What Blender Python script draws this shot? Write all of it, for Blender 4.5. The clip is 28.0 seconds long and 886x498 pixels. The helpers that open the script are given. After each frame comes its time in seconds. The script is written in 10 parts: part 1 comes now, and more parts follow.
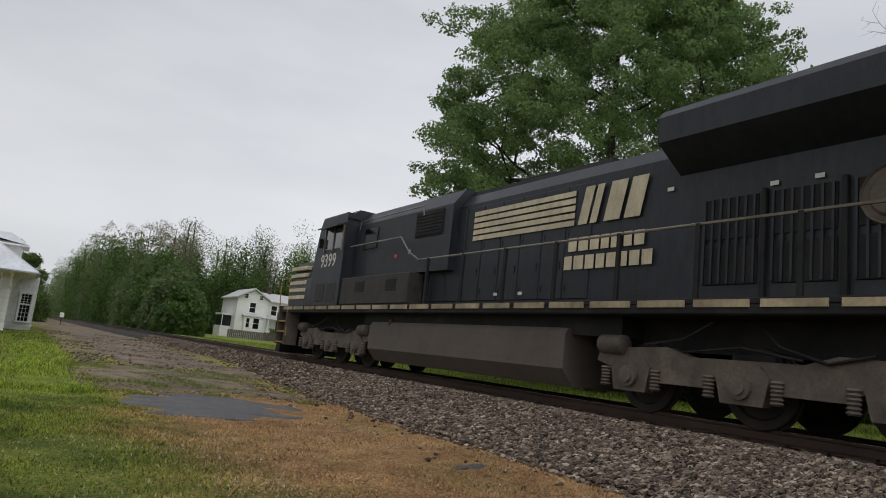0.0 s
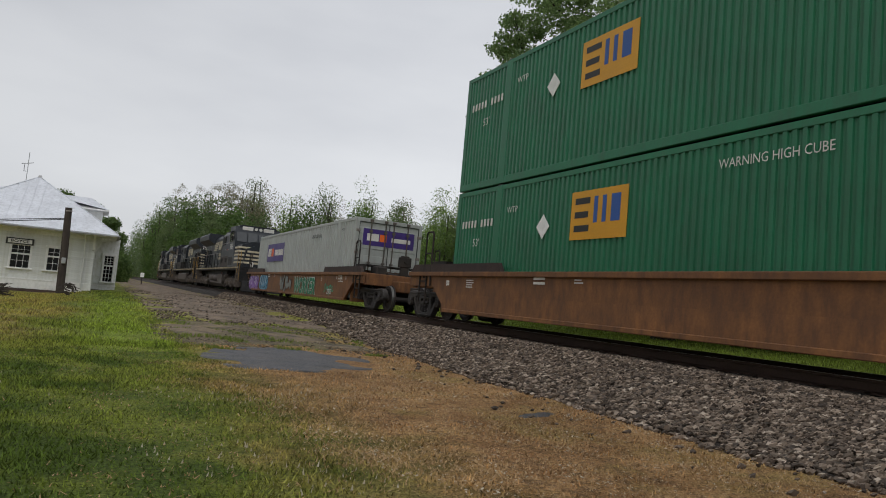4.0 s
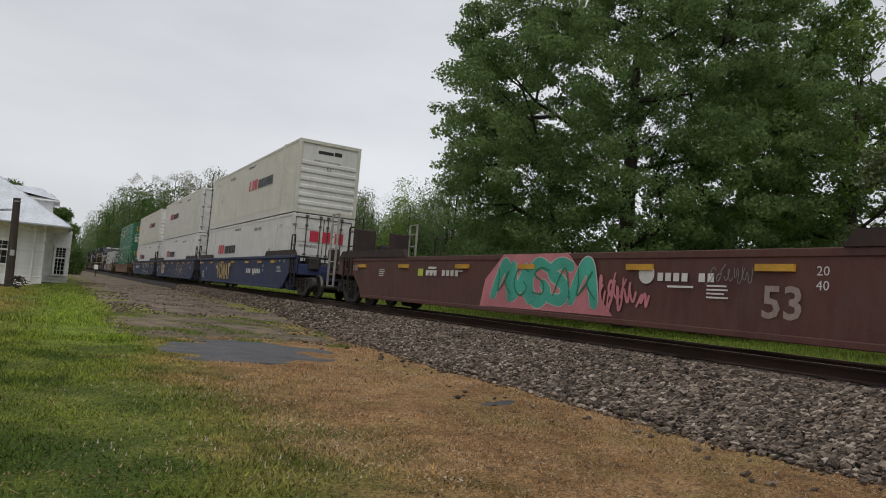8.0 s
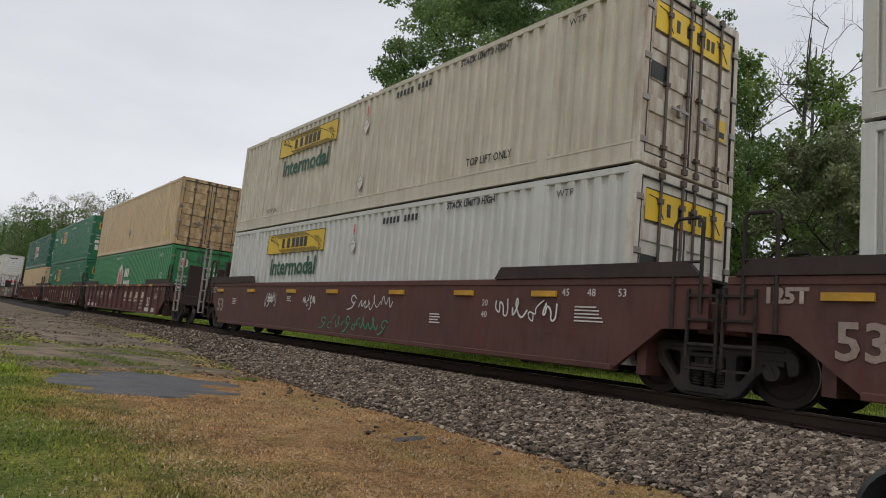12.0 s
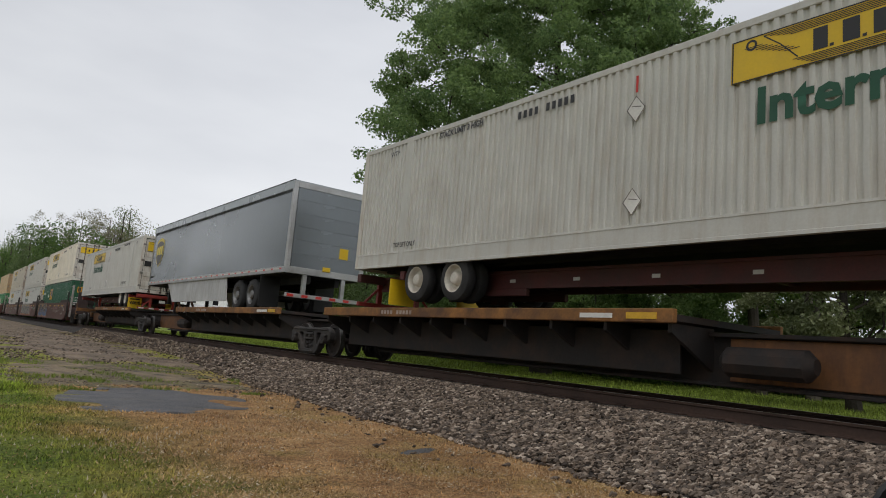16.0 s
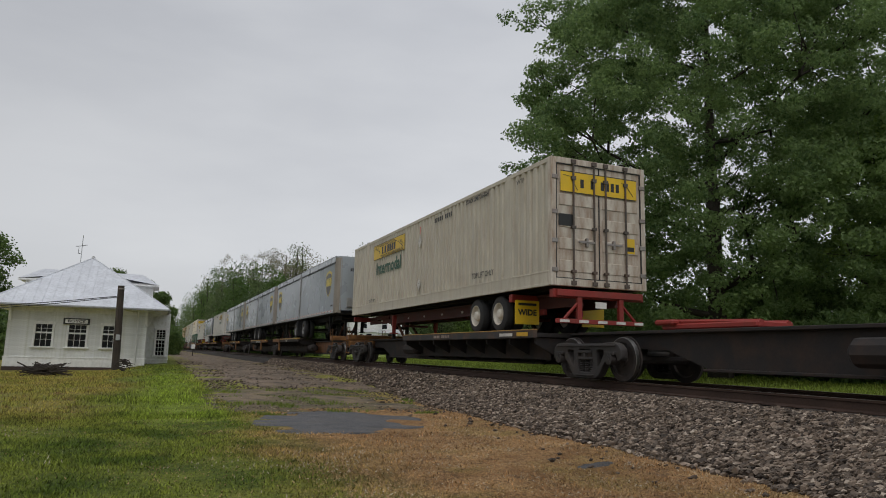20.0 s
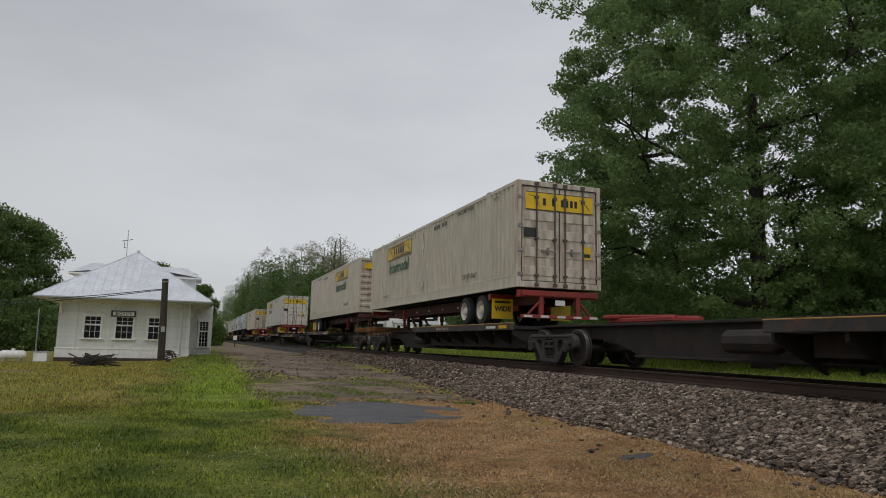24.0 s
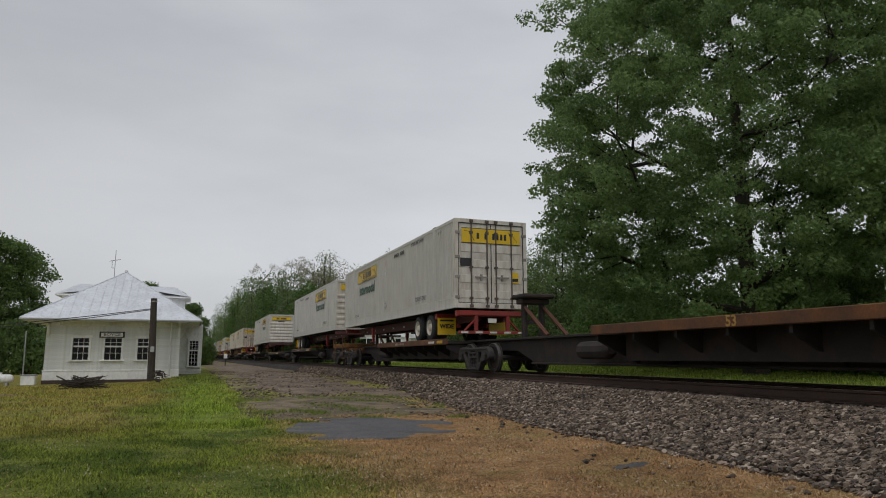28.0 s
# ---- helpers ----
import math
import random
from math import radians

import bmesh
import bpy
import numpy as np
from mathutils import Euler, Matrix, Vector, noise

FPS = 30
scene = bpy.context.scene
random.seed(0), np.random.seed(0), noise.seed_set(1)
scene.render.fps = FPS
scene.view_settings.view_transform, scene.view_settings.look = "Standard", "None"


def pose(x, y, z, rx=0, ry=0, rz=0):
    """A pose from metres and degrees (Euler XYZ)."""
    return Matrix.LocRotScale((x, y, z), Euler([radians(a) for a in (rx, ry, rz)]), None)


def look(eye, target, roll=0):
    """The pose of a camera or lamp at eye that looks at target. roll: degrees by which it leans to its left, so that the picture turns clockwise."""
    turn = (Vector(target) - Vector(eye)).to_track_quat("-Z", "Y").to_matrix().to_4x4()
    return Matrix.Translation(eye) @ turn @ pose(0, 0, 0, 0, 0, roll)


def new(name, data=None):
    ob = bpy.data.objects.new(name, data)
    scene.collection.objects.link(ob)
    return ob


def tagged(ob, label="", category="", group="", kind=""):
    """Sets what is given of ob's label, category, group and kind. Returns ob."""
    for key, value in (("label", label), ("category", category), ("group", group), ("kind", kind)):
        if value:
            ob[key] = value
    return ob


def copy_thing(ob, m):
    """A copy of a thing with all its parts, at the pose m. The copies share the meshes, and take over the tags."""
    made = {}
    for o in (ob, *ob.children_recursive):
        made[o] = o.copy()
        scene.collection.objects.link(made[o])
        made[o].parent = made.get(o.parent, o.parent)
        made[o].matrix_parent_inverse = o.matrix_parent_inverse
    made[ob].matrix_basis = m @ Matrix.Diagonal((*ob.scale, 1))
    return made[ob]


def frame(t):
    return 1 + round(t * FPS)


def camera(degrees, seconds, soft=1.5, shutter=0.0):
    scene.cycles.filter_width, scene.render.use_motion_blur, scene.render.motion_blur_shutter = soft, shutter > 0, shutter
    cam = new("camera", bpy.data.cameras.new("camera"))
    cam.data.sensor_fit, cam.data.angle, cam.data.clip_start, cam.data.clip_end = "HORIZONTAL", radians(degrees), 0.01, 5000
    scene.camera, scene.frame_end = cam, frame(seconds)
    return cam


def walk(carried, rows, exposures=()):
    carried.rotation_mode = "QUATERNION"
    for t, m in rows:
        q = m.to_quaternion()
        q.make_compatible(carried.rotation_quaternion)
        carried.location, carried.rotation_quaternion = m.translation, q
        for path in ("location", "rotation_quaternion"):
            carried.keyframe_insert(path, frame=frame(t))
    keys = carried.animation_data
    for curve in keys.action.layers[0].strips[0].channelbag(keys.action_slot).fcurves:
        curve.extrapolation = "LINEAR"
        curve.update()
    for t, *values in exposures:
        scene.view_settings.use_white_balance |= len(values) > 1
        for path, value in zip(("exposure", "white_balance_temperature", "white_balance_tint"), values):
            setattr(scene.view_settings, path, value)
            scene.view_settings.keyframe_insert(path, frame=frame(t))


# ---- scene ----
# camera: held by hand at one spot beside the track; rows of seconds, yaw, pitch, roll
EYE = Vector((0.0, 0.0, 0.58))
AIM = [
    (0.0, -31.53, 9.16, 6.29),
    (0.5, -31.62, 5.83, 5.74),
    (1.0, -30.24, 4.46, 7.33),
    (1.5, -28.62, 3.84, 7.35),
    (2.0, -26.91, 3.84, 6.99),
    (2.5, -26.96, 4.18, 6.50),
    (3.0, -27.22, 4.55, 5.94),
    (3.5, -26.79, 4.53, 5.02),
    (5.5, -26.58, 4.98, 6.33),
    (6.0, -28.52, 4.88, 5.59),
    (6.5, -29.37, 5.18, 6.11),
    (7.0, -29.58, 5.32, 5.85),
    (7.5, -29.77, 4.76, 5.02),
    (8.0, -29.97, 4.02, 4.65),
    (8.5, -30.47, 4.15, 5.00),
    (9.0, -30.31, 4.40, 4.53),
    (9.5, -30.70, 4.17, 4.86),
    (10.0, -31.60, 3.85, 4.40),
    (10.5, -34.00, 3.32, 3.42),
    (11.0, -34.43, 3.92, 4.15),
    (11.5, -34.92, 5.67, 5.55),
    (12.0, -36.90, 7.50, 5.64),
    (12.5, -37.92, 7.62, 4.85),
    (13.0, -39.02, 7.45, 5.40),
    (13.5, -40.26, 6.73, 4.63),
    (15.5, -36.09, 7.80, 4.54),
    (16.0, -36.33, 8.40, 4.77),
    (16.5, -36.44, 9.38, 5.04),
    (17.0, -37.12, 9.06, 5.03),
    (17.5, -36.97, 9.33, 4.60),
    (18.0, -36.89, 9.99, 5.51),
    (18.5, -35.96, 10.29, 5.38),
    (19.0, -31.63, 9.65, 4.21),
    (19.5, -26.03, 9.21, 2.12),
    (20.0, -22.88, 8.85, 1.41),
    (20.5, -21.86, 8.14, -0.11),
    (22.5, -21.00, 8.10, -0.57),
    (23.0, -20.70, 7.69, -0.90),
    (23.5, -20.03, 8.11, 0.09),
    (24.0, -19.76, 8.01, 1.31),
    (24.5, -19.96, 7.56, 1.49),
    (25.0, -20.59, 7.33, 1.40),
    (25.5, -20.53, 7.58, 1.48),
    (26.0, -20.63, 8.09, 1.57),
    (26.5, -20.79, 8.71, 1.02),
    (27.0, -20.86, 9.02, 0.89),
    (27.5, -20.45, 9.17, 0.09),
    (28.0, -20.62, 9.13, -0.09),
]
cam = camera(66.86, 28.0, soft=1.0, shutter=0.0)


def aim(yaw, pitch, roll):
    a, b = radians(yaw), radians(pitch)
    ahead = Vector((-math.sin(a) * math.cos(b), math.cos(a) * math.cos(b), math.sin(b)))
    return look(EYE, EYE + ahead, roll)


walk(cam, [(t, aim(y, p, r)) for t, y, p, r in AIM], [(0.0, 0.03), (1.0, 0.14), (2.0, 0.28), (2.5, 0.24), (3.0, -0.03), (3.5, -0.02), (8.0, 0.02), (10.0, 0.22), (11.0, 0.18), (12.0, 0.16), (13.5, 0.05), (16.0, 0.14), (17.0, 0.02), (18.0, 0.24), (19.0, 0.08), (20.0, -0.14), (23.0, -0.2), (28.0, -0.2)])

# world: an overcast sky
world = bpy.data.worlds.new("overcast_sky")
scene.world = world
world.use_nodes = True
wn, wl = world.node_tree.nodes, world.node_tree.links
wn.clear()
w_out = wn.new("ShaderNodeOutputWorld")
w_sky = wn.new("ShaderNodeTexSky")
w_sky.sky_type, w_sky.sun_disc = "NISHITA", False
w_sky.sun_elevation, w_sky.sun_rotation = radians(48), radians(200)
w_hs = wn.new("ShaderNodeHueSaturation")
w_hs.inputs["Saturation"].default_value = 0.12
wl.new(w_sky.outputs[0], w_hs.inputs["Color"])
w_b1 = wn.new("ShaderNodeBackground")
w_b1.inputs[1].default_value = 0.05
wl.new(w_hs.outputs[0], w_b1.inputs[0])
w_co = wn.new("ShaderNodeTexCoord")
w_mp = wn.new("ShaderNodeMapping")
w_mp.inputs["Scale"].default_value = (1.0, 1.0, 3.2)
wl.new(w_co.outputs["Generated"], w_mp.inputs[0])
w_no = wn.new("ShaderNodeTexNoise")
w_no.inputs["Scale"].default_value, w_no.inputs["Detail"].default_value, w_no.inputs["Roughness"].default_value = 1.7, 5.0, 0.5
wl.new(w_mp.outputs[0], w_no.inputs["Vector"])
w_ra = wn.new("ShaderNodeValToRGB")
w_ra.color_ramp.elements[0].position, w_ra.color_ramp.elements[0].color = 0.34, (0.48, 0.50, 0.55, 1)
w_ra.color_ramp.elements[1].position, w_ra.color_ramp.elements[1].color = 0.70, (0.682, 0.70, 0.735, 1)
wl.new(w_no.outputs["Fac"], w_ra.inputs[0])
w_b2 = wn.new("ShaderNodeBackground")
w_b2.inputs[1].default_value = 0.75
w_sx = wn.new("ShaderNodeSeparateXYZ")
wl.new(w_co.outputs["Generated"], w_sx.inputs[0])
w_gr = wn.new("ShaderNodeMapRange")
w_gr.inputs["From Min"].default_value, w_gr.inputs["From Max"].default_value = -0.35, 0.42
w_gr.inputs["To Min"].default_value, w_gr.inputs["To Max"].default_value = 0.80, 1.04
wl.new(w_sx.outputs["X"], w_gr.inputs["Value"])
w_sc = wn.new("ShaderNodeVectorMath")
w_sc.operation = "SCALE"
wl.new(w_ra.outputs[0], w_sc.inputs[0])
w_gz = wn.new("ShaderNodeMapRange")
w_gz.inputs["From Min"].default_value, w_gz.inputs["From Max"].default_value = 0.0, 0.5
w_gz.inputs["To Min"].default_value, w_gz.inputs["To Max"].default_value = 0.76, 1.12
wl.new(w_sx.outputs["Z"], w_gz.inputs["Value"])
w_mz = wn.new("ShaderNodeMath")
w_mz.operation = "MULTIPLY"
wl.new(w_gr.outputs[0], w_mz.inputs[0])
wl.new(w_gz.outputs[0], w_mz.inputs[1])
wl.new(w_mz.outputs[0], w_sc.inputs["Scale"])
wl.new(w_sc.outputs[0], w_b2.inputs[0])
w_ad = wn.new("ShaderNodeAddShader")
wl.new(w_b1.outputs[0], w_ad.inputs[0])
wl.new(w_b2.outputs[0], w_ad.inputs[1])
wl.new(w_ad.outputs[0], w_out.inputs[0])

# the sun behind thin cloud
sun_data = bpy.data.lights.new("sun", "SUN")
sun_data.energy, sun_data.angle, sun_data.color = 0.7, radians(25), (1.0, 0.97, 0.93)
sun = new("sun", sun_data)
sun.matrix_world = look((0, 0, 40), (12, 22, 0))


# ---- materials ----
def rgb(c):
    return (*c, 1.0) if len(c) == 3 else c


def surf(name, col, rough=0.6, metal=0.0, var=0.16, scale=1.3, fine=26.0, bump=0.15, dirt=None, amount=0.45, streak=0.0, grime=0.6, coat=0.0, rand=0.06, dist=0.01):
    """A painted or weathered surface: two scales of tone, stains of a second colour (drawn out downwards by streak), fine relief."""
    m = bpy.data.materials.new(name)
    m.use_nodes = True
    n, l = m.node_tree.nodes, m.node_tree.links
    b = n["Principled BSDF"]
    co = n.new("ShaderNodeTexCoord")
    n1, n2 = n.new("ShaderNodeTexNoise"), n.new("ShaderNodeTexNoise")
    n1.inputs["Scale"].default_value, n1.inputs["Detail"].default_value = scale, 6.0
    n2.inputs["Scale"].default_value, n2.inputs["Detail"].default_value = fine, 4.0
    l.new(co.outputs["Object"], n1.inputs["Vector"])
    l.new(co.outputs["Object"], n2.inputs["Vector"])
    mr = n.new("ShaderNodeMapRange")
    mr.inputs["From Min"].default_value, mr.inputs["From Max"].default_value = 0.3, 0.7
    mr.inputs["To Min"].default_value, mr.inputs["To Max"].default_value = 1.0 - var, 1.0 + var
    l.new(n1.outputs["Fac"], mr.inputs["Value"])
    mf = n.new("ShaderNodeMapRange")
    mf.inputs["From Min"].default_value, mf.inputs["From Max"].default_value = 0.25, 0.75
    mf.inputs["To Min"].default_value, mf.inputs["To Max"].default_value = 1.0 - var * 0.6, 1.0 + var * 0.6
    l.new(n2.outputs["Fac"], mf.inputs["Value"])
    mu = n.new("ShaderNodeMath")
    mu.operation = "MULTIPLY"
    l.new(mr.outputs[0], mu.inputs[0])
    l.new(mf.outputs[0], mu.inputs[1])
    oi = n.new("ShaderNodeObjectInfo")
    mo = n.new("ShaderNodeMapRange")
    mo.inputs["To Min"].default_value, mo.inputs["To Max"].default_value = 1.0 - rand, 1.0 + rand
    l.new(oi.outputs["Random"], mo.inputs["Value"])
    m2 = n.new("ShaderNodeMath")
    m2.operation = "MULTIPLY"
    l.new(mu.outputs[0], m2.inputs[0])
    l.new(mo.outputs[0], m2.inputs[1])
    vm = n.new("ShaderNodeVectorMath")
    vm.operation = "SCALE"
    vm.inputs[0].default_value = col[:3]
    l.new(m2.outputs[0], vm.inputs["Scale"])
    out = vm.outputs[0]
    if dirt:
        mp = n.new("ShaderNodeMapping")
        mp.inputs["Scale"].default_value = (1.0, 1.0, 1.0 - 0.93 * streak)
        l.new(co.outputs["Object"], mp.inputs[0])
        n3 = n.new("ShaderNodeTexNoise")
        n3.inputs["Scale"].default_value, n3.inputs["Detail"].default_value, n3.inputs["Roughness"].default_value = (6.0 if streak else 2.2), 7.0, 0.62
        l.new(mp.outputs[0], n3.inputs["Vector"])
        rm = n.new("ShaderNodeMapRange")
        rm.inputs["From Min"].default_value, rm.inputs["From Max"].default_value = grime - 0.16, grime + 0.14
        rm.inputs["To Max"].default_value = amount
        l.new(n3.outputs["Fac"], rm.inputs["Value"])
        mx = n.new("ShaderNodeMix")
        mx.data_type = "RGBA"
        l.new(rm.outputs[0], mx.inputs[0])
        l.new(out, mx.inputs[6])
        mx.inputs[7].default_value = rgb(dirt)
        out = mx.outputs[2]
    l.new(out, b.inputs["Base Color"])
    rr = n.new("ShaderNodeMapRange")
    rr.inputs["To Min"].default_value, rr.inputs["To Max"].default_value = max(0.03, rough - 0.12), min(1.0, rough + 0.12)
    l.new(n1.outputs["Fac"], rr.inputs["Value"])
    l.new(rr.outputs[0], b.inputs["Roughness"])
    b.inputs["Metallic"].default_value = metal
    b.inputs["Coat Weight"].default_value = coat
    if bump:
        bu = n.new("ShaderNodeBump")
        bu.inputs["Strength"].default_value, bu.inputs["Distance"].default_value = bump, dist
        l.new(n2.outputs["Fac"], bu.inputs["Height"])
        l.new(bu.outputs[0], b.inputs["Normal"])
    return m


RUST, GRIME = (0.16, 0.065, 0.03), (0.07, 0.058, 0.048)
M = {}
# dirt streaks, with the paint's bluish-grey sheen put into their colour too
M["ns_black"] = surf("black_loco_paint", (0.0135, 0.0175, 0.0240), 0.45, var=0.35, dirt=(0.036, 0.040, 0.047), amount=0.5, streak=0.75, grime=0.56)
M["ns_dark"] = surf("dusty_black_steel", (0.012, 0.012, 0.013), 0.7, var=0.3, dirt=(0.05, 0.045, 0.04), amount=0.5)
M["cab_dust"] = surf("dust_caked_black_panel", (0.068, 0.056, 0.050), 0.8, var=0.2, dirt=(0.085, 0.068, 0.058), amount=0.6, streak=0.5)
M["cab_dim"] = surf("dusty_dark_panel", (0.030, 0.029, 0.029), 0.75, var=0.25, dirt=(0.075, 0.058, 0.048), amount=0.6, streak=0.5)
M["corner_tan"] = surf("stained_aluminium_corner", (0.30, 0.265, 0.22), 0.5, 0.25, var=0.12, dirt=(0.16, 0.12, 0.09), amount=0.5, streak=0.9)
M["road_grime"] = surf("dust_coated_steel", (0.125, 0.100, 0.082), 0.85, var=0.3, dirt=(0.035, 0.03, 0.027), amount=0.7)
M["rail_yellow"] = surf("dirty_yellow_rail", (0.34, 0.20, 0.035), 0.6, var=0.25, dirt=(0.1, 0.06, 0.03), amount=0.6)
M["sill_cream"] = surf("dirty_cream_sill_stripe", (0.40, 0.33, 0.21), 0.7, var=0.2, dirt=(0.12, 0.09, 0.06), amount=0.8, grime=0.52)
M["tank_grey"] = surf("dusty_fuel_tank", (0.105, 0.086, 0.074), 0.75, var=0.2, dirt=(0.12, 0.095, 0.08), amount=0.5, streak=0.6)
M["cream"] = surf("cream_stripe_paint", (0.56, 0.49, 0.35), 0.6, dirt=(0.22, 0.17, 0.11), amount=0.5, streak=0.5)
M["white_mark"] = surf("white_marking_paint", (0.66, 0.64, 0.60), 0.55, var=0.1, dirt=(0.3, 0.27, 0.23), amount=0.45)
M["yellow"] = surf("yellow_safety_paint", (0.62, 0.36, 0.02), 0.5, dirt=(0.2, 0.12, 0.04), amount=0.4)
M["glass_dark"] = surf("dark_window_glass", (0.02, 0.024, 0.028), 0.06, var=0.1, bump=0.0)
M["steel"] = surf("worn_bare_steel", (0.30, 0.28, 0.26), 0.42, 0.9, dirt=RUST, amount=0.5)
M["tread"] = surf("worn_wheel_tread", (0.22, 0.21, 0.20), 0.4, 1.0, var=0.1)
M["wheel"] = surf("dark_wheel_steel", (0.026, 0.021, 0.019), 0.75, 0.2, var=0.3, dirt=(0.055, 0.036, 0.027), amount=0.6)
M["cast_frame"] = surf("dusty_cast_side_frame", (0.029, 0.026, 0.025), 0.7, var=0.3, dirt=(0.075, 0.056, 0.044), amount=0.6)
M["pane_black"] = surf("unlit_window_pane", (0.006, 0.007, 0.008), 0.12, var=0.1, bump=0.0)
M["seam_dark"] = surf("dark_trailer_seam", (0.07, 0.07, 0.075), 0.6, var=0.2)
M["truck"] = surf("dark_cast_truck_steel", (0.028, 0.025, 0.023), 0.75, var=0.35, dirt=(0.075, 0.055, 0.043), amount=0.6)
for key, spec in (("ns_black", 0.4), ("ns_dark", 0.3), ("truck", 0.25), ("pane_black", 0.2)):
    M[key].node_tree.nodes["Principled BSDF"].inputs["Specular IOR Level"].default_value = spec
M["jb_white"] = surf("white_container_paint", (0.54, 0.53, 0.485), 0.5, var=0.07, dirt=(0.33, 0.24, 0.15), amount=0.38, streak=0.9, grime=0.62)
M["jb_clean"] = surf("cooler_white_container_paint", (0.56, 0.56, 0.53), 0.5, var=0.06, dirt=(0.33, 0.27, 0.2), amount=0.3, streak=0.9, grime=0.64)
M["jb_ivory"] = surf("ivory_container_paint", (0.76, 0.70, 0.57), 0.5, var=0.08, dirt=(0.35, 0.24, 0.14), amount=0.3, streak=0.9, grime=0.62)
M["jb_cream"] = surf("aged_cream_container_paint", (0.55, 0.505, 0.415), 0.55, var=0.08, dirt=(0.27, 0.17, 0.09), amount=0.4, streak=0.9, grime=0.62)
M["xpo_cream"] = surf("aged_white_container_paint", (0.57, 0.55, 0.48), 0.5, var=0.06, dirt=(0.3, 0.23, 0.16), amount=0.3, streak=0.9, grime=0.64)
M["xpo_white"] = surf("clean_white_container_paint", (0.62, 0.61, 0.585), 0.5, var=0.06, dirt=(0.34, 0.26, 0.18), amount=0.3, streak=0.9, grime=0.64)
M["old_white"] = surf("rust_streaked_white_paint", (0.58, 0.53, 0.45), 0.55, var=0.1, dirt=(0.24, 0.12, 0.055), amount=0.75, streak=0.85, grime=0.55, rand=0.0)
M["door_white"] = surf("lightly_rusted_white_door", (0.60, 0.57, 0.51), 0.55, var=0.1, dirt=(0.26, 0.14, 0.07), amount=0.55, streak=0.8, grime=0.6, rand=0.0)
M["rod_grey"] = surf("dull_galvanised_rod", (0.105, 0.092, 0.08), 0.6, 0.3, dirt=RUST, amount=0.6)
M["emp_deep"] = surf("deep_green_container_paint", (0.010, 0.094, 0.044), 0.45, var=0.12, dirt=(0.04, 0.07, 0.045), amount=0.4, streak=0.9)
M["emp_green"] = surf("green_container_paint", (0.013, 0.142, 0.066), 0.45, var=0.12, dirt=(0.04, 0.07, 0.045), amount=0.4, streak=0.9)
M["hub_green"] = surf("dark_green_container_paint", (0.010, 0.105, 0.062), 0.45, var=0.12, dirt=(0.04, 0.07, 0.045), amount=0.4, streak=0.9)
M["hub_light"] = surf("mid_green_container_paint", (0.030, 0.200, 0.070), 0.45, var=0.12, dirt=(0.05, 0.09, 0.05), amount=0.4, streak=0.9)
M["tan"] = surf("tan_container_paint", (0.56, 0.42, 0.25), 0.5, var=0.08, dirt=(0.28, 0.17, 0.09), amount=0.45, streak=0.9, grime=0.6)
M["old_tan"] = surf("rust_streaked_tan_paint", (0.50, 0.36, 0.20), 0.55, var=0.12, dirt=(0.20, 0.095, 0.045), amount=0.8, streak=0.85, grime=0.55, rand=0.0)
M["fedex_grey"] = surf("pale_grey_container_paint", (0.36, 0.38, 0.36), 0.5, var=0.08, dirt=(0.22, 0.2, 0.17), amount=0.4, streak=0.9)
M["trailer_grey"] = surf("smooth_grey_trailer_skin", (0.32, 0.35, 0.375), 0.28, 0.15, var=0.04, scale=0.4, dirt=(0.22, 0.23, 0.24), amount=0.22, streak=0.8, bump=0.03)
# darker copy of trailer_grey: the long trailer's dark reflections put into the colour
M["trailer_dark"] = surf("reflective_dark_grey_trailer_skin", (0.17, 0.19, 0.205), 0.25, 0.3, var=0.04, scale=0.4, dirt=(0.15, 0.155, 0.16), amount=0.25, streak=0.8, bump=0.03)
M["trailer_edge"] = surf("aluminium_trailer_rail", (0.42, 0.42, 0.42), 0.4, 0.6, dirt=(0.2, 0.18, 0.15), amount=0.5)
M["trailer_door"] = surf("pale_trailer_door", (0.46, 0.46, 0.46), 0.5, dirt=(0.25, 0.22, 0.18), amount=0.5, streak=0.8)
M["brown_car"] = surf("boxcar_brown_paint", (0.084, 0.028, 0.022), 0.65, var=0.2, dirt=(0.11, 0.06, 0.045), amount=0.55, streak=0.8, grime=0.55)
M["guide_dark"] = surf("sooty_brown_guide", (0.030, 0.017, 0.015), 0.75, var=0.3, dirt=(0.07, 0.045, 0.035), amount=0.5)
M["orange_car"] = surf("weathered_orange_brown_paint", (0.20, 0.085, 0.028), 0.7, var=0.25, dirt=(0.085, 0.038, 0.02), amount=0.75, streak=0.7, grime=0.52)
M["blue_car"] = surf("faded_navy_paint", (0.015, 0.024, 0.078), 0.6, var=0.2, dirt=(0.045, 0.048, 0.082), amount=0.5, streak=0.8)
M["spine_yellow"] = surf("faded_yellow_orange_paint", (0.26, 0.115, 0.028), 0.75, var=0.35, dirt=(0.075, 0.036, 0.02), amount=0.9, grime=0.5)
M["spine_orange"] = surf("rusty_orange_deck_paint", (0.15, 0.060, 0.020), 0.8, var=0.35, dirt=(0.055, 0.03, 0.02), amount=0.9, grime=0.5)
M["rail_pale"] = surf("worn_pale_grab_rail", (0.34, 0.32, 0.30), 0.55, 0.2, var=0.2, dirt=RUST, amount=0.5)
M["lip_yellow"] = surf("faded_yellow_deck_lip", (0.42, 0.24, 0.06), 0.65, var=0.2, dirt=(0.2, 0.09, 0.03), amount=0.6)
M["notice_lime"] = surf("lime_notice", (0.45, 0.55, 0.06), 0.5, var=0.08)
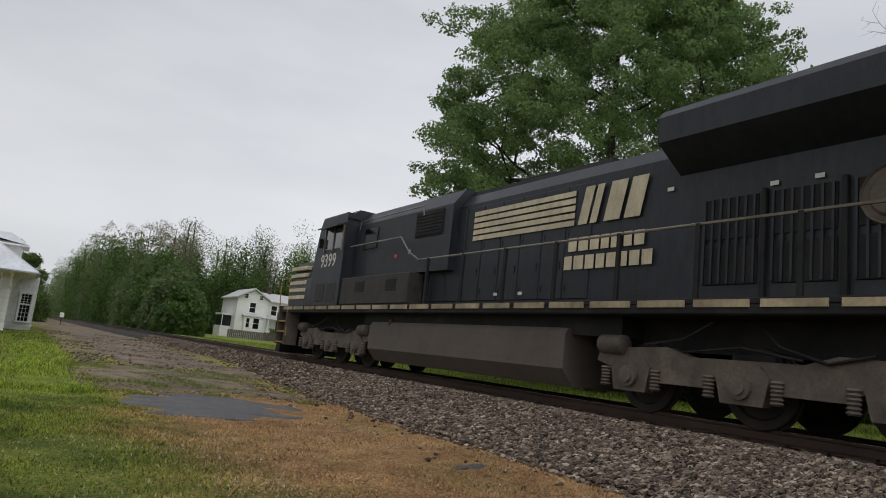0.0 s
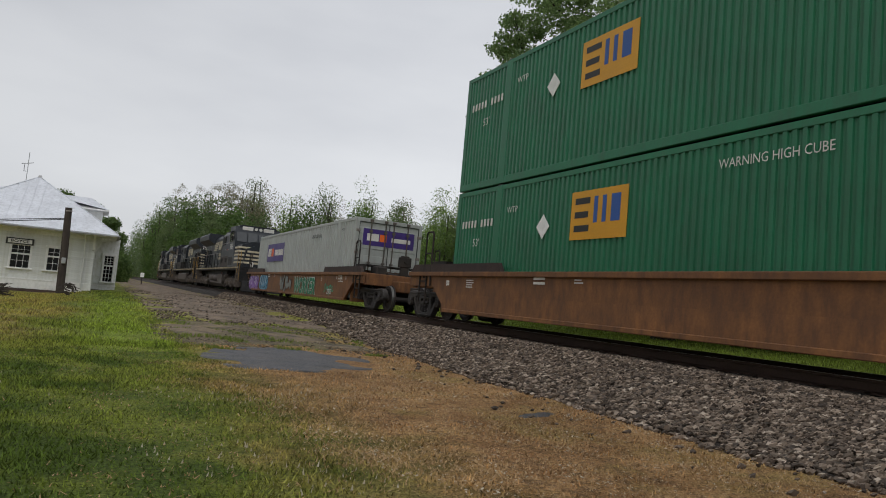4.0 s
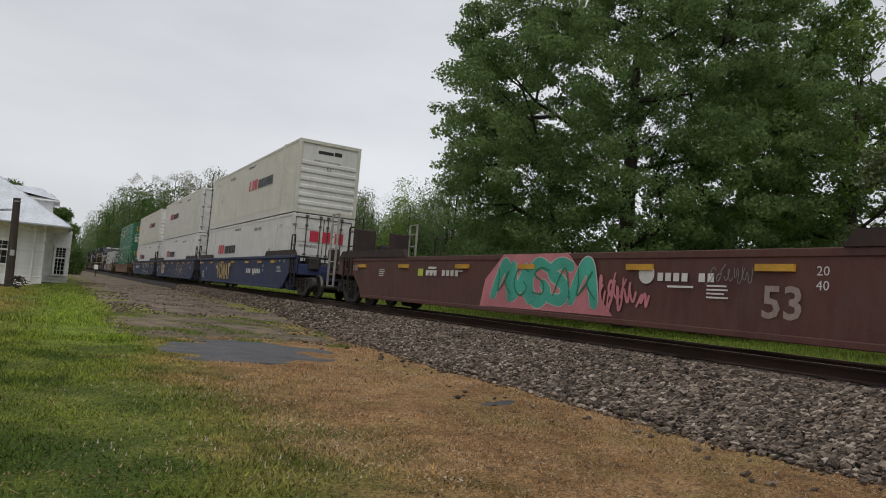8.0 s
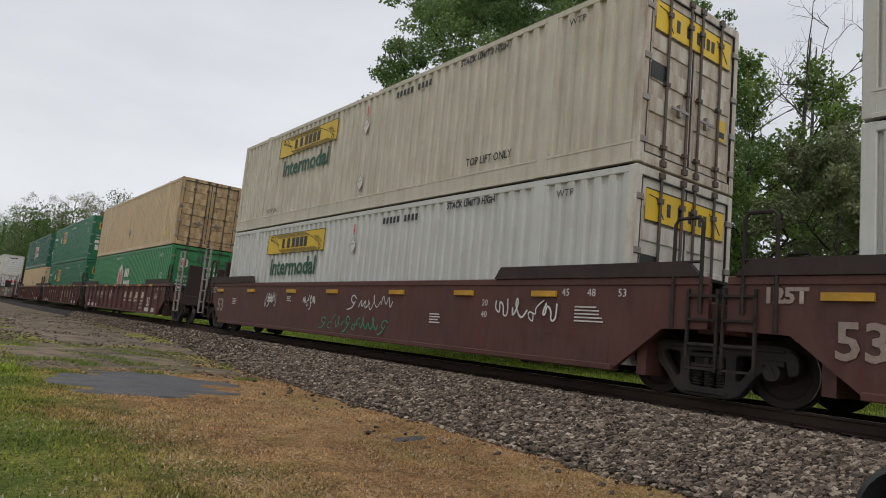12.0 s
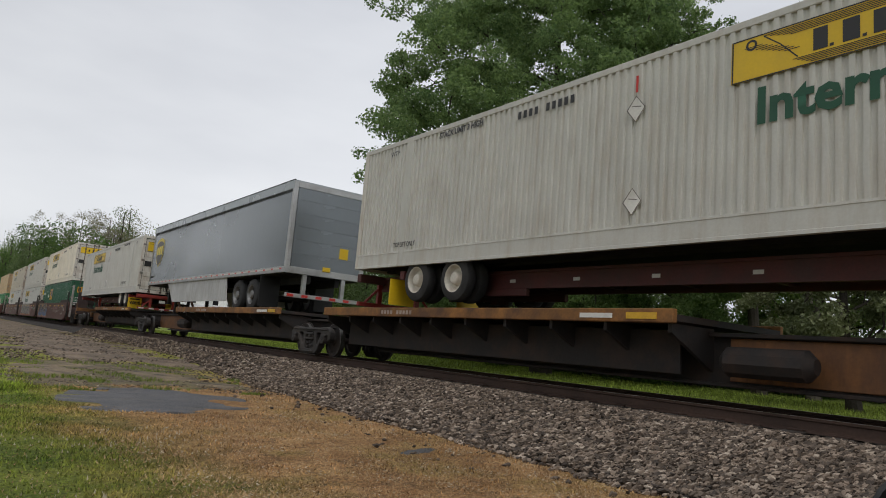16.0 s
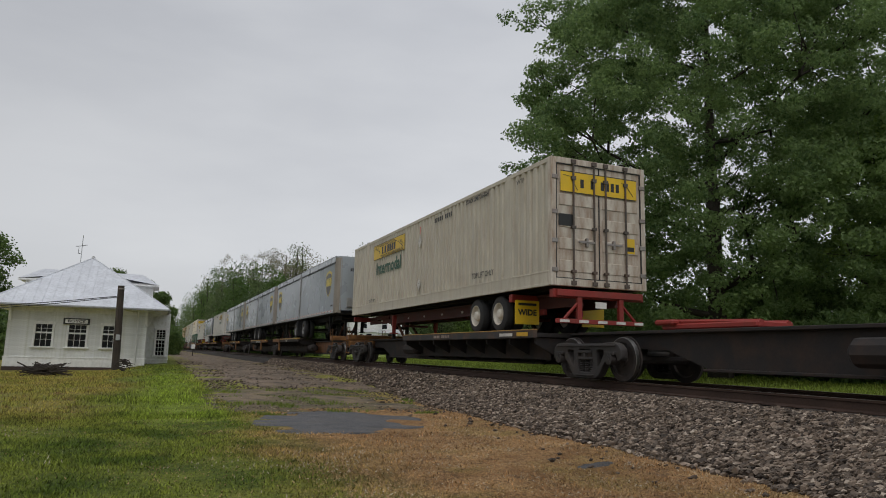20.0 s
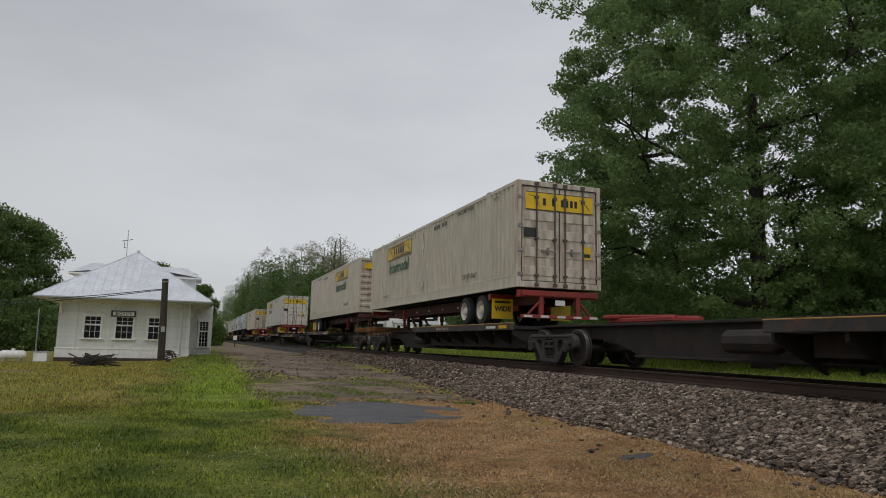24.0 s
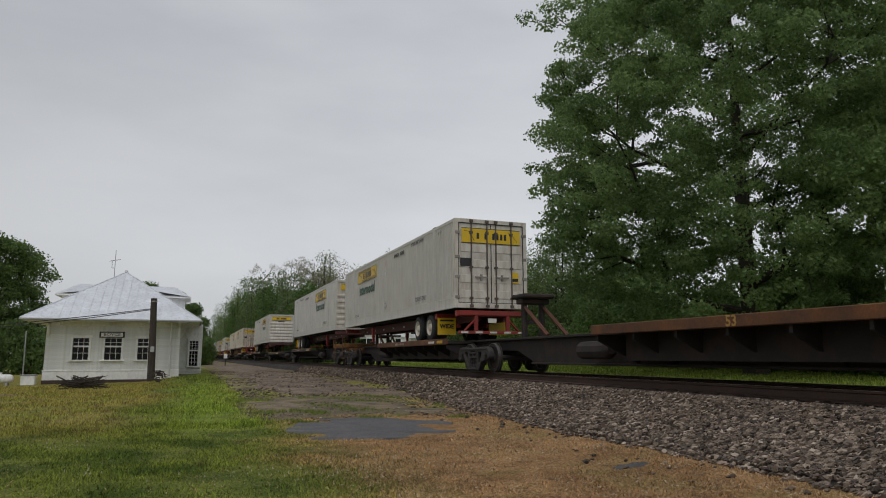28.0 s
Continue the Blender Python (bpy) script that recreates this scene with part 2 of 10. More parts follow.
M["deck_dark"] = surf("dull_dark_deck_edge", (0.040, 0.036, 0.036), 0.7, var=0.3, dirt=(0.17, 0.075, 0.025), amount=0.75, grime=0.62)
M["spine_dark"] = surf("dark_brown_steel", (0.018, 0.015, 0.014), 0.8, var=0.3, dirt=(0.075, 0.036, 0.02), amount=0.5)
M["spine_red"] = surf("red_brown_steel", (0.10, 0.038, 0.022), 0.75, var=0.3, dirt=(0.045, 0.03, 0.024), amount=0.6)
M["red_chassis"] = surf("red_chassis_paint", (0.27, 0.026, 0.020), 0.55, var=0.2, dirt=(0.12, 0.04, 0.025), amount=0.5)
M["dark_chassis"] = surf("dark_red_chassis_paint", (0.085, 0.020, 0.018), 0.65, var=0.25, dirt=(0.04, 0.03, 0.027), amount=0.5)
M["tyre"] = surf("dusty_tyre_rubber", (0.022, 0.022, 0.023), 0.85, var=0.3, dirt=(0.06, 0.055, 0.05), amount=0.5)
M["rim_white"] = surf("white_wheel_rim", (0.58, 0.55, 0.48), 0.5, dirt=(0.25, 0.15, 0.08), amount=0.5)
M["rim_grey"] = surf("grey_wheel_hub", (0.20, 0.20, 0.20), 0.5, 0.5, dirt=(0.1, 0.08, 0.06), amount=0.5)
M["sign_yellow"] = surf("yellow_sign_panel", (0.72, 0.47, 0.01), 0.45, var=0.06, dirt=(0.4, 0.27, 0.05), amount=0.3)
M["sign_black"] = surf("black_sign_paint", (0.018, 0.018, 0.018), 0.5, var=0.1)
M["sign_green"] = surf("green_sign_paint", (0.008, 0.075, 0.036), 0.5, var=0.1)
M["sign_red"] = surf("red_sign_paint", (0.50, 0.022, 0.05), 0.5, var=0.1)
M["sign_purple"] = surf("purple_sign_panel", (0.042, 0.017, 0.16), 0.45, var=0.08)
M["sign_orange"] = surf("orange_sign_paint", (0.75, 0.13, 0.01), 0.5, var=0.08)
M["sign_blue"] = surf("blue_sign_paint", (0.02, 0.08, 0.30), 0.5, var=0.1)
M["sign_gold"] = surf("gold_sign_panel", (0.62, 0.30, 0.01), 0.45, var=0.1)
M["sign_brown"] = surf("dark_brown_shield_paint", (0.028, 0.017, 0.012), 0.4, var=0.1)
M["sign_shield"] = surf("yellow_gold_shield_paint", (0.60, 0.46, 0.03), 0.4, var=0.1)
M["faded_mark"] = surf("faded_marking_paint", (0.34, 0.27, 0.23), 0.65, var=0.2, dirt=(0.14, 0.08, 0.06), amount=0.6)
M["graf_teal"] = surf("teal_spray_paint", (0.055, 0.34, 0.25), 0.6, var=0.25)
M["graf_deep"] = surf("deep_green_spray_paint", (0.012, 0.17, 0.085), 0.6, var=0.25)
M["graf_silver"] = surf("silver_grey_spray_paint", (0.30, 0.28, 0.235), 0.55, 0.1, var=0.25)
M["graf_pale"] = surf("thin_white_spray_paint", (0.46, 0.43, 0.40), 0.65, var=0.25)
M["graf_rust"] = surf("rust_orange_spray_paint", (0.33, 0.11, 0.04), 0.65, var=0.3)
M["graf_pinkdark"] = surf("dusky_pink_spray_paint", (0.26, 0.13, 0.13), 0.65, var=0.35)
M["graf_deepblue"] = surf("deep_blue_spray_paint", (0.05, 0.12, 0.26), 0.6, var=0.35)
M["reflector"] = surf("yellow_reflector_sheet", (0.50, 0.27, 0.025), 0.45, var=0.2)
M["graf_navy"] = surf("navy_spray_paint", (0.018, 0.028, 0.055), 0.55, var=0.3)
M["graf_sand"] = surf("sand_spray_paint", (0.27, 0.16, 0.085), 0.65, var=0.35)
M["graf_green"] = surf("green_spray_paint", (0.03, 0.30, 0.17), 0.6, var=0.3)
M["graf_white"] = surf("white_spray_paint", (0.62, 0.62, 0.60), 0.6, var=0.15)
M["graf_pink"] = surf("pink_spray_paint", (0.50, 0.18, 0.20), 0.6, var=0.2)
M["graf_violet"] = surf("violet_spray_paint", (0.25, 0.13, 0.40), 0.6, var=0.3)
M["graf_blue"] = surf("blue_spray_paint", (0.10, 0.28, 0.42), 0.6, var=0.3)
M["graf_grey"] = surf("grey_spray_paint", (0.20, 0.21, 0.19), 0.6, var=0.3)
M["graf_dark"] = surf("dark_spray_paint", (0.02, 0.02, 0.025), 0.6, var=0.2)
M["graf_tan"] = surf("tan_spray_paint", (0.42, 0.30, 0.12), 0.6, var=0.2)
M["reflect_red"] = surf("red_reflector_tape", (0.55, 0.03, 0.02), 0.35, var=0.1)
M["depot_white"] = surf("chalky_white_board_paint", (0.68, 0.69, 0.67), 0.75, var=0.09, dirt=(0.40, 0.40, 0.28), amount=0.6, streak=0.25, grime=0.62)
M["trim_white"] = surf("white_trim_paint", (0.80, 0.80, 0.78), 0.65, var=0.06, dirt=(0.4, 0.4, 0.36), amount=0.4, streak=0.5)
M["roof_tin"] = surf("pale_standing_seam_metal", (0.70, 0.72, 0.76), 0.4, 0.2, var=0.09, dirt=(0.40, 0.41, 0.43), amount=0.5, streak=0.3)
M["roof_grey"] = surf("grey_metal_roof", (0.50, 0.50, 0.50), 0.55, 0.1, var=0.1)
M["brick_dark"] = surf("dark_foundation_brick", (0.075, 0.05, 0.042), 0.9, var=0.35)
M["pole_wood"] = surf("dark_creosoted_pole", (0.035, 0.026, 0.02), 0.85, var=0.3, fine=40, dirt=(0.09, 0.07, 0.055), amount=0.5, streak=0.9)
M["bark"] = surf("dark_tree_bark", (0.045, 0.036, 0.028), 0.9, var=0.4, fine=18, bump=0.6, dist=0.03)
M["bark_grey"] = surf("grey_tree_bark", (0.10, 0.085, 0.07), 0.9, var=0.35, fine=18, bump=0.6, dist=0.03)
M["wire"] = surf("black_cable", (0.02, 0.02, 0.02), 0.6, bump=0)
M["galv"] = surf("galvanised_pipe", (0.35, 0.36, 0.36), 0.5, 0.5)
M["plastic_black"] = surf("black_moulded_plastic", (0.012, 0.012, 0.013), 0.5, var=0.15, fine=120, bump=0.05)
M["car_grey"] = surf("silver_car_paint", (0.30, 0.32, 0.34), 0.3, 0.3, coat=0.5)


def foliage(name, dark, light, trans=0.35):
    """Leaves that differ one from another and pass some light."""
    m = bpy.data.materials.new(name)
    m.use_nodes = True
    n, l = m.node_tree.nodes, m.node_tree.links
    b = n["Principled BSDF"]
    g = n.new("ShaderNodeNewGeometry")
    ra = n.new("ShaderNodeValToRGB")
    ra.color_ramp.elements[0].color, ra.color_ramp.elements[1].color = rgb(dark), rgb(light)
    co = n.new("ShaderNodeTexCoord")
    no = n.new("ShaderNodeTexNoise")
    no.inputs["Scale"].default_value, no.inputs["Detail"].default_value = 0.55, 3.0
    l.new(co.outputs["Object"], no.inputs["Vector"])
    a = n.new("ShaderNodeMath")
    a.operation = "MULTIPLY_ADD"
    a.inputs[1].default_value = 0.55
    l.new(g.outputs["Random Per Island"], a.inputs[0])
    s = n.new("ShaderNodeMapRange")
    s.inputs["From Min"].default_value, s.inputs["From Max"].default_value = 0.32, 0.68
    s.inputs["To Max"].default_value = 0.5
    l.new(no.outputs["Fac"], s.inputs["Value"])
    l.new(s.outputs[0], a.inputs[2])
    l.new(a.outputs[0], ra.inputs[0])
    l.new(ra.outputs[0], b.inputs["Base Color"])
    b.inputs["Roughness"].default_value = 0.55
    tr = n.new("ShaderNodeBsdfTranslucent")
    l.new(ra.outputs[0], tr.inputs["Color"])
    mx = n.new("ShaderNodeMixShader")
    mx.inputs[0].default_value = trans
    l.new(b.outputs[0], mx.inputs[1])
    l.new(tr.outputs[0], mx.inputs[2])
    l.new(mx.outputs[0], n["Material Output"].inputs[0])
    return m


M["maple_leaf"] = foliage("maple_leaves", (0.062, 0.125, 0.030), (0.285, 0.40, 0.098), 0.55)
M["great_leaf"] = foliage("large_maple_leaves", (0.074, 0.138, 0.050), (0.290, 0.400, 0.145), 0.64)
M["dark_leaf"] = foliage("dark_tree_leaves", (0.050, 0.094, 0.030), (0.19, 0.28, 0.075), 0.55)
M["bush_leaf"] = foliage("bush_leaves", (0.034, 0.078, 0.018), (0.125, 0.205, 0.042), 0.42)
M["far_leaf"] = foliage("distant_leaves", (0.065, 0.105, 0.040), (0.185, 0.250, 0.092), 0.45)
M["bud_leaf"] = foliage("young_buds", (0.13, 0.12, 0.07), (0.26, 0.25, 0.13), 0.4)
M["bloom_leaf"] = foliage("pale_blossom_leaves", (0.075, 0.105, 0.042), (0.28, 0.30, 0.15), 0.4)
M["grass"] = foliage("grass_blades", (0.055, 0.110, 0.014), (0.26, 0.32, 0.050), 0.35)
M["chip"] = foliage("pale_dry_bits", (0.40, 0.33, 0.22), (0.72, 0.66, 0.54), 0.2)
M["dry_grass"] = foliage("dry_grass_blades", (0.19, 0.095, 0.038), (0.68, 0.47, 0.24), 0.25)


# ---- mesh tools ----
class MB:
    """Collects vertices and faces for one mesh."""

    def __init__(self):
        self.v, self.f = [], []

    def add(self, verts, faces):
        o = len(self.v)
        self.v += [tuple(p) for p in verts]
        self.f += [tuple(i + o for i in f) for f in faces]
        return self

    def box(self, x0, x1, y0, y1, z0, z1, c=0.0):
        if x0 > x1:
            x0, x1 = x1, x0
        if y0 > y1:
            y0, y1 = y1, y0
        if z0 > z1:
            z0, z1 = z1, z0
        c = min(c, (x1 - x0) * 0.45, (y1 - y0) * 0.45, (z1 - z0) * 0.45)
        lo, hi = (x0, y0, z0), (x1, y1, z1)
        if c <= 0:
            vs = [(hi[0] if i & 1 else lo[0], hi[1] if i & 2 else lo[1], hi[2] if i & 4 else lo[2]) for i in range(8)]
            return self.add(vs, [(0, 2, 3, 1), (4, 5, 7, 6), (0, 1, 5, 4), (2, 6, 7, 3), (0, 4, 6, 2), (1, 3, 7, 5)])
        vs = []
        for i in range(8):
            p = [hi[a] if i >> a & 1 else lo[a] for a in range(3)]
            d = [-c if i >> a & 1 else c for a in range(3)]
            for a in range(3):
                vs.append([p[b] + (0 if b == a else d[b]) for b in range(3)])
        fs = []
        for a in range(3):
            b, e = (a + 1) % 3, (a + 2) % 3
            for s in (0, 1):
                q = [(s << a) | (i << b) | (j << e) for i, j in ((0, 0), (1, 0), (1, 1), (0, 1))]
                fs.append([k * 3 + a for k in q])
            for i in (0, 1):
                for j in (0, 1):
                    k0 = (i << b) | (j << e)
                    k1 = k0 | (1 << a)
                    fs.append((k0 * 3 + b, k1 * 3 + b, k1 * 3 + e, k0 * 3 + e))
        fs += [(k * 3, k * 3 + 1, k * 3 + 2) for k in range(8)]
        return self.add(vs, fs)

    def cyl(self, p0, p1, r, n=12, r1=None, caps=True):
        p0, p1 = Vector(p0), Vector(p1)
        r1 = r if r1 is None else r1
        w = (p1 - p0).normalized()
        u = w.orthogonal().normalized()
        t = w.cross(u)
        vs = []
        for p, q in ((p0, r), (p1, r1)):
            for i in range(n):
                a = 2 * math.pi * i / n
                vs.append(p + u * (q * math.cos(a)) + t * (q * math.sin(a)))
        fs = [(i, (i + 1) % n, n + (i + 1) % n, n + i) for i in range(n)]
        if caps:
            fs += [tuple(range(n - 1, -1, -1)), tuple(range(n, 2 * n))]
        return self.add(vs, fs)

    def tube(self, pts, r, n=6):
        rs = r if isinstance(r, (list, tuple)) else [r] * len(pts)
        pts = [Vector(p) for p in pts]
        vs, u = [], None
        for i, p in enumerate(pts):
            w = (pts[min(i + 1, len(pts) - 1)] - pts[max(i - 1, 0)]).normalized()
            u = w.orthogonal().normalized() if u is None else (u - w * u.dot(w)).normalized()
            t = w.cross(u)
            vs += [p + (u * math.cos(2 * math.pi * k / n) + t * math.sin(2 * math.pi * k / n)) * rs[i] for k in range(n)]
        fs = [(i * n + k, i * n + (k + 1) % n, (i + 1) * n + (k + 1) % n, (i + 1) * n + k) for i in range(len(pts) - 1) for k in range(n)]
        fs += [tuple(range(n - 1, -1, -1)), tuple(range((len(pts) - 1) * n, len(pts) * n))]
        return self.add(vs, fs)

    def prism(self, poly, axis, a, b):
        """A polygon drawn out along an axis: (y, z) for x, (x, z) for y, (x, y) for z."""
        put = {"x": lambda p, s: (s, p[0], p[1]), "y": lambda p, s: (p[0], s, p[1]), "z": lambda p, s: (p[0], p[1], s)}[axis]
        n = len(poly)
        vs = [put(p, a) for p in poly] + [put(p, b) for p in poly]
        fs = [(i, (i + 1) % n, n + (i + 1) % n, n + i) for i in range(n)] + [tuple(range(n - 1, -1, -1)), tuple(range(n, 2 * n))]
        return self.add(vs, fs)

    def wheel(self, x0, x1, y, z, prof, n=24, caps=True):
        """A turned body on an axle along x: prof is rows of (share across, radius)."""
        vs, m = [], len(prof)
        for k in range(n):
            a = 2 * math.pi * k / n
            for s, r in prof:
                vs.append((x0 + (x1 - x0) * s, y + r * math.cos(a), z + r * math.sin(a)))
        fs = [(k * m + i, k * m + i + 1, (k + 1) % n * m + i + 1, (k + 1) % n * m + i) for k in range(n) for i in range(m - 1)]
        if caps:
            fs += [tuple(k * m for k in range(n)), tuple(k * m + m - 1 for k in range(n))]
        return self.add(vs, fs)

    def mesh(self, name, material=None, smooth=True):
        me = bpy.data.meshes.new(name)
        me.from_pydata(self.v, [], self.f)
        if len(self.f) < 6000:
            bm = bmesh.new()
            bm.from_mesh(me)
            bmesh.ops.recalc_face_normals(bm, faces=bm.faces)
            bm.to_mesh(me)
            bm.free()
        if smooth:
            me.shade_smooth()
            me.set_sharp_from_angle(angle=radians(32))
        if material:
            me.materials.append(material)
        return me


def part(name, mb, material, parent=None, label=""):
    """One mesh object under a thing or under a part."""
    ob = new(name, mb if isinstance(mb, bpy.types.Mesh) else mb.mesh(name, material))
    if parent is not None:
        ob.parent = parent
    if label:
        ob["label"] = label
    return ob


def thing(name, label, category, group="", kind="", at=(0, 0, 0)):
    ob = new(name)
    ob.empty_display_size = 0.2
    ob.location = at
    return tagged(ob, label, category, group, kind)


def same_mesh(ob, parent, m):
    """A further piece on the mesh of ob."""
    o = new(ob.name.split(".")[0], ob.data)
    o.parent = parent
    o.matrix_basis = m
    return o


def cast_mesh(name, outline, holes, thick, bevel, material):
    """A cast plate in the y-z plane with openings and softened edges, thick metres along x."""
    cu = bpy.data.curves.new(name, "CURVE")
    cu.dimensions, cu.fill_mode, cu.extrude, cu.bevel_depth, cu.bevel_resolution = "2D", "BOTH", thick / 2 - bevel, bevel, 1
    for ring in (outline, *holes):
        pts = []
        for (a, b), (c, d), (e, f) in zip(ring[-1:] + ring[:-1], ring, ring[1:] + ring[:1]):
            pts += [(c + (a - c) * 0.22, d + (b - d) * 0.22), (c + ((a + e) / 2 - c) * 0.12, d + ((b + f) / 2 - d) * 0.12), (c + (e - c) * 0.22, d + (f - d) * 0.22)]
        sp = cu.splines.new("POLY")
        sp.points.add(len(pts) - 1)
        for q, (y, z) in zip(sp.points, pts):
            q.co = (y, z, 0, 1)
        sp.use_cyclic_u = True
    tmp = bpy.data.objects.new(name, cu)
    me = bpy.data.meshes.new_from_object(tmp)
    bpy.data.objects.remove(tmp)
    me.transform(Matrix(((0, 0, 1, 0), (1, 0, 0, 0), (0, 1, 0, 0), (0, 0, 0, 1))))
    me.materials.clear()
    me.materials.append(material)
    me.shade_smooth()
    me.set_sharp_from_angle(angle=radians(40))
    return me


TEXTS = {}


def text_mesh(words, size, material, bold=0.0, slant=0.0, wide=1.0):
    """Built-in font as a thin mesh that stands upright: local x to the reader's right, z up, facing -y."""
    key = (words, size, material.name, bold, slant, wide)
    if key not in TEXTS:
        cu = bpy.data.curves.new("lettering", "FONT")
        cu.body, cu.size, cu.offset, cu.shear, cu.resolution_u = words, size, bold, slant, 2
        cu.align_x, cu.align_y = "CENTER", "CENTER"
        tmp = bpy.data.objects.new("lettering", cu)
        me = bpy.data.meshes.new_from_object(tmp)
        bpy.data.objects.remove(tmp)
        me.transform(Matrix.Diagonal((wide, 1, 1, 1)))
        me.transform(Matrix.Rotation(radians(90), 4, "X"))
        me.materials.clear()
        me.materials.append(material)
        TEXTS[key] = me
    return TEXTS[key]


def side_text(words, parent, y, z, x, size, material, bold=0.0, slant=0.0, wide=1.0, label=""):
    """Lettering on a side face: x < 0 reads from the side of the camera, x > 0 from the far side."""
    ob = new("lettering", text_mesh(words, size, material, bold, slant, wide))
    ob.parent = parent
    ob.matrix_basis = pose(x, y, z, 0, 0, -90 if x < 0 else 90)
    if label:
        ob["label"] = label
    return ob


# ---- the ground, the ballast and the track ----
def ease(v, a, b):
    t = min(1.0, max(0.0, (v - a) / (b - a)))
    return t * t * (3 - 2 * t)


TRACK_X, RAIL_Z = 9.15, 0.13


def ground_z(x, y):
    z = -0.60 + 0.20 * ease(y, 13, 36) * ease(x, -2.5, 1.5)
    z -= (0.20 * ease(-x, 0.0, 3.5) + 0.08 * ease(-x, 3.5, 9.0)) * ease(y, 18, 38)
    z += 0.42 * ease(x, 10.5, 12.5) + 0.18 * ease(x, 16, 30) * ease(y, 35, 95)
    z += 0.035 * noise.noise(Vector((x * 0.35, y * 0.35, 0.3))) + 0.012 * noise.noise(Vector((x * 1.9, y * 1.9, 4.0)))
    far = max(abs(x), abs(y))
    return z + 3.0 * ease(far, 220, 1400)


def ground_mat(blades=False):
    """Lawn that turns to dry straw along the track, with bare and worn patches."""
    m = bpy.data.materials.new("grass_blades_of_the_lawn" if blades else "lawn_and_dry_grass")
    m.use_nodes = True
    n, l = m.node_tree.nodes, m.node_tree.links
    b = n["Principled BSDF"]
    co = n.new("ShaderNodeTexCoord")
    sx = n.new("ShaderNodeSeparateXYZ")
    l.new(co.outputs["Object"], sx.inputs[0])

    def noi(scale, detail, rough=0.55):
        t = n.new("ShaderNodeTexNoise")
        t.inputs["Scale"].default_value, t.inputs["Detail"].default_value, t.inputs["Roughness"].default_value = scale, detail, rough
        l.new(co.outputs["Object"], t.inputs["Vector"])
        return t.outputs["Fac"]

    def calc(op, a, c, d=None):
        t = n.new("ShaderNodeMath")
        t.operation = op
        for i, v in enumerate((a, c, d)):
            if v is None:
                continue
            if isinstance(v, (int, float)):
                t.inputs[i].default_value = v
            else:
                l.new(v, t.inputs[i])
        return t.outputs[0]

    def ramp(v, a, c, lo=0.0, hi=1.0):
        t = n.new("ShaderNodeMapRange")
        t.interpolation_type = "SMOOTHSTEP"
        for k, q in zip(("From Min", "From Max", "To Min", "To Max"), (a, c, lo, hi)):
            t.inputs[k].default_value = q
        l.new(v, t.inputs["Value"])
        return t.outputs[0]

    def mix(f, a, c):
        t = n.new("ShaderNodeMix")
        t.data_type = "RGBA"
        l.new(f, t.inputs[0])
        for i, v in ((6, a), (7, c)):
            if isinstance(v, tuple):
                t.inputs[i].default_value = rgb(v)
            else:
                l.new(v, t.inputs[i])
        return t.outputs[2]

    big, mid, fine = noi(0.33, 4), noi(2.2, 5), noi(34, 5, 0.7)
    tuft = noi(1.1, 5, 0.6)
    px, py = sx.outputs["X"], sx.outputs["Y"]
    lawn = mix(ramp(tuft, 0.36, 0.62), (0.084, 0.126, 0.020), (0.210, 0.245, 0.042))
    # lime strip beside the drive, sallow worn turf towards the depot
    lime = calc("MULTIPLY", calc("MULTIPLY", ramp(px, -0.9, 0.5), ramp(py, 10.0, 13.5)), ramp(py, 34.0, 24.0))
    lawn = mix(calc("MULTIPLY", lime, ramp(mid, 0.3, 0.6, 0.35, 1.0)), lawn, (0.255, 0.335, 0.044))
    lawn = mix(ramp(px, 10.8, 12.0, 0.0, 0.8), lawn, (0.205, 0.262, 0.048))
    sal = calc("ADD", calc("MULTIPLY_ADD", big, 3.6, -1.8), calc("MULTIPLY", px, -1.0))
    sal = calc("MULTIPLY", ramp(sal, -0.1, 1.7), ramp(calc("ADD", py, calc("MULTIPLY_ADD", tuft, 5.0, -2.5)), 10.0, 14.5))
    lawn = mix(calc("MULTIPLY", sal, ramp(tuft, 0.66, 0.38, 0.25, 0.95)), lawn, (0.36, 0.295, 0.078))
    lawn = mix(calc("MULTIPLY", sal, ramp(noi(1.7, 6, 0.65), 0.53, 0.66)), lawn, (0.225, 0.145, 0.068))
    straw = mix(ramp(mid, 0.3, 0.7), (0.32, 0.172, 0.075), (0.52, 0.315, 0.145))
    straw = mix(ramp(noi(0.8, 5), 0.50, 0.68, 0, 0.7), straw, (0.335, 0.265, 0.09))
    straw = mix(ramp(noi(5.5, 6, 0.7), 0.50, 0.64, 0, 0.75), straw, (0.185, 0.112, 0.062))
    edge = calc("ADD", px, calc("MULTIPLY_ADD", big, 3.0, -1.5))
    edge = calc("ADD", edge, calc("MULTIPLY_ADD", tuft, 2.4, -1.2))
    dry = ramp(edge, 0.7, 2.7)
    near = ramp(py, 12.0, 22.0, 1.0, 0.35)
    this_side = ramp(px, 10.5, 12.0, 1.0, 0.0)
    f = calc("MULTIPLY", calc("MULTIPLY", dry, near), this_side)
    col = mix(f, lawn, straw)
    bare = calc("MULTIPLY", ramp(noi(0.9, 6, 0.6), 0.60, 0.72), this_side)
    col = mix(calc("MULTIPLY", bare, 0.6), col, (0.135, 0.082, 0.042))
    mu = n.new("ShaderNodeMix")
    mu.data_type, mu.blend_type = "RGBA", "MULTIPLY"
    mu.inputs[0].default_value = 0.9
    l.new(col, mu.inputs[6])
    t = n.new("ShaderNodeCombineXYZ")
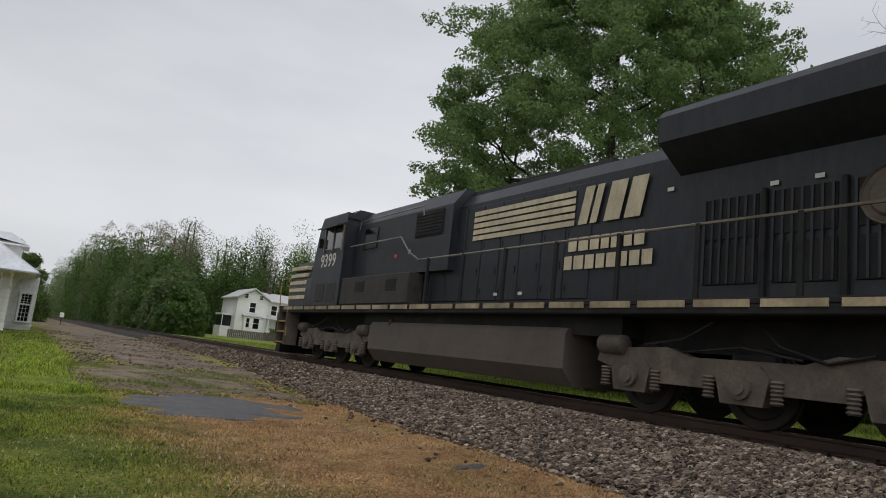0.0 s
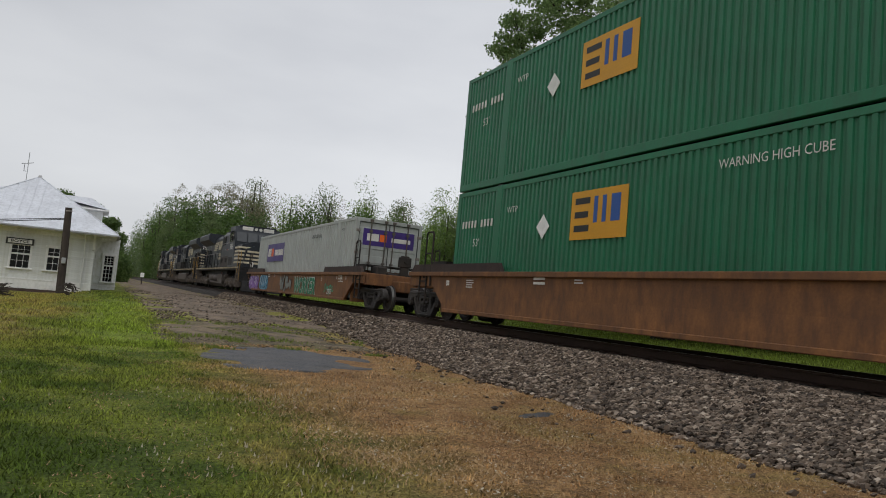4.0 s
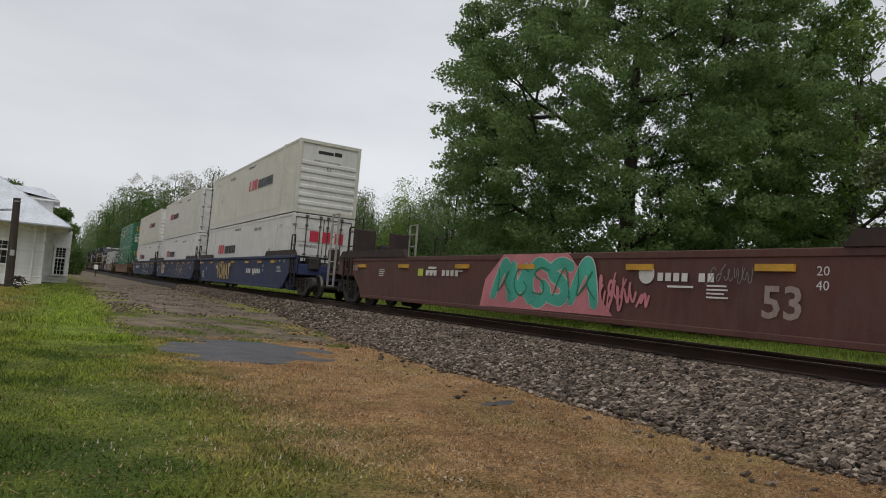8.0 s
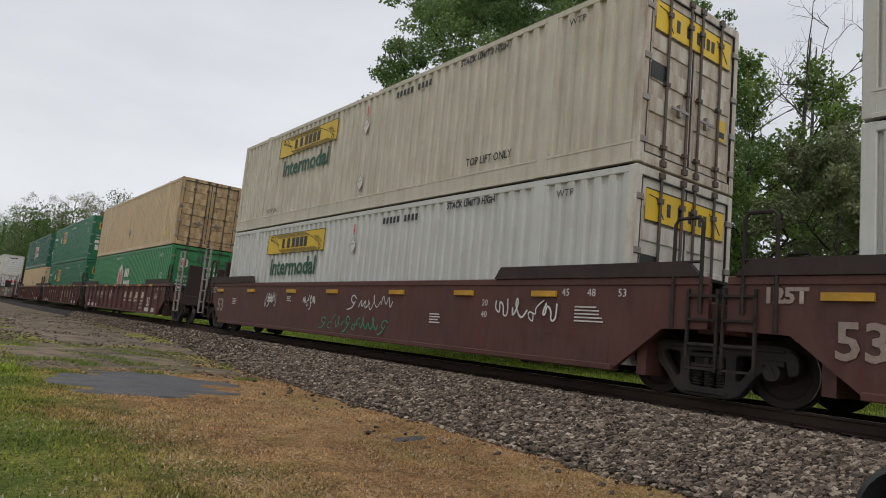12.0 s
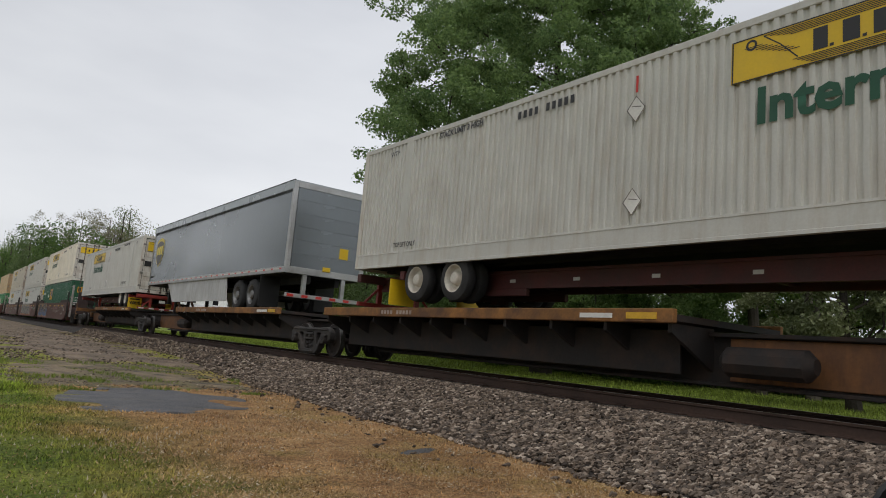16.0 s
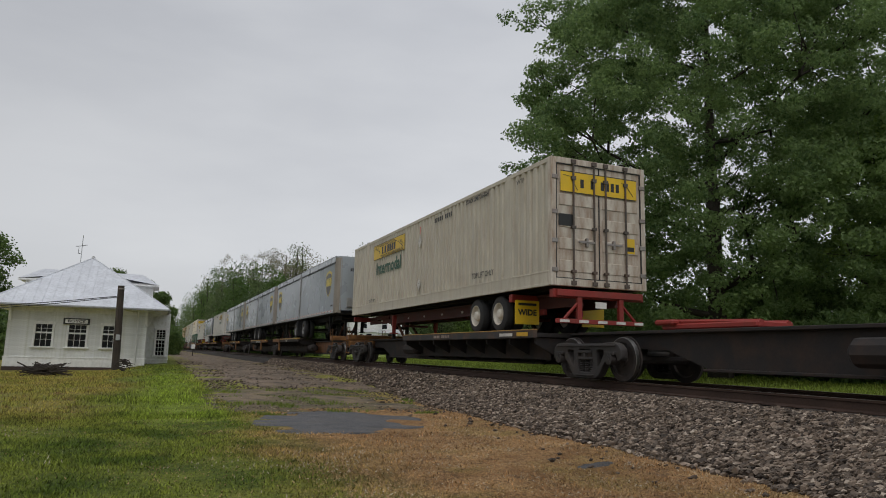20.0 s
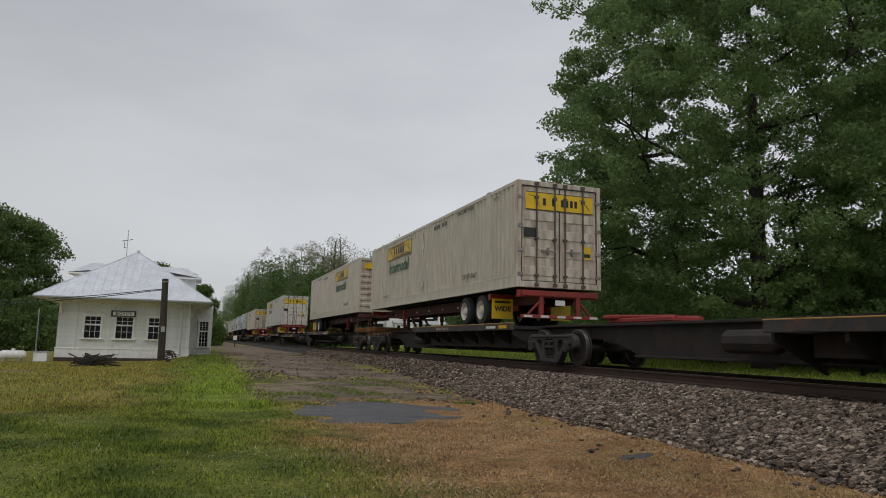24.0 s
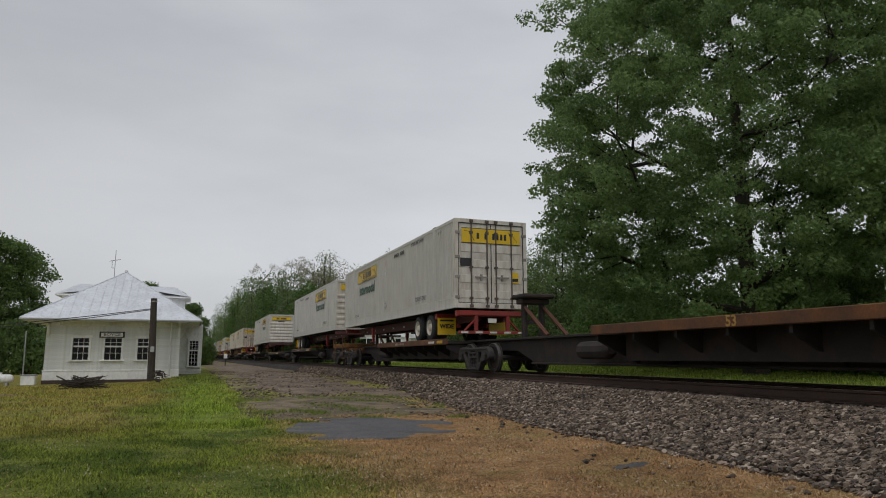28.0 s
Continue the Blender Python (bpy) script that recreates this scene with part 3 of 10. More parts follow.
    if blades:
        geo = n.new("ShaderNodeNewGeometry")
        g = ramp(geo.outputs["Random Per Island"], 0.0, 1.0, 0.42, 1.95)
    else:
        g = ramp(fine, 0.3, 0.7, 0.32, 1.5)
    for i in range(3):
        l.new(g, t.inputs[i])
    l.new(t.outputs[0], mu.inputs[7])
    l.new(mu.outputs[2], b.inputs["Base Color"])
    b.inputs["Roughness"].default_value = 0.9 if not blades else 0.6
    b.inputs["Specular IOR Level"].default_value = 0.2
    if blades:
        tr = n.new("ShaderNodeBsdfTranslucent")
        l.new(mu.outputs[2], tr.inputs["Color"])
        ms = n.new("ShaderNodeMixShader")
        ms.inputs[0].default_value = 0.35
        l.new(b.outputs[0], ms.inputs[1])
        l.new(tr.outputs[0], ms.inputs[2])
        l.new(ms.outputs[0], n["Material Output"].inputs[0])
        return m
    bu = n.new("ShaderNodeBump")
    bu.inputs["Strength"].default_value, bu.inputs["Distance"].default_value = 0.9, 0.06
    l.new(calc("ADD", fine, mid), bu.inputs["Height"])
    l.new(bu.outputs[0], b.inputs["Normal"])
    return m


M["turf"] = ground_mat(True)


def spread(lo, a, b, hi, step, grow=1.28):
    """Coordinates that are even from a to b and widen outwards to lo and hi."""
    mid = list(np.arange(a, b + 1e-6, step))
    up, d, v = [], step, b
    while v < hi:
        d *= grow
        v += d
        up.append(min(v, hi))
    dn, d, v = [], step, a
    while v > lo:
        d *= grow
        v -= d
        dn.append(max(v, lo))
    return dn[::-1] + mid + up


gx, gy = spread(-1600, -14, 15, 1600, 0.4), spread(-1600, 0, 46, 1700, 0.5)
gm = MB()
gm.v = [(x, y, ground_z(x, y)) for y in gy for x in gx]
gm.f = [(j * len(gx) + i, j * len(gx) + i + 1, (j + 1) * len(gx) + i + 1, (j + 1) * len(gx) + i) for j in range(len(gy) - 1) for i in range(len(gx) - 1)]
ground = part("ground", gm, ground_mat())
tagged(ground, "mown lawn turning to dry straw beside the track", "ground", kind="structure")

M["gravel"] = surf("grey_brown_gravel", (0.165, 0.124, 0.092), 0.95, var=0.55, scale=1.1, fine=24, bump=1.0, dist=0.04, dirt=(0.27, 0.20, 0.115), amount=0.75)
M["bed"] = surf("dark_stone_ballast_bed", (0.034, 0.028, 0.024), 0.95, var=0.45, scale=3, fine=22, bump=1.0, dist=0.05)
M["slab"] = surf("old_broken_paving", (0.112, 0.088, 0.066), 0.9, var=0.55, scale=2.2, fine=24, bump=0.8, dist=0.03, dirt=(0.27, 0.20, 0.11), amount=0.8, grime=0.52)
M["paving"] = surf("overgrown_paving", (0.135, 0.100, 0.066), 0.95, var=0.6, scale=1.8, fine=22, bump=1.0, dist=0.04, dirt=(0.15, 0.145, 0.045), amount=0.85, grime=0.55)
M["asphalt"] = surf("damp_asphalt_patch", (0.085, 0.084, 0.088), 0.65, var=0.4, scale=2.5, fine=45, bump=1.0, dist=0.03, dirt=(0.21, 0.175, 0.13), amount=0.3, grime=0.62)
M["rail_rust"] = surf("rusty_rail", (0.062, 0.036, 0.026), 0.7, 0.3, var=0.3)
M["rail_top"] = surf("worn_rail_head", (0.42, 0.40, 0.38), 0.3, 1.0, var=0.1)
M["tie"] = surf("creosoted_tie", (0.042, 0.034, 0.029), 0.9, var=0.3, fine=30, dirt=(0.09, 0.075, 0.06), amount=0.5, rand=0.2)


def lay(outline, lift, name, material, label, category, rough_edge=0.12, step=0.28, seed=1, kind="structure"):
    """A sheet of paving on the ground inside a polygon, with a ragged rim and its own thickness."""
    rng = random.Random(seed)
    pts = []
    for (xa, ya), (xb, yb) in zip(outline, outline[1:] + outline[:1]):
        k = max(1, int(math.hypot(xb - xa, yb - ya) / step))
        for i in range(k):
            s = i / k
            pts.append((xa + (xb - xa) * s + rng.uniform(-1, 1) * rough_edge, ya + (yb - ya) * s + rng.uniform(-1, 1) * rough_edge))
    bm = bmesh.new()
    f = bm.faces.new([bm.verts.new((x, y, 0)) for x, y in pts])
    bmesh.ops.triangulate(bm, faces=[f])
    bmesh.ops.subdivide_edges(bm, edges=bm.edges[:], cuts=2, use_grid_fill=True)
    for v in bm.verts:
        rim = v.is_boundary
        v.co.z = ground_z(v.co.x, v.co.y) + (-0.02 if rim else lift)
    me = bpy.data.meshes.new(name)
    bm.to_mesh(me)
    bm.free()
    me.shade_smooth()
    me.materials.append(material)
    return tagged(new(name, me), label, category, kind=kind)


def blob(cx, cy, rx, ry, n=18, turn=0.0, seed=0, wob=0.12):
    rng = random.Random(seed)
    out = []
    for i in range(n):
        a = 2 * math.pi * i / n
        k = 1 + rng.uniform(-wob, wob)
        px, py = rx * k * math.cos(a), ry * k * math.sin(a)
        out.append((cx + px * math.cos(turn) - py * math.sin(turn), cy + px * math.sin(turn) + py * math.cos(turn)))
    return out


lay([(2.6, 21.3), (3.6, 20.2), (4.6, 20.9), (5.6, 19.4), (6.9, 18.6), (7.3, 40), (7.3, 75), (7.2, 170), (1.8, 170), (1.7, 60), (1.5, 41), (1.3, 33), (1.4, 27), (1.9, 23.5)], 0.015, "road", M["gravel"], "worn grey-brown gravel drive beside the track", "road", 0.3, 0.8, 3)
lay([(-30, 22.0), (-7.0, 24.5), (-4.6, 26.2), (-5.2, 28.0), (-9, 29.5), (-30, 31)], 0.012, "gravel_drive", M["gravel"], "pale gravel drive in front of the depot", "drive", 0.2, 0.8, 5)
lay([(1.25, 13.3), (1.1, 16.5), (1.2, 19.8), (3.0, 20.6), (5.2, 20.2), (5.75, 16.5), (5.6, 13.6), (4.6, 13.4), (3.6, 13.6), (2.4, 13.1)], 0.012, "old_paving", M["paving"], "broken grey-brown paving overgrown with straw and moss", "paving", 0.16, 0.4, 6)
lay(blob(3.02, 11.4, 1.5, 1.95, 22, -0.39, 4, 0.06), 0.02, "asphalt_patch", M["asphalt"], "dark damp asphalt patch in the dry grass", "asphalt", 0.05, 0.25, 8)
lay(blob(4.55, 6.35, 0.34, 0.2, 10, 0.3, 9, 0.2), 0.012, "asphalt_patch", M["asphalt"], "small dark asphalt remnant in the straw", "asphalt", 0.03, 0.2, 9)
for k, (cx, cy, rx, ry) in enumerate([(2.1, 16.9, 0.95, 1.5), (4.2, 16.2, 0.9, 1.3), (4.9, 14.3, 0.6, 0.55), (3.1, 19.0, 0.9, 0.9)]):
    lay(blob(cx, cy, rx, ry, 9, 0.2 * k, 20 + k, 0.25), 0.03, "paving_slab", M["slab"], "cracked old paving slab with straw in its joints", "paving", 0.1, 0.3, 30 + k)

# the ballast bed
BED_Z = RAIL_Z - 0.20


def ballast_toe(y):
    return 5.55 + 0.25 * ease(y, 8, 13) + 1.3 * ease(y, 13, 26) + 0.16 * noise.noise(Vector((y * 0.6, 2.0, 0))) + 0.07 * noise.noise(Vector((y * 2.3, 7.0, 0)))


bed = MB()
ys = list(np.arange(-40, 60, 1.0)) + list(np.arange(60, 900, 20.0))
prof = [(0.0, -1.0), (0.25, 0.0), (0.75, 0.55), (1.0, 1.0)]
for y in ys:
    toe = ballast_toe(y)
    g = ground_z(toe, y)
    row = [(toe - 0.15, y, g - 0.15), (toe + 0.1, y, g + 0.03), (toe + 0.62 * (7.5 - toe), y, g + 0.62 * (BED_Z - g)), (7.6, y, BED_Z), (10.7, y, BED_Z), (12.2, y, ground_z(12.2, y) - 0.05)]
    bed.v += row
for j in range(len(ys) - 1):
    for i in range(5):
        bed.f.append((j * 6 + i, j * 6 + i + 1, (j + 1) * 6 + i + 1, (j + 1) * 6 + i))
tagged(part("ballast_bed", bed, M["bed"]), "dark crushed-stone ballast bed of the railway", "ballast", kind="structure")

# ballast stones
def stones(name, n, x0, x1, y0, y1, size, seed, label, loose=False):
    rng = np.random.default_rng(seed)
    base = np.array([(1, 0, 0), (-1, 0, 0), (0, 1, 0), (0, -1, 0), (0, 0, 1), (0, 0, -1), (0.7, 0.7, 0.5), (-0.7, 0.6, 0.6), (0.6, -0.7, 0.55), (-0.7, -0.6, 0.5)])
    tri = [(6, 0, 2), (6, 2, 4), (6, 4, 0), (7, 2, 1), (7, 1, 4), (7, 4, 2), (8, 3, 0), (8, 0, 4), (8, 4, 3), (9, 1, 3), (9, 3, 4), (9, 4, 1), (0, 5, 2), (2, 5, 1), (1, 5, 3), (3, 5, 0)]
    vs, fs = [], []
    for k in range(n):
        y = y0 + (y1 - y0) * rng.random() ** 1.25
        toe = ballast_toe(y) - 0.05
        x = max(x0, toe) + (x1 - max(x0, toe)) * rng.random() ** 0.9
        if rng.random() < 0.004:
            x = toe - rng.random() ** 2 * 1.3
        if loose:
            x = x0 + (min(x1, toe) - x0) * rng.random()
            if noise.noise(Vector((x * 0.7, y * 0.5, 6.0))) < rng.uniform(-0.3, 0.35):
                continue
        g = ground_z(x, y)
        tx = toe + 0.1
        zb = g if x < tx else min(BED_Z, g + 0.03 + (x - tx) / max(0.3, 7.6 - tx) * (BED_Z - g))
        s = size * rng.uniform(0.55, 1.35)
        q = base * rng.uniform(0.55, 1.1, (10, 1)) * (s * rng.uniform(0.7, 1.25), s * rng.uniform(0.6, 1.0), s * rng.uniform(0.45, 0.8))
        a, b = rng.random(2) * 6.28
        ca, sa, cb, sb = math.cos(a), math.sin(a), math.cos(b * 0.15), math.sin(b * 0.15)
        q = q @ np.array([(ca, -sa, 0), (sa, ca, 0), (0, 0, 1)]) @ np.array([(1, 0, 0), (0, cb, -sb), (0, sb, cb)])
        q += (x, y, zb + s * 0.22)
        o = len(vs)
        vs += q.tolist()
        fs += [(i + o, j + o, m + o) for i, j, m in tri]
    me = bpy.data.meshes.new(name)
    me.from_pydata(vs, [], fs)
    me.materials.append(M["stone"])
    return tagged(new(name, me), label, "ballast", kind="stuff")


def stone_mat():
    m = bpy.data.materials.new("crushed_granite")
    m.use_nodes = True
    n, l = m.node_tree.nodes, m.node_tree.links
    b = n["Principled BSDF"]
    g = n.new("ShaderNodeNewGeometry")
    ra = n.new("ShaderNodeValToRGB")
    e = ra.color_ramp.elements
    e[0].color, e[1].color = (0.040, 0.030, 0.023, 1), (0.45, 0.375, 0.30, 1)
    k = e.new(0.6)
    k.color = (0.165, 0.125, 0.094, 1)
    k = e.new(0.85)
    k.color = (0.275, 0.21, 0.158, 1)
    l.new(g.outputs["Random Per Island"], ra.inputs[0])
    l.new(ra.outputs[0], b.inputs["Base Color"])
    b.inputs["Roughness"].default_value = 0.8
    return m


M["stone"] = stone_mat()
stones("ballast_stones", 36000, 5.0, 7.9, 1.5, 17, 0.046, 5, "loose grey crushed stone on the ballast shoulder")
stones("ballast_stones", 9500, 5.5, 7.8, 16, 48, 0.06, 6, "loose grey crushed stone on the ballast shoulder")
stones("ballast_stones", 2600, 8.5, 9.9, 1.0, 14, 0.05, 7, "crushed stone between the rails")

stones("loose_stones", 5000, 1.1, 6.6, 12.8, 21, 0.026, 8, "small loose stones scattered on the broken paving", True)
stones("loose_stones", 6000, 1.4, 7.2, 20, 50, 0.042, 9, "small loose stones scattered on the gravel drive", True)

# rails and ties
track = thing("railway_track", "rusty steel rails on dark wooden ties in stone ballast", "railway track", kind="structure")
for sx in (-1, 1):
    cx = TRACK_X + sx * 0.7525
    r = MB().prism([(cx - 0.075, -0.178), (cx + 0.075, -0.178), (cx + 0.07, -0.16), (cx + 0.012, -0.14), (cx + 0.012, -0.045), (cx + 0.034, -0.035), (cx + 0.036, -0.006), (cx + 0.03, -0.002), (cx - 0.03, -0.002), (cx - 0.036, -0.006), (cx - 0.034, -0.035), (cx - 0.012, -0.045), (cx - 0.012, -0.14), (cx - 0.07, -0.16)], "y", -800, 900)
    part("rail", r, M["rail_rust"], track).location.z = RAIL_Z
    part("rail_head", MB().box(cx - 0.022, cx + 0.022, -800, 900, -0.006, 0.0), M["rail_top"], track, "bright worn running surface of the rail").location.z = RAIL_Z
tie = part("tie", MB().box(-1.3, 1.3, -0.115, 0.115, -0.18, 0.0, 0.015), M["tie"], track)
tie.location = (TRACK_X, -8, RAIL_Z - 0.172)
plate = part("tie_plate", MB().box(-0.1, 0.1, -0.17, 0.17, 0.0, 0.02, 0.004), M["rail_rust"], tie)
plate.matrix_basis = pose(-0.7525, 0, 0.0, 0, 0, 90)
rngt = random.Random(3)
for k in range(1, 150):
    o = same_mesh(tie, track, pose(TRACK_X + rngt.uniform(-0.05, 0.05), -8 + 0.52 * k, RAIL_Z - 0.172 + rngt.uniform(-0.008, 0.008), 0, 0, rngt.uniform(-1, 1)))
    if 8 < k < 90:
        same_mesh(plate, o, pose(-0.7525, 0, 0.0, 0, 0, 90))


# ---- the depot ----
def sash_window(parent, x0, x1, z0, z1, y, rows_up=2, rows_low=2, cols=3):
    """A double-hung window set into a wall that faces -y."""
    w = part("window", MB().box(x0 - 0.11, x0, y - 0.06, y + 0.1, z0 - 0.02, z1 + 0.12, 0.01).box(x1, x1 + 0.11, y - 0.06, y + 0.1, z0 - 0.02, z1 + 0.12, 0.01).box(x0 - 0.16, x1 + 0.16, y - 0.08, y + 0.1, z1, z1 + 0.15, 0.012), M["trim_white"], parent)
    part("window_sill", MB().box(x0 - 0.2, x1 + 0.2, y - 0.14, y + 0.08, z0 - 0.09, z0 - 0.01, 0.012), M["trim_white"], w)
    mid = z0 + (z1 - z0) * 0.62
    part("pane", MB().box(x0, x1, y + 0.05, y + 0.062, z0, z1), M["pane_black"], w, "dark window glass")
    bars = MB().box(x0, x1, y + 0.0, y + 0.05, mid - 0.045, mid + 0.045, 0.006)
    for a, b, k in ((z0, mid, rows_low), (mid, z1, rows_up)):
        for i in range(1, cols):
            xx = x0 + (x1 - x0) * i / cols
            bars.box(xx - 0.009, xx + 0.009, y + 0.02, y + 0.05, a, b)
        for j in range(1, k):
            zz = a + (b - a) * j / k
            bars.box(x0, x1, y + 0.018, y + 0.05, zz - 0.009, zz + 0.009)
    part("glazing_bar", bars, M["trim_white"], w)
    return w


depot = thing("railway_depot", "small white-painted depot with a pale hipped metal roof", "depot", at=(0, 0, 0))
DX0, DX1, DY0, DY1, DB, DT = -7.25, -0.45, 42.0, 60.0, -0.66, 2.62
WIN = [(-5.92, -5.14), (-4.34, -3.5), (-2.66, -1.86)]
wm = MB()
cuts = [DX0] + [v for w in WIN for v in w] + [DX1]
for i in range(0, len(cuts), 2):
    wm.box(cuts[i], cuts[i + 1], DY0, DY0 + 0.25, DB, DT)
for a, b in WIN:
    wm.box(a, b, DY0, DY0 + 0.25, DB, 0.45).box(a, b, DY0, DY0 + 0.25, 1.63, DT)
part("end_wall", wm, M["depot_white"], depot)
part("side_wall", MB().box(DX0, DX0 + 0.25, DY0 + 0.25, DY1, DB, DT), M["depot_white"], depot)
part("side_wall", MB().box(DX1 - 0.25, DX1, DY0 + 0.25, DY1, DB, DT), M["depot_white"], depot)
part("back_wall", MB().box(DX0, DX1, DY1, DY1 + 0.25, DB, DT), M["depot_white"], depot)
part("foundation", MB().box(DX0 - 0.04, DX1 + 0.04, DY0 - 0.07, DY1 + 0.2, -1.3, -0.64), M["brick_dark"], depot, "dark brick foundation")
part("baseboard", MB().box(DX0 - 0.03, DX1 + 0.03, DY0 - 0.035, DY0, -0.64, -0.17, 0.008), M["trim_white"], depot)
part("drip_board", MB().box(DX0 - 0.05, DX1 + 0.05, DY0 - 0.06, DY0, -0.17, -0.11, 0.008), M["trim_white"], depot)
boards = {}
for k in range(1, 24):
    zz = -0.16 + k * 0.118
    for i in range(0, len(cuts), 2):
        if i not in boards:
            boards[i] = part("siding_board", MB().box(cuts[i], cuts[i + 1], DY0 - 0.005, DY0 - 0.001, -0.112, -0.004), M["depot_white"], depot)
            boards[i].location = (0, 0, zz)
        else:
            same_mesh(boards[i], depot, pose(0, 0, zz))
for a, b in WIN:
    sash_window(depot, a, b, 0.45, 1.63, DY0)
part("room_floor", MB().box(DX0 + 0.25, DX1 - 0.25, DY0 + 0.25, DY1, -0.5, -0.4), M["brick_dark"], depot)
part("frieze", MB().box(DX0 - 0.02, DX1 + 0.02, DY0 - 0.03, DY0, 2.3, 2.62, 0.01), M["trim_white"], depot)
# roof: hip with wide eaves
EX0, EX1, EY0, EY1, EZ, RZ = -8.35, 0.62, 40.9, 61.4, 2.66, 5.85
RX = (EX0 + EX1) / 2
rf = MB()
half = (EX1 - EX0) / 2
e = [(EX0, EY0, EZ), (EX1, EY0, EZ), (EX1, EY1, EZ), (EX0, EY1, EZ)]
rd = [(RX, EY0 + 5.2, RZ), (RX, EY1 - 5.2, RZ)]
rf.add(e + rd, [(0, 1, 4), (1, 2, 5, 4), (2, 3, 5), (3, 0, 4, 5)])
rf.add([(x, y, z - 0.06) for x, y, z in e], [(0, 1, 2, 3)])
part("roof", rf, M["roof_tin"], depot)
seam = MB()
for k in range(1, 20):
    f = k / 20
    x = EX0 + (EX1 - EX0) * f
    t = 1 - abs(2 * f - 1)
    seam.tube([(x, EY0 - 0.01, EZ + 0.015), (x, EY0 + 5.2 * t, EZ + (RZ - EZ) * t + 0.015)], 0.014, 4)
for k in range(1, 40):
    y = EY0 + (EY1 - EY0) * k / 40
    t = min(1, (y - EY0) / 5.2, (EY1 - y) / 5.2)
    seam.tube([(EX1 + 0.01, y, EZ + 0.015), (EX1 - half * t, y, EZ + (RZ - EZ) * t + 0.015)], 0.014, 4)
for a, b in ((0, 4), (1, 4), (2, 5), (3, 5)):
    p = (e + rd)[a], (e + rd)[b]
    seam.tube([(q[0], q[1], q[2] + 0.02) for q in p], 0.03, 5)
seam.tube([(p[0], p[1], p[2] + 0.02) for p in rd], 0.035, 5)
part("roof_seam", seam, M["roof_tin"], depot)
part("ridge_cap", MB().cyl((RX, EY0 + 5.2, RZ - 0.05), (RX, EY0 + 5.2, RZ + 0.12), 0.13, 8, 0.07), M["roof_grey"], depot)
part("soffit", MB().box(EX0 + 0.05, EX1 - 0.05, EY0 + 0.05, EY1 - 0.05, EZ - 0.13, EZ - 0.07), M["trim_white"], depot)
part("gutter", MB().box(EX0 - 0.03, EX1 + 0.03, EY0 - 0.1, EY0 + 0.02, EZ - 0.11, EZ - 0.005, 0.02), M["galv"], depot)
part("gutter", MB().box(EX1 - 0.02, EX1 + 0.1, EY0 + 0.02, EY1, EZ - 0.11, EZ - 0.005, 0.02), M["galv"], depot)
part("downspout", MB().tube([(-0.95, EY0 + 0.0, EZ - 0.1), (-0.95, DY0 - 0.25, EZ - 0.45), (-0.95, DY0 - 0.1, EZ - 0.75), (-0.95, DY0 - 0.1, -0.66)], 0.05, 6), M["trim_white"], depot)
# eave brackets
br = MB().prism([(0.0, 2.58), (-0.95, 2.58), (-0.95, 2.48), (-0.3, 2.3), (-0.1, 1.75), (0.0, 1.7)], "x", -0.06, 0.06)
bk = part("bracket", br, M["trim_white"], depot)
bk.location = (DX0 + 0.1, DY0, 0)
same_mesh(bk, depot, pose(DX1 - 0.06, DY0, 0))
for y in (43.2, 52.5, 57.0):
    same_mesh(bk, depot, pose(DX1, y, 0, 0, 0, 90))
# bay on the track side
part("bay_wall", MB().prism([(-0.45, 45.0), (0.83, 45.35), (0.83, 49.2), (-0.45, 49.6)], "z", DB, 2.62), M["depot_white"], depot)
part("bay_foundation", MB().prism([(-0.45, 44.96), (0.87, 45.3), (0.87, 49.25), (-0.45, 49.65)], "z", -1.3, -0.46), M["brick_dark"], depot)
bay = sash_window(depot, -0.26, 0.26, 0.05, 1.58, 0.0, 4, 4, 3)
bay.matrix_basis = pose(0.34, 45.10, 0, 0, 0, 15.3)
part("bay_board", MB().prism([(-0.45, 44.95), (0.86, 45.3), (0.86, 49.2), (-0.45, 49.6)], "z", -0.24, -0.16), M["trim_white"], depot)
# dormers
for dx0, dx1 in ((-7.75, -5.6), (-2.3, -0.35)):
    left = dx0 < -4
    z0, z1, zt = 3.7, 4.72, 5.42
    inner, outer = (dx1, dx0) if left else (dx0, dx1)
    part("dormer_wall", MB().box(min(inner, outer), max(inner, outer), 48.9, 51.8, z0 - 0.6, z1), M["trim_white"], depot)
    pk = inner + (0.9 if left else -0.9)
    o2 = outer + (-0.35 if left else 0.35)
    part("dormer_roof", MB().add([(o2, 48.5, z1 - 0.12), (o2, 52.2, z1 - 0.12), (pk, 48.5, zt - 0.35), (pk, 52.2, zt - 0.35), (pk - (0.1 if left else -0.1), 50.35, zt), (o2 + (1.1 if left else -1.1), 50.35, zt), (inner + (1.3 if left else -1.3), 50.35, zt)], [(0, 1, 5), (0, 5, 6, 2), (1, 3, 6, 5), (2, 6, 3)]), M["roof_tin"], depot)
    part("dormer_eave", MB().box(min(o2, pk), max(o2, pk), 48.5, 52.2, z1 - 0.22, z1 - 0.11, 0.02), M["trim_white"], depot)
for x in (-6.55, -4.05, -1.1, -0.1):
    part("flood_lamp", MB().box(x - 0.12, x - 0.02, 41.55, 41.75, 2.38, 2.5, 0.03).box(x + 0.02, x + 0.12, 41.55, 41.75, 2.38, 2.5, 0.03).cyl((x, 41.7, 2.45), (x, 41.7, 2.56), 0.02, 6), M["trim_white"], depot)

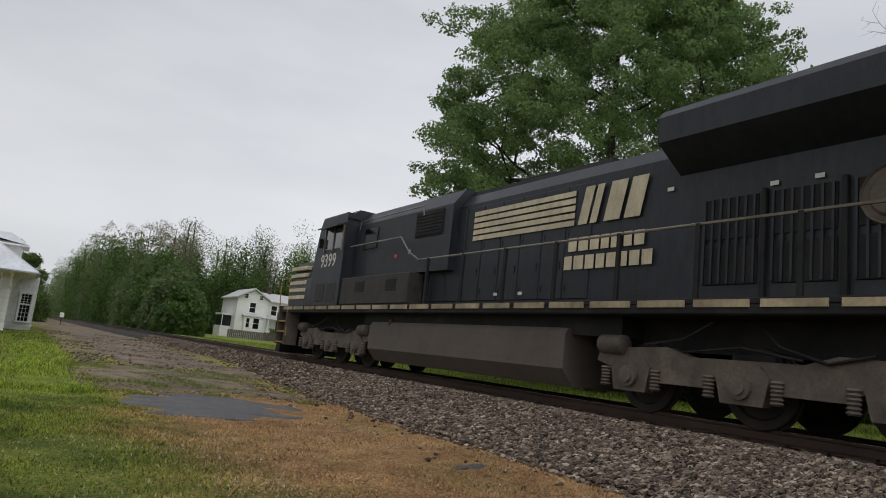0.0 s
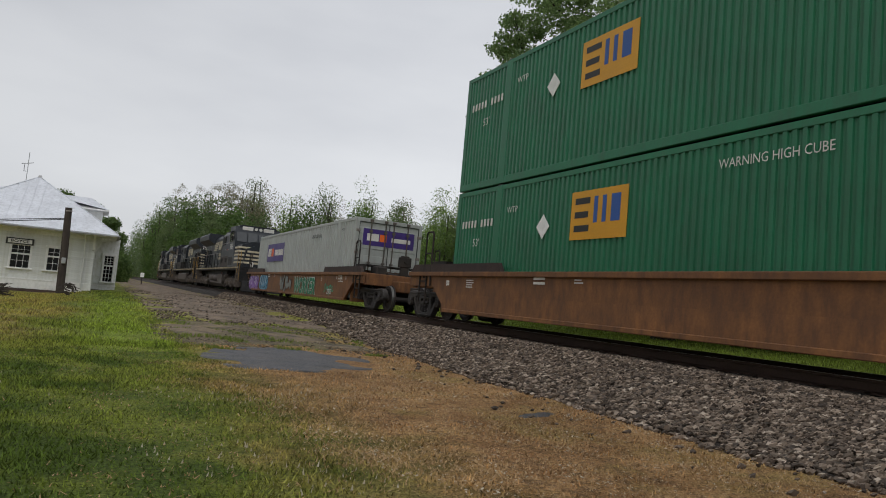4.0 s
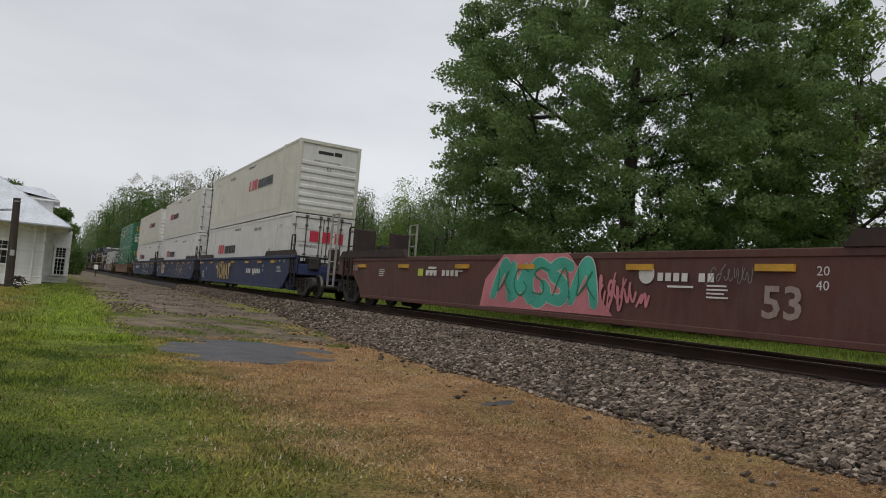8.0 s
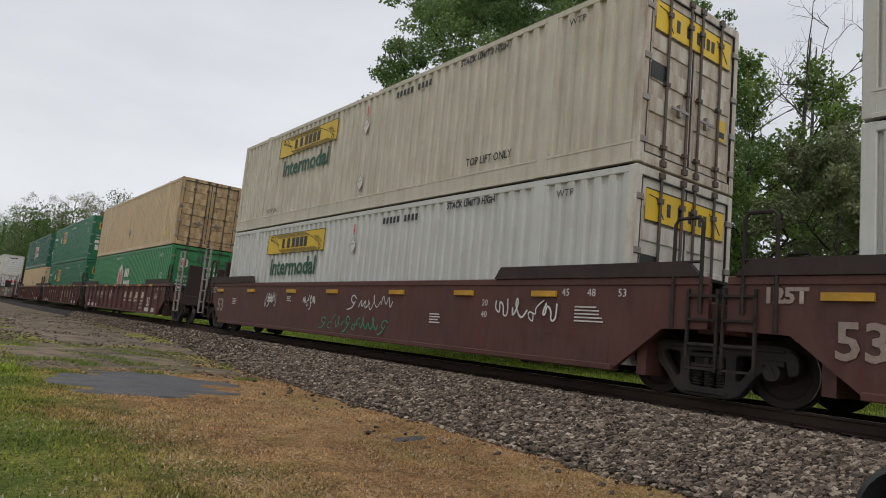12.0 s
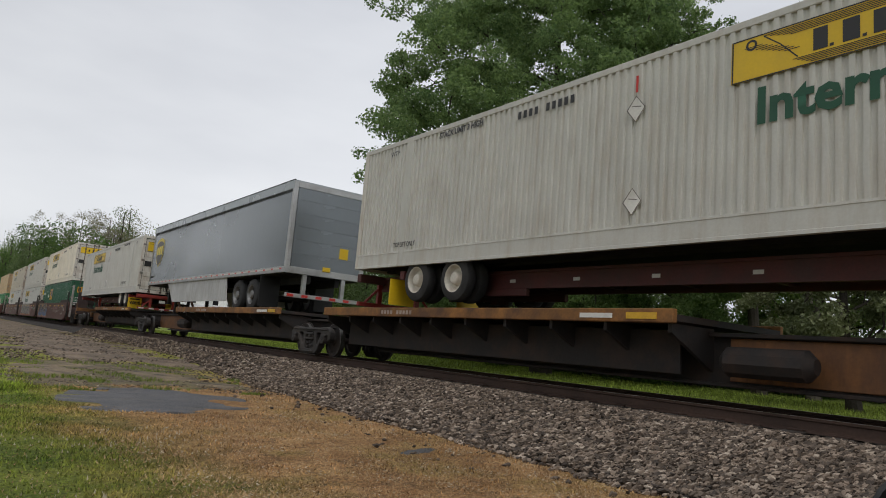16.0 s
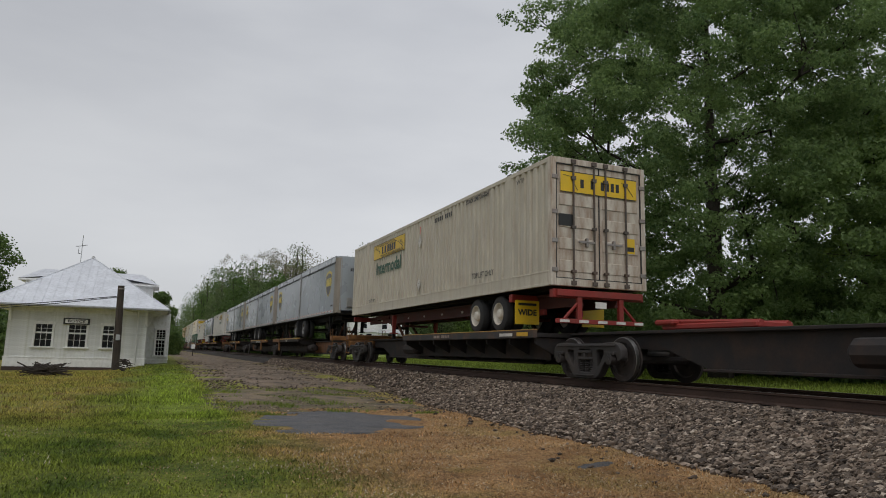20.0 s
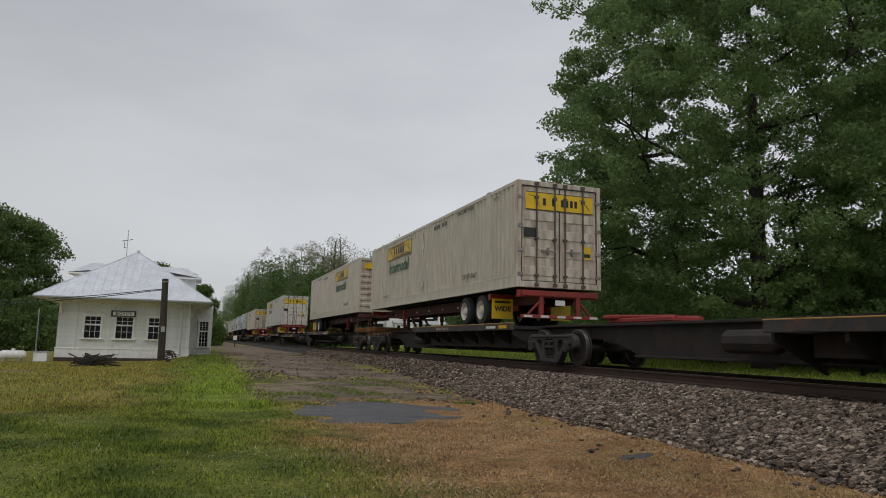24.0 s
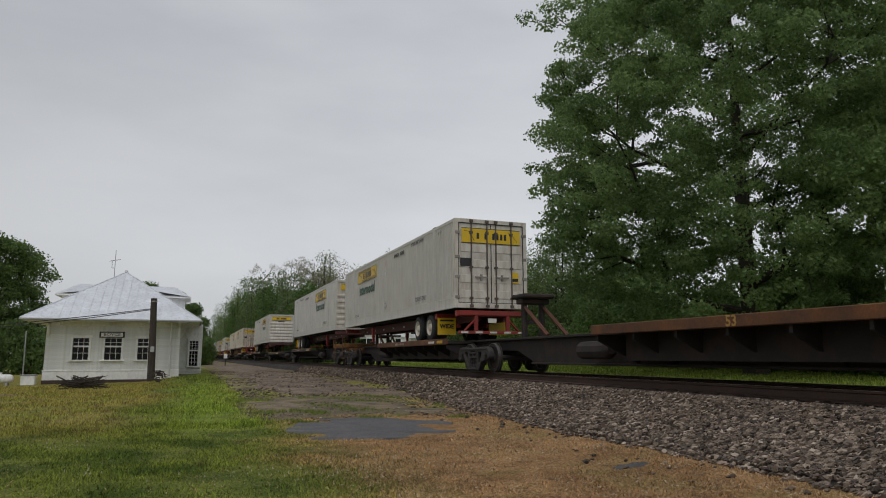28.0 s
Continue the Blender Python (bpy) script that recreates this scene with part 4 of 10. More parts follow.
sign = thing("station_sign", "white station name board with dark frame and lettering", "sign", at=(-4.0, DY0 - 0.1, 1.83))
part("frame", MB().box(-0.64, 0.64, -0.05, 0.06, -0.17, 0.17, 0.012), M["sign_black"], sign)
part("board", MB().box(-0.55, 0.55, -0.056, -0.04, -0.105, 0.105), M["trim_white"], sign)
lt = part("lettering", text_mesh("BOYCE", 0.2, M["sign_black"], 0.004, 0, 1.35), None, sign)
lt.location = (0, -0.06, 0)

mast = thing("roof_antenna", "thin metal antenna mast on the depot ridge", "antenna", at=(-4.75, 48.2, 5.72))
part("mast", MB().cyl((0, 0, 0), (0, 0, 1.8), 0.02, 6), M["galv"], mast)
part("element", MB().tube([(-0.35, 0, 1.05), (0, 0, 1.12), (0.3, 0, 1.2)], 0.018, 5).tube([(-0.18, 0, 1.1), (-0.18, 0, 0.62)], 0.015, 5).box(-0.2, -0.05, -0.02, 0.02, 0.6, 0.63), M["wire"], mast)

pole = thing("utility_pole", "short dark creosoted wooden pole with cables", "utility pole", at=(-1.78, 39.85, ground_z(-1.78, 39.85) - 0.1))
part("shaft", MB().tube([(0, 0, 0), (-0.04, 0, 2.3), (-0.1, 0, 4.55)], [0.2, 0.185, 0.165], 12), M["pole_wood"], pole)
part("band", MB().cyl((-0.08, 0, 4.35), (-0.085, 0, 4.42), 0.175, 12), M["steel"], pole)
part("meter_box", MB().box(-0.11, 0.09, -0.27, -0.17, 1.65, 1.95, 0.02), M["galv"], pole)
cab = MB()
for z0, ex, ez in ((4.0, -40, 3.6), (3.95, -40, 3.0)):
    cab.tube([(-0.1 + (ex + 0.1) * s, -4 * s, z0 + (ez - z0) * s - 6.5 * s * (1 - s)) for s in [i / 14 for i in range(15)]], 0.022, 5)
part("cable", cab, M["wire"], pole)
low = thing("utility_pole", "slim grey pole far behind the lawn", "utility pole", at=(-10.7, 55, ground_z(-10.7, 55) - 0.1))
part("shaft", MB().cyl((0, 0, 0), (-0.05, 0, 3.4), 0.05, 8, 0.04), M["galv"], low)

tank = thing("propane_tank", "white horizontal propane tank on the lawn", "tank", at=(-9.0, 41.0, ground_z(-9.0, 41.0)))
tk = MB()
tk.tube([(-0.62, 0, 0.36), (-0.58, 0, 0.36), (-0.46, 0, 0.36), (0.46, 0, 0.36), (0.58, 0, 0.36), (0.62, 0, 0.36)], [0.06, 0.16, 0.23, 0.23, 0.16, 0.06], 14)
part("vessel", tk, M["trim_white"], tank)
part("foot", MB().box(-0.4, -0.3, -0.18, 0.18, 0, 0.2, 0.01), M["galv"], tank)
part("foot", MB().box(0.3, 0.4, -0.18, 0.18, 0, 0.2, 0.01), M["galv"], tank)
part("valve_dome", MB().cyl((0, 0, 0.56), (0, 0, 0.68), 0.09, 10), M["trim_white"], tank)

bx = thing("utility_box", "small pale utility box beside the depot corner", "box", at=(-7.75, 41.3, ground_z(-7.75, 41.3)))
part("case", MB().box(-0.33, 0.33, -0.3, 0.3, 0, 0.5, 0.03), M["trim_white"], bx)
part("lid", MB().box(-0.36, 0.36, -0.33, 0.33, 0.5, 0.55, 0.015), M["galv"], bx)


def twig_pile(name, cx, cy, rx, ry, h, n, seed, label):
    rng = random.Random(seed)
    t = thing(name, label, "brushwood", at=(cx, cy, ground_z(cx, cy)))
    for k in range(n):
        a = rng.uniform(-1.1, 1.1) + (math.pi if rng.random() < 0.5 else 0)
        ln = rng.uniform(0.35, 0.85) * rx
        px, py = rng.uniform(-0.6, 0.6) * rx, rng.uniform(-0.6, 0.6) * ry
        hz = h * max(0.1, 1 - (px / rx) ** 2) * rng.uniform(0.1, 1.0)
        d = Vector((math.cos(a), math.sin(a) * 0.7, rng.uniform(-0.35, 0.4)))
        pts = [Vector((px, py, hz + 0.03)) + d * (s - 0.5) * ln * 1.6 + Vector((rng.uniform(-0.06, 0.06), 0, rng.uniform(-0.07, 0.07))) for s in (0, 0.3, 0.65, 1)]
        pts = [Vector((p.x, p.y, max(0.02, p.z))) for p in pts]
        part("branch", MB().tube(pts, [0.03, 0.028, 0.02, 0.008], 5), M["bark"], t)
    return t


twig_pile("brush_pile", -4.2, 33.5, 1.0, 0.7, 0.42, 80, 2, "heap of cut branches and twigs lying on the lawn")
twig_pile("brush_pile", -1.2, 34.5, 0.45, 0.4, 0.6, 26, 5, "small heap of twigs on the lawn")

mk = thing("marker_post", "small white marker post beside the track", "marker", at=(4.2, 84, ground_z(4.2, 84)))
part("post", MB().box(-0.05, 0.05, -0.05, 0.05, 0, 1.0, 0.01), M["pole_wood"], mk)
part("plate", MB().box(-0.2, 0.2, -0.08, -0.05, 0.85, 1.35, 0.01), M["trim_white"], mk)

# ---- the farmhouse beyond the track ----
HX, HY = 28.7, 106.0
house = thing("farmhouse", "white two-storey farmhouse with a front gable and porch", "house", at=(HX, HY, 0.35))
hz = ground_z(HX + 5, HY) - 0.75
part("wall", MB().box(0, 4.9, 0, 9, hz, 6.1).prism([(0, 6.1), (4.9, 6.1), (2.45, 7.55)], "y", 0, 9), M["trim_white"], house)
part("wall", MB().box(4.9, 10.6, 1.6, 8.5, hz, 6.1), M["trim_white"], house)
part("roof", MB().prism([(-0.35, 6.0), (2.45, 7.62), (5.25, 6.0), (5.25, 6.2), (2.45, 7.85), (-0.35, 6.2)], "y", -0.4, 9.4), M["roof_grey"], house)
part("roof", MB().prism([(1.1, 6.05), (5.0, 7.5), (8.9, 6.05), (8.9, 6.2), (5.0, 7.68), (1.1, 6.2)], "x", 3.5, 11.0), M["roof_grey"], house)
part("chimney", MB().box(6.0, 6.6, 4.6, 5.3, 7.0, 8.3, 0.03), M["brick_dark"], house)
def house_window(x0, x1, z0, z1, y):
    w = part("window", MB().box(x0 - 0.1, x1 + 0.1, y - 0.08, y - 0.002, z1, z1 + 0.14).box(x0 - 0.1, x1 + 0.1, y - 0.1, y - 0.002, z0 - 0.1, z0).box(x0 - 0.1, x0, y - 0.07, y - 0.002, z0, z1).box(x1, x1 + 0.1, y - 0.07, y - 0.002, z0, z1), M["trim_white"], house)
    part("pane", MB().box(x0, x1, y - 0.03, y - 0.004, z0, z1), M["pane_black"], w, "dark window glass")
    part("glazing_bar", MB().box(x0, x1, y - 0.05, y - 0.03, (z0 + z1) / 2 - 0.03, (z0 + z1) / 2 + 0.03), M["trim_white"], w)
house_window(2.0, 2.9, 4.0, 5.5, 0)
house_window(1.0, 1.5, 6.15, 6.75, 0)
house_window(3.4, 3.9, 6.15, 6.75, 0)
house_window(6.0, 6.9, 4.0, 5.5, 1.6)
house_window(8.4, 9.3, 4.0, 5.5, 1.6)
part("bay_window", MB().box(1.2, 4.2, -0.9, -0.002, hz, 3.4), M["trim_white"], house)
part("bay_roof", MB().prism([(-1.15, 3.35), (0, 3.8), (0, 3.35)], "x", 0.9, 4.5), M["roof_grey"], house)
house_window(1.5, 2.0, 1.6, 3.0, -0.9)
house_window(2.6, 3.5, 1.5, 3.1, -0.9)
part("porch_roof", MB().prism([(-0.6, 3.3), (1.6, 3.9), (1.6, 3.3)], "x", 4.9, 10.9), M["roof_grey"], house)
for x in (5.2, 7.9, 10.6):
    part("porch_post", MB().cyl((x, -0.4, hz), (x, -0.4, 3.3), 0.12, 8), M["trim_white"], house)
part("porch_floor", MB().box(4.9, 10.9, -0.6, 1.6, hz, 1.35), M["trim_white"], house)
part("door", MB().box(7.1, 8.0, 1.5, 1.59, 1.36, 3.2), M["glass_dark"], house, "dark front door under the porch")
part("porch_side", MB().box(-1.6, 0, 2.0, 6.0, hz, 1.5).box(-1.6, 0.0, 1.9, 6.1, 3.2, 3.5).box(-1.5, -1.4, 2.0, 2.1, 1.5, 3.2), M["trim_white"], house)
part("porch_screen", MB().box(-1.4, -0.02, 2.2, 5.8, 1.5, 3.2), M["glass_dark"], house, "dark screened side porch")
fence = thing("garden_fence", "weathered grey board fence in front of the farmhouse", "fence", at=(25.6, 97.0, ground_z(27, 97)))
fb = part("board", MB().box(-0.11, 0.11, -0.02, 0.02, 0, 1.15, 0.005), M["bark_grey"], fence)
for k in range(1, 26):
    same_mesh(fb, fence, pose(0.27 * k, 0, 0))
part("rail", MB().box(-0.1, 6.9, 0.02, 0.08, 0.3, 0.4).box(-0.1, 6.9, 0.02, 0.08, 0.8, 0.9), M["bark_grey"], fence)


# ---- trees and bushes ----
def leaf_cloud(centres, radii, n, size, seed, flat=0.75, droop=0.0, up=0.25, shell=0.45):
    """Many small folded leaves scattered about clump centres; returns vertices and faces."""
    rng = np.random.default_rng(seed)
    c = np.asarray(centres, float)
    r = np.asarray(radii, float)
    w = r ** 2
    k = rng.choice(len(c), n, p=w / w.sum())
    d = rng.normal(size=(n, 3))
    d /= np.linalg.norm(d, axis=1)[:, None]
    p = c[k] + d * (r[k] * rng.random(n) ** shell)[:, None] * (1, 1, flat)
    p[:, 2] -= droop * rng.random(n)
    a = rng.normal(size=(n, 3)) * (1, 1, 0.8) + d * up * 0.8 + (0, 0, up)
    a /= np.linalg.norm(a, axis=1)[:, None]
    b = np.cross(a, rng.normal(size=(n, 3)))
    b /= np.linalg.norm(b, axis=1)[:, None]
    t = np.cross(a, b)
    s = size * rng.uniform(0.6, 1.35, n)[:, None]
    v = np.stack([p - b * s * 0.5, p + t * s * 0.36 + a * s * 0.12, p + b * s * 0.55, p - t * s * 0.36 + a * s * 0.12], 1).reshape(-1, 3)
    f = np.arange(4 * n).reshape(-1, 4)
    return v, f


def cloud_mesh(name, v, f, material):
    me = bpy.data.meshes.new(name)
    me.from_pydata(v.tolist(), [], f.tolist())
    me.materials.append(material)
    return me


def grow(rng, p, d, r, ln, depth, mb, tips, up=0.12, spread_=0.75, kids=(3, 4), shrink=0.66):
    """A limb that bends and forks; the ends are collected as seats for leaves."""
    pts, rs, q, w = [p.copy()], [r], p.copy(), d.normalized()
    for i in range(4):
        w = (w + Vector((rng.uniform(-1, 1), rng.uniform(-1, 1), rng.uniform(-1, 1))) * 0.16 + Vector((0, 0, up * 0.4))).normalized()
        q = q + w * ln / 4
        pts.append(q.copy())
        rs.append(r * (1 - 0.13 * (i + 1)))
    mb.tube(pts, rs, 8 if r > 0.12 else (5 if r > 0.03 else 4))
    if depth == 0:
        tips.append((pts[2], ln * 0.4))
        tips.append((pts[4], ln * 0.5))
        return
    if depth == 1:
        tips.append((pts[3], ln * 0.45))
    n = rng.randint(*kids)
    for i in range(n):
        a = rng.uniform(0, 6.283)
        s = w.orthogonal().normalized()
        s = Matrix.Rotation(a, 3, w) @ s
        nd = (w * (1 - spread_ * 0.5) + s * spread_ * rng.uniform(0.6, 1.1) + Vector((0, 0, up))).normalized()
        at = pts[rng.choice((2, 3, 4))] if i else pts[4]
        grow(rng, at, nd, r * 0.58 * rng.uniform(0.8, 1.1), ln * shrink * rng.uniform(0.8, 1.15), depth - 1, mb, tips, up, spread_, kids, shrink)


def tree(name, label, x, y, h, r, crown, low, n, leaf, seed, leaf_mat, bark="bark", fill=40, depth=3, category="tree", trunk_to=0.85, bare=False, clump=None, up=0.6, flat=0.7, puff=(0.09, 0.17)):
    """A tapered trunk with limbs and a ragged crown of many leaves."""
    rng = random.Random(seed)
    z = ground_z(x, y) - 0.1
    t = thing(name, label, category, at=(x, y, z))
    mb, tips = MB(), []
    pts, rs = [], []
    bend = Vector((rng.uniform(-0.5, 0.5), rng.uniform(-0.5, 0.5), 0))
    for i in range(9):
        s = i / 8
        pts.append(Vector((bend.x * math.sin(s * 2.4), bend.y * math.sin(s * 3.0), h * trunk_to * s)))
        rs.append(r * (1.25 if i == 0 else 1) * (1 - 0.86 * s))
    mb.tube(pts, rs, 10)
    for k in range(17 if not bare else 13):
        s = low / h + (0.92 - low / h) * (k / 16)
        i = min(7, int(s / trunk_to * 8))
        p = pts[i].lerp(pts[i + 1], min(1, max(0, s / trunk_to * 8 - i)))
        a = k * 2.4 + rng.uniform(-0.4, 0.4)
        prof = math.sin(math.pi * min(1, 0.18 + 0.82 * (s - low / h) / (1 - low / h))) ** 0.6
        ln = crown * (0.35 + 0.45 * prof) * rng.uniform(0.8, 1.1) * 0.72
        d = Vector((math.cos(a), math.sin(a), 0.15 + 0.9 * s * s))
        grow(rng, p, d, max(0.03, rs[i] * 0.42), ln, depth - 1, mb, tips, 0.10, 0.8, (2, 3) if bare else (3, 4), 0.62)
    part("trunk", mb, M[bark], t)
    if n:
        cs = [tuple(p) for p, q in tips]
        rr = [max(0.28, min(crown * 0.13, q)) if clump is None else clump for p, q in tips]
        for k in range(fill):
            a, s = rng.uniform(0, 6.283), rng.random()
            zz = low + (h - low) * s
            rad = crown * (math.sin(math.pi * min(1, 0.22 + 0.78 * s)) ** 0.55) * math.sqrt(rng.uniform(0.1, 1.0)) * (0.9 if puff[1] > 0.1 else 0.97)
            cs.append((math.cos(a) * rad, math.sin(a) * rad, zz))
            rr.append(crown * rng.uniform(*puff))
        v, f = leaf_cloud(cs, rr, n, leaf, seed + 1, flat, crown * 0.02, up, 0.35)
        part("crown", cloud_mesh("crown", v, f, M[leaf_mat]), None, t)
    return t


def bush(name, label, x, y, rx, ry, h, n, leaf, seed, leaf_mat, bumps=26, category="bush"):
    rng = random.Random(seed)
    z = ground_z(x, y) - 0.05
    t = thing(name, label, category, at=(x, y, z))
    mb, cs, rr = MB(), [], []
    for k in range(bumps):
        a, q = rng.uniform(0, 6.283), math.sqrt(rng.random())
        px, py = rx * q * math.cos(a), ry * q * math.sin(a)
        top = h * (1 - 0.55 * q * q) * rng.uniform(0.65, 1.08)
        for s in (0.2, 0.55, 0.85) if h < 7 else (0.1, 0.26, 0.42, 0.58, 0.74, 0.9):
            cs.append((px + rng.uniform(-0.4, 0.4), py + rng.uniform(-0.4, 0.4), top * s))
            rr.append(h * rng.uniform(0.13, 0.22) if h < 7 else max(0.75, 0.1 * h * rng.uniform(0.6, 1.2)))
        if k % (2 if h < 7 else 7) == 0:
            mb.tube([(px * 0.5, py * 0.5, 0), (px * 0.8, py * 0.8, top * 0.5), (px, py, top * 0.92)], [0.014 * h, 0.01 * h, 0.003 * h], 5)
    tagged(part("stem", mb, M["bark"], t), kind="stuff")
    v, f = leaf_cloud(cs, rr, n, leaf, seed + 1, 0.8)
    part("foliage", cloud_mesh("foliage", v, f, M[leaf_mat]), None, t)
    return t


tree("maple_tree", "large spreading maple in full spring leaf beside the track", 20.6, 20.4, 19.5, 0.42, 8.9, 1.5, 380000, 0.125, 11, "great_leaf", fill=2300, clump=0.5, up=0.55, flat=0.5, puff=(0.03, 0.08))
tree("maple_tree", "tall leafy tree standing behind the maple", 30.0, 20.0, 13.0, 0.32, 4.6, 2.0, 36000, 0.17, 12, "maple_leaf", fill=30)
tree("broadleaf_tree", "tall dark-trunked tree with an open crown", 25.2, 13.4, 12.6, 0.26, 4.2, 3.4, 17000, 0.15, 14, "maple_leaf", fill=8)
tree("broadleaf_tree", "slim dark-trunked tree with an open crown", 29.0, 9.8, 12.2, 0.22, 4.0, 3.4, 15000, 0.15, 15, "maple_leaf", fill=8)
tree("broadleaf_tree", "tall leafy tree at the wood edge", 34.0, 15.0, 10.5, 0.28, 4.4, 2.0, 24000, 0.18, 16, "maple_leaf", fill=16)
tree("dead_tree", "leafless grey tree with forking branches", 26.0, 11.8, 16.5, 0.22, 4.6, 5.0, 0, 0.2, 17, "dark_leaf", "bark_grey", bare=True, depth=4)
tree("dead_tree", "slender leafless grey tree with forking branches", 29.5, 13.2, 18.0, 0.2, 4.0, 6.0, 0, 0.2, 27, "dark_leaf", "bark_grey", bare=True, depth=4)
tree("crab_apple_tree", "low blossoming tree with dull olive and pale leaves", 20.0, 8.0, 7.2, 0.18, 2.7, 1.0, 36000, 0.11, 18, "bloom_leaf", fill=60)
tree("broadleaf_tree", "leafy tree at the wood edge", 31.0, 1.0, 15.0, 0.3, 6.0, 1.5, 26000, 0.27, 19, "dark_leaf", fill=50)
for k, (x, y, r, h, m) in enumerate([(26.4, 63, 2.8, 11.0, "far_leaf"), (30.0, 60, 3.2, 12.0, "maple_leaf"), (33.5, 58, 3.6, 15.0, "far_leaf"), (38, 55, 4.0, 15, "maple_leaf")]):
    bush("budding_tree", "light green spring tree at the field edge", x, y, r, r, h, 26000, 0.17, 90 + k, m, 44, "tree")
for k, (x, y, rx, ry, h) in enumerate([(27.5, 17.5, 4.5, 2.5, 3.6), (32.5, 14.5, 5, 3, 4.4), (27.5, 6.0, 4, 3, 3.4), (33.5, 24.5, 5, 3.5, 4.6), (25.5, 27.5, 4, 3, 3.4), (36, 8, 5, 5, 5), (29.5, 27.0, 4, 3.5, 8.5), (27.0, 23.0, 3.0, 2.6, 6.0), (33.0, 20.0, 3.5, 3.0, 8.0), (30, -6, 6, 6, 6), (29, 40, 5, 4, 6), (25, 34, 4, 3, 6.5), (34, 33, 6, 4, 7.0), (43, 30, 6, 5, 8), (40, 46, 6, 5, 8), (44, 18, 6, 6, 8), (46, 4, 6, 6, 8)]):
    bush("understorey_bush", "dense green undergrowth at the wood edge", x, y, rx, ry, h, 12000, 0.19, 40 + k, "bush_leaf")
# beyond: hedgerow along the track
for k, (x, y, rx, ry, h) in enumerate([(14.8, 80, 2.9, 5, 8.6), (15.6, 94, 3.4, 8, 11.5), (15.6, 110, 3.6, 9, 14.5), (14.6, 130, 3.5, 10, 17.0), (13.8, 152, 3.5, 12, 19.5), (13.2, 178, 4, 15, 22.0), (14, 215, 5, 20, 25.0), (13.9, 71, 2.0, 3.0, 5.2), (20, 120, 4, 7, 15), (19, 150, 4, 9, 19), (15, 260, 6, 25, 27), (16, 320, 8, 40, 28)]):
    bush("hedgerow", "tall green hedgerow trees along the far side of the track", x, y, rx, ry, h, 20000, 0.34, 60 + k, "bush_leaf" if k % 2 else "far_leaf", 40)
for k, (x, y, h) in enumerate([(24.0, 140, 23.5), (20.5, 150, 23.5), (29.0, 158, 24), (17.5, 160, 22), (26.5, 150, 22.5)]):
    tree("bare_tree", "pale leafless tree budding above the hedgerow", x, y, h, 0.34, 6.0, 5.0, 5000, 0.2, 80 + k, "bud_leaf", "bark_grey", fill=0, depth=4, bare=True, clump=0.9)
for k in range(20):
    bush("woodland_tree", "light spring-green tree behind the farmhouse", 29 + 3.9 * k, 156 - 1.6 * k + 9 * (k % 2), 3.6, 3.6, 26.5 + 2.6 * math.sin(k * 2.1) + 0.12 * k, 15000, 0.32, 100 + k, ("far_leaf", "bud_leaf", "maple_leaf", "far_leaf")[k % 4], 40, "tree")
for k in range(14):
    bush("woodland_edge", "soft green thicket behind the farmhouse", 26 + 4.9 * k, 136 - 1.8 * k + (k % 2) * 5, 5.0, 4, 16.0 + 2 * (k % 3), 13000, 0.40, 130 + k, "bush_leaf" if k % 3 else "far_leaf")
for k, (x, y, rx, ry, h) in enumerate([(41, 60, 5, 4, 5.0), (50, 52, 6, 5, 6.5), (58, 40, 7, 6, 8), (45, 78, 5, 4, 5), (52, 28, 6, 6, 8)]):
    bush("field_edge_bush", "dense green bushes at the field edge", x, y, rx, ry, h, 9000, 0.3, 150 + k, "bush_leaf")
bush("shrub", "round evergreen shrub in front of the farmhouse porch", 34.3, 103.5, 1.3, 1.2, 2.2, 2600, 0.16, 170, "dark_leaf", 10)
# behind and beside the depot: one dark mass, lower tops behind the roof
for k, (x, y, h, c) in enumerate([(-17.0, 76, 11.0, 5.2), (-22.5, 74, 13.5, 6.5), (-29, 70, 14.5, 7.0), (-36, 66, 14.0, 7.5), (-45, 60, 14, 8)]):
    tree("broadleaf_tree", "dense dark-green tree behind the depot", x, y, h, 0.32, c, 0.6, 34000, 0.25, 180 + k, "dark_leaf", fill=260, clump=1.0)
for k, (x, y, h, c) in enumerate([(-5.0, 96, 10.6, 3.0), (-2.6, 98, 9.8, 2.6), (0.2, 96, 7.6, 2.4)]):
    tree("broadleaf_tree", "dark-green tree showing above the depot roof", x, y, h, 0.3, c, 1.0, 14000, 0.24, 190 + k, "dark_leaf", fill=120, clump=0.8)
for k, (x, y, rx, ry, h) in enumerate([(-14.5, 70, 4, 3, 5.4), (-21, 67, 5, 3, 6.0), (-28, 63, 6, 3, 6.0), (-36, 60, 6, 3, 6.0), (1.0, 92, 1.6, 3, 4.5), (1.6, 150, 3, 8, 7), (3.6, 205, 4, 10, 9), (2, 280, 6, 15, 13)]):
    bush("thicket", "dark green thicket behind the depot", x, y, rx, ry, h, 12000, 0.28, 200 + k, "dark_leaf", 36)


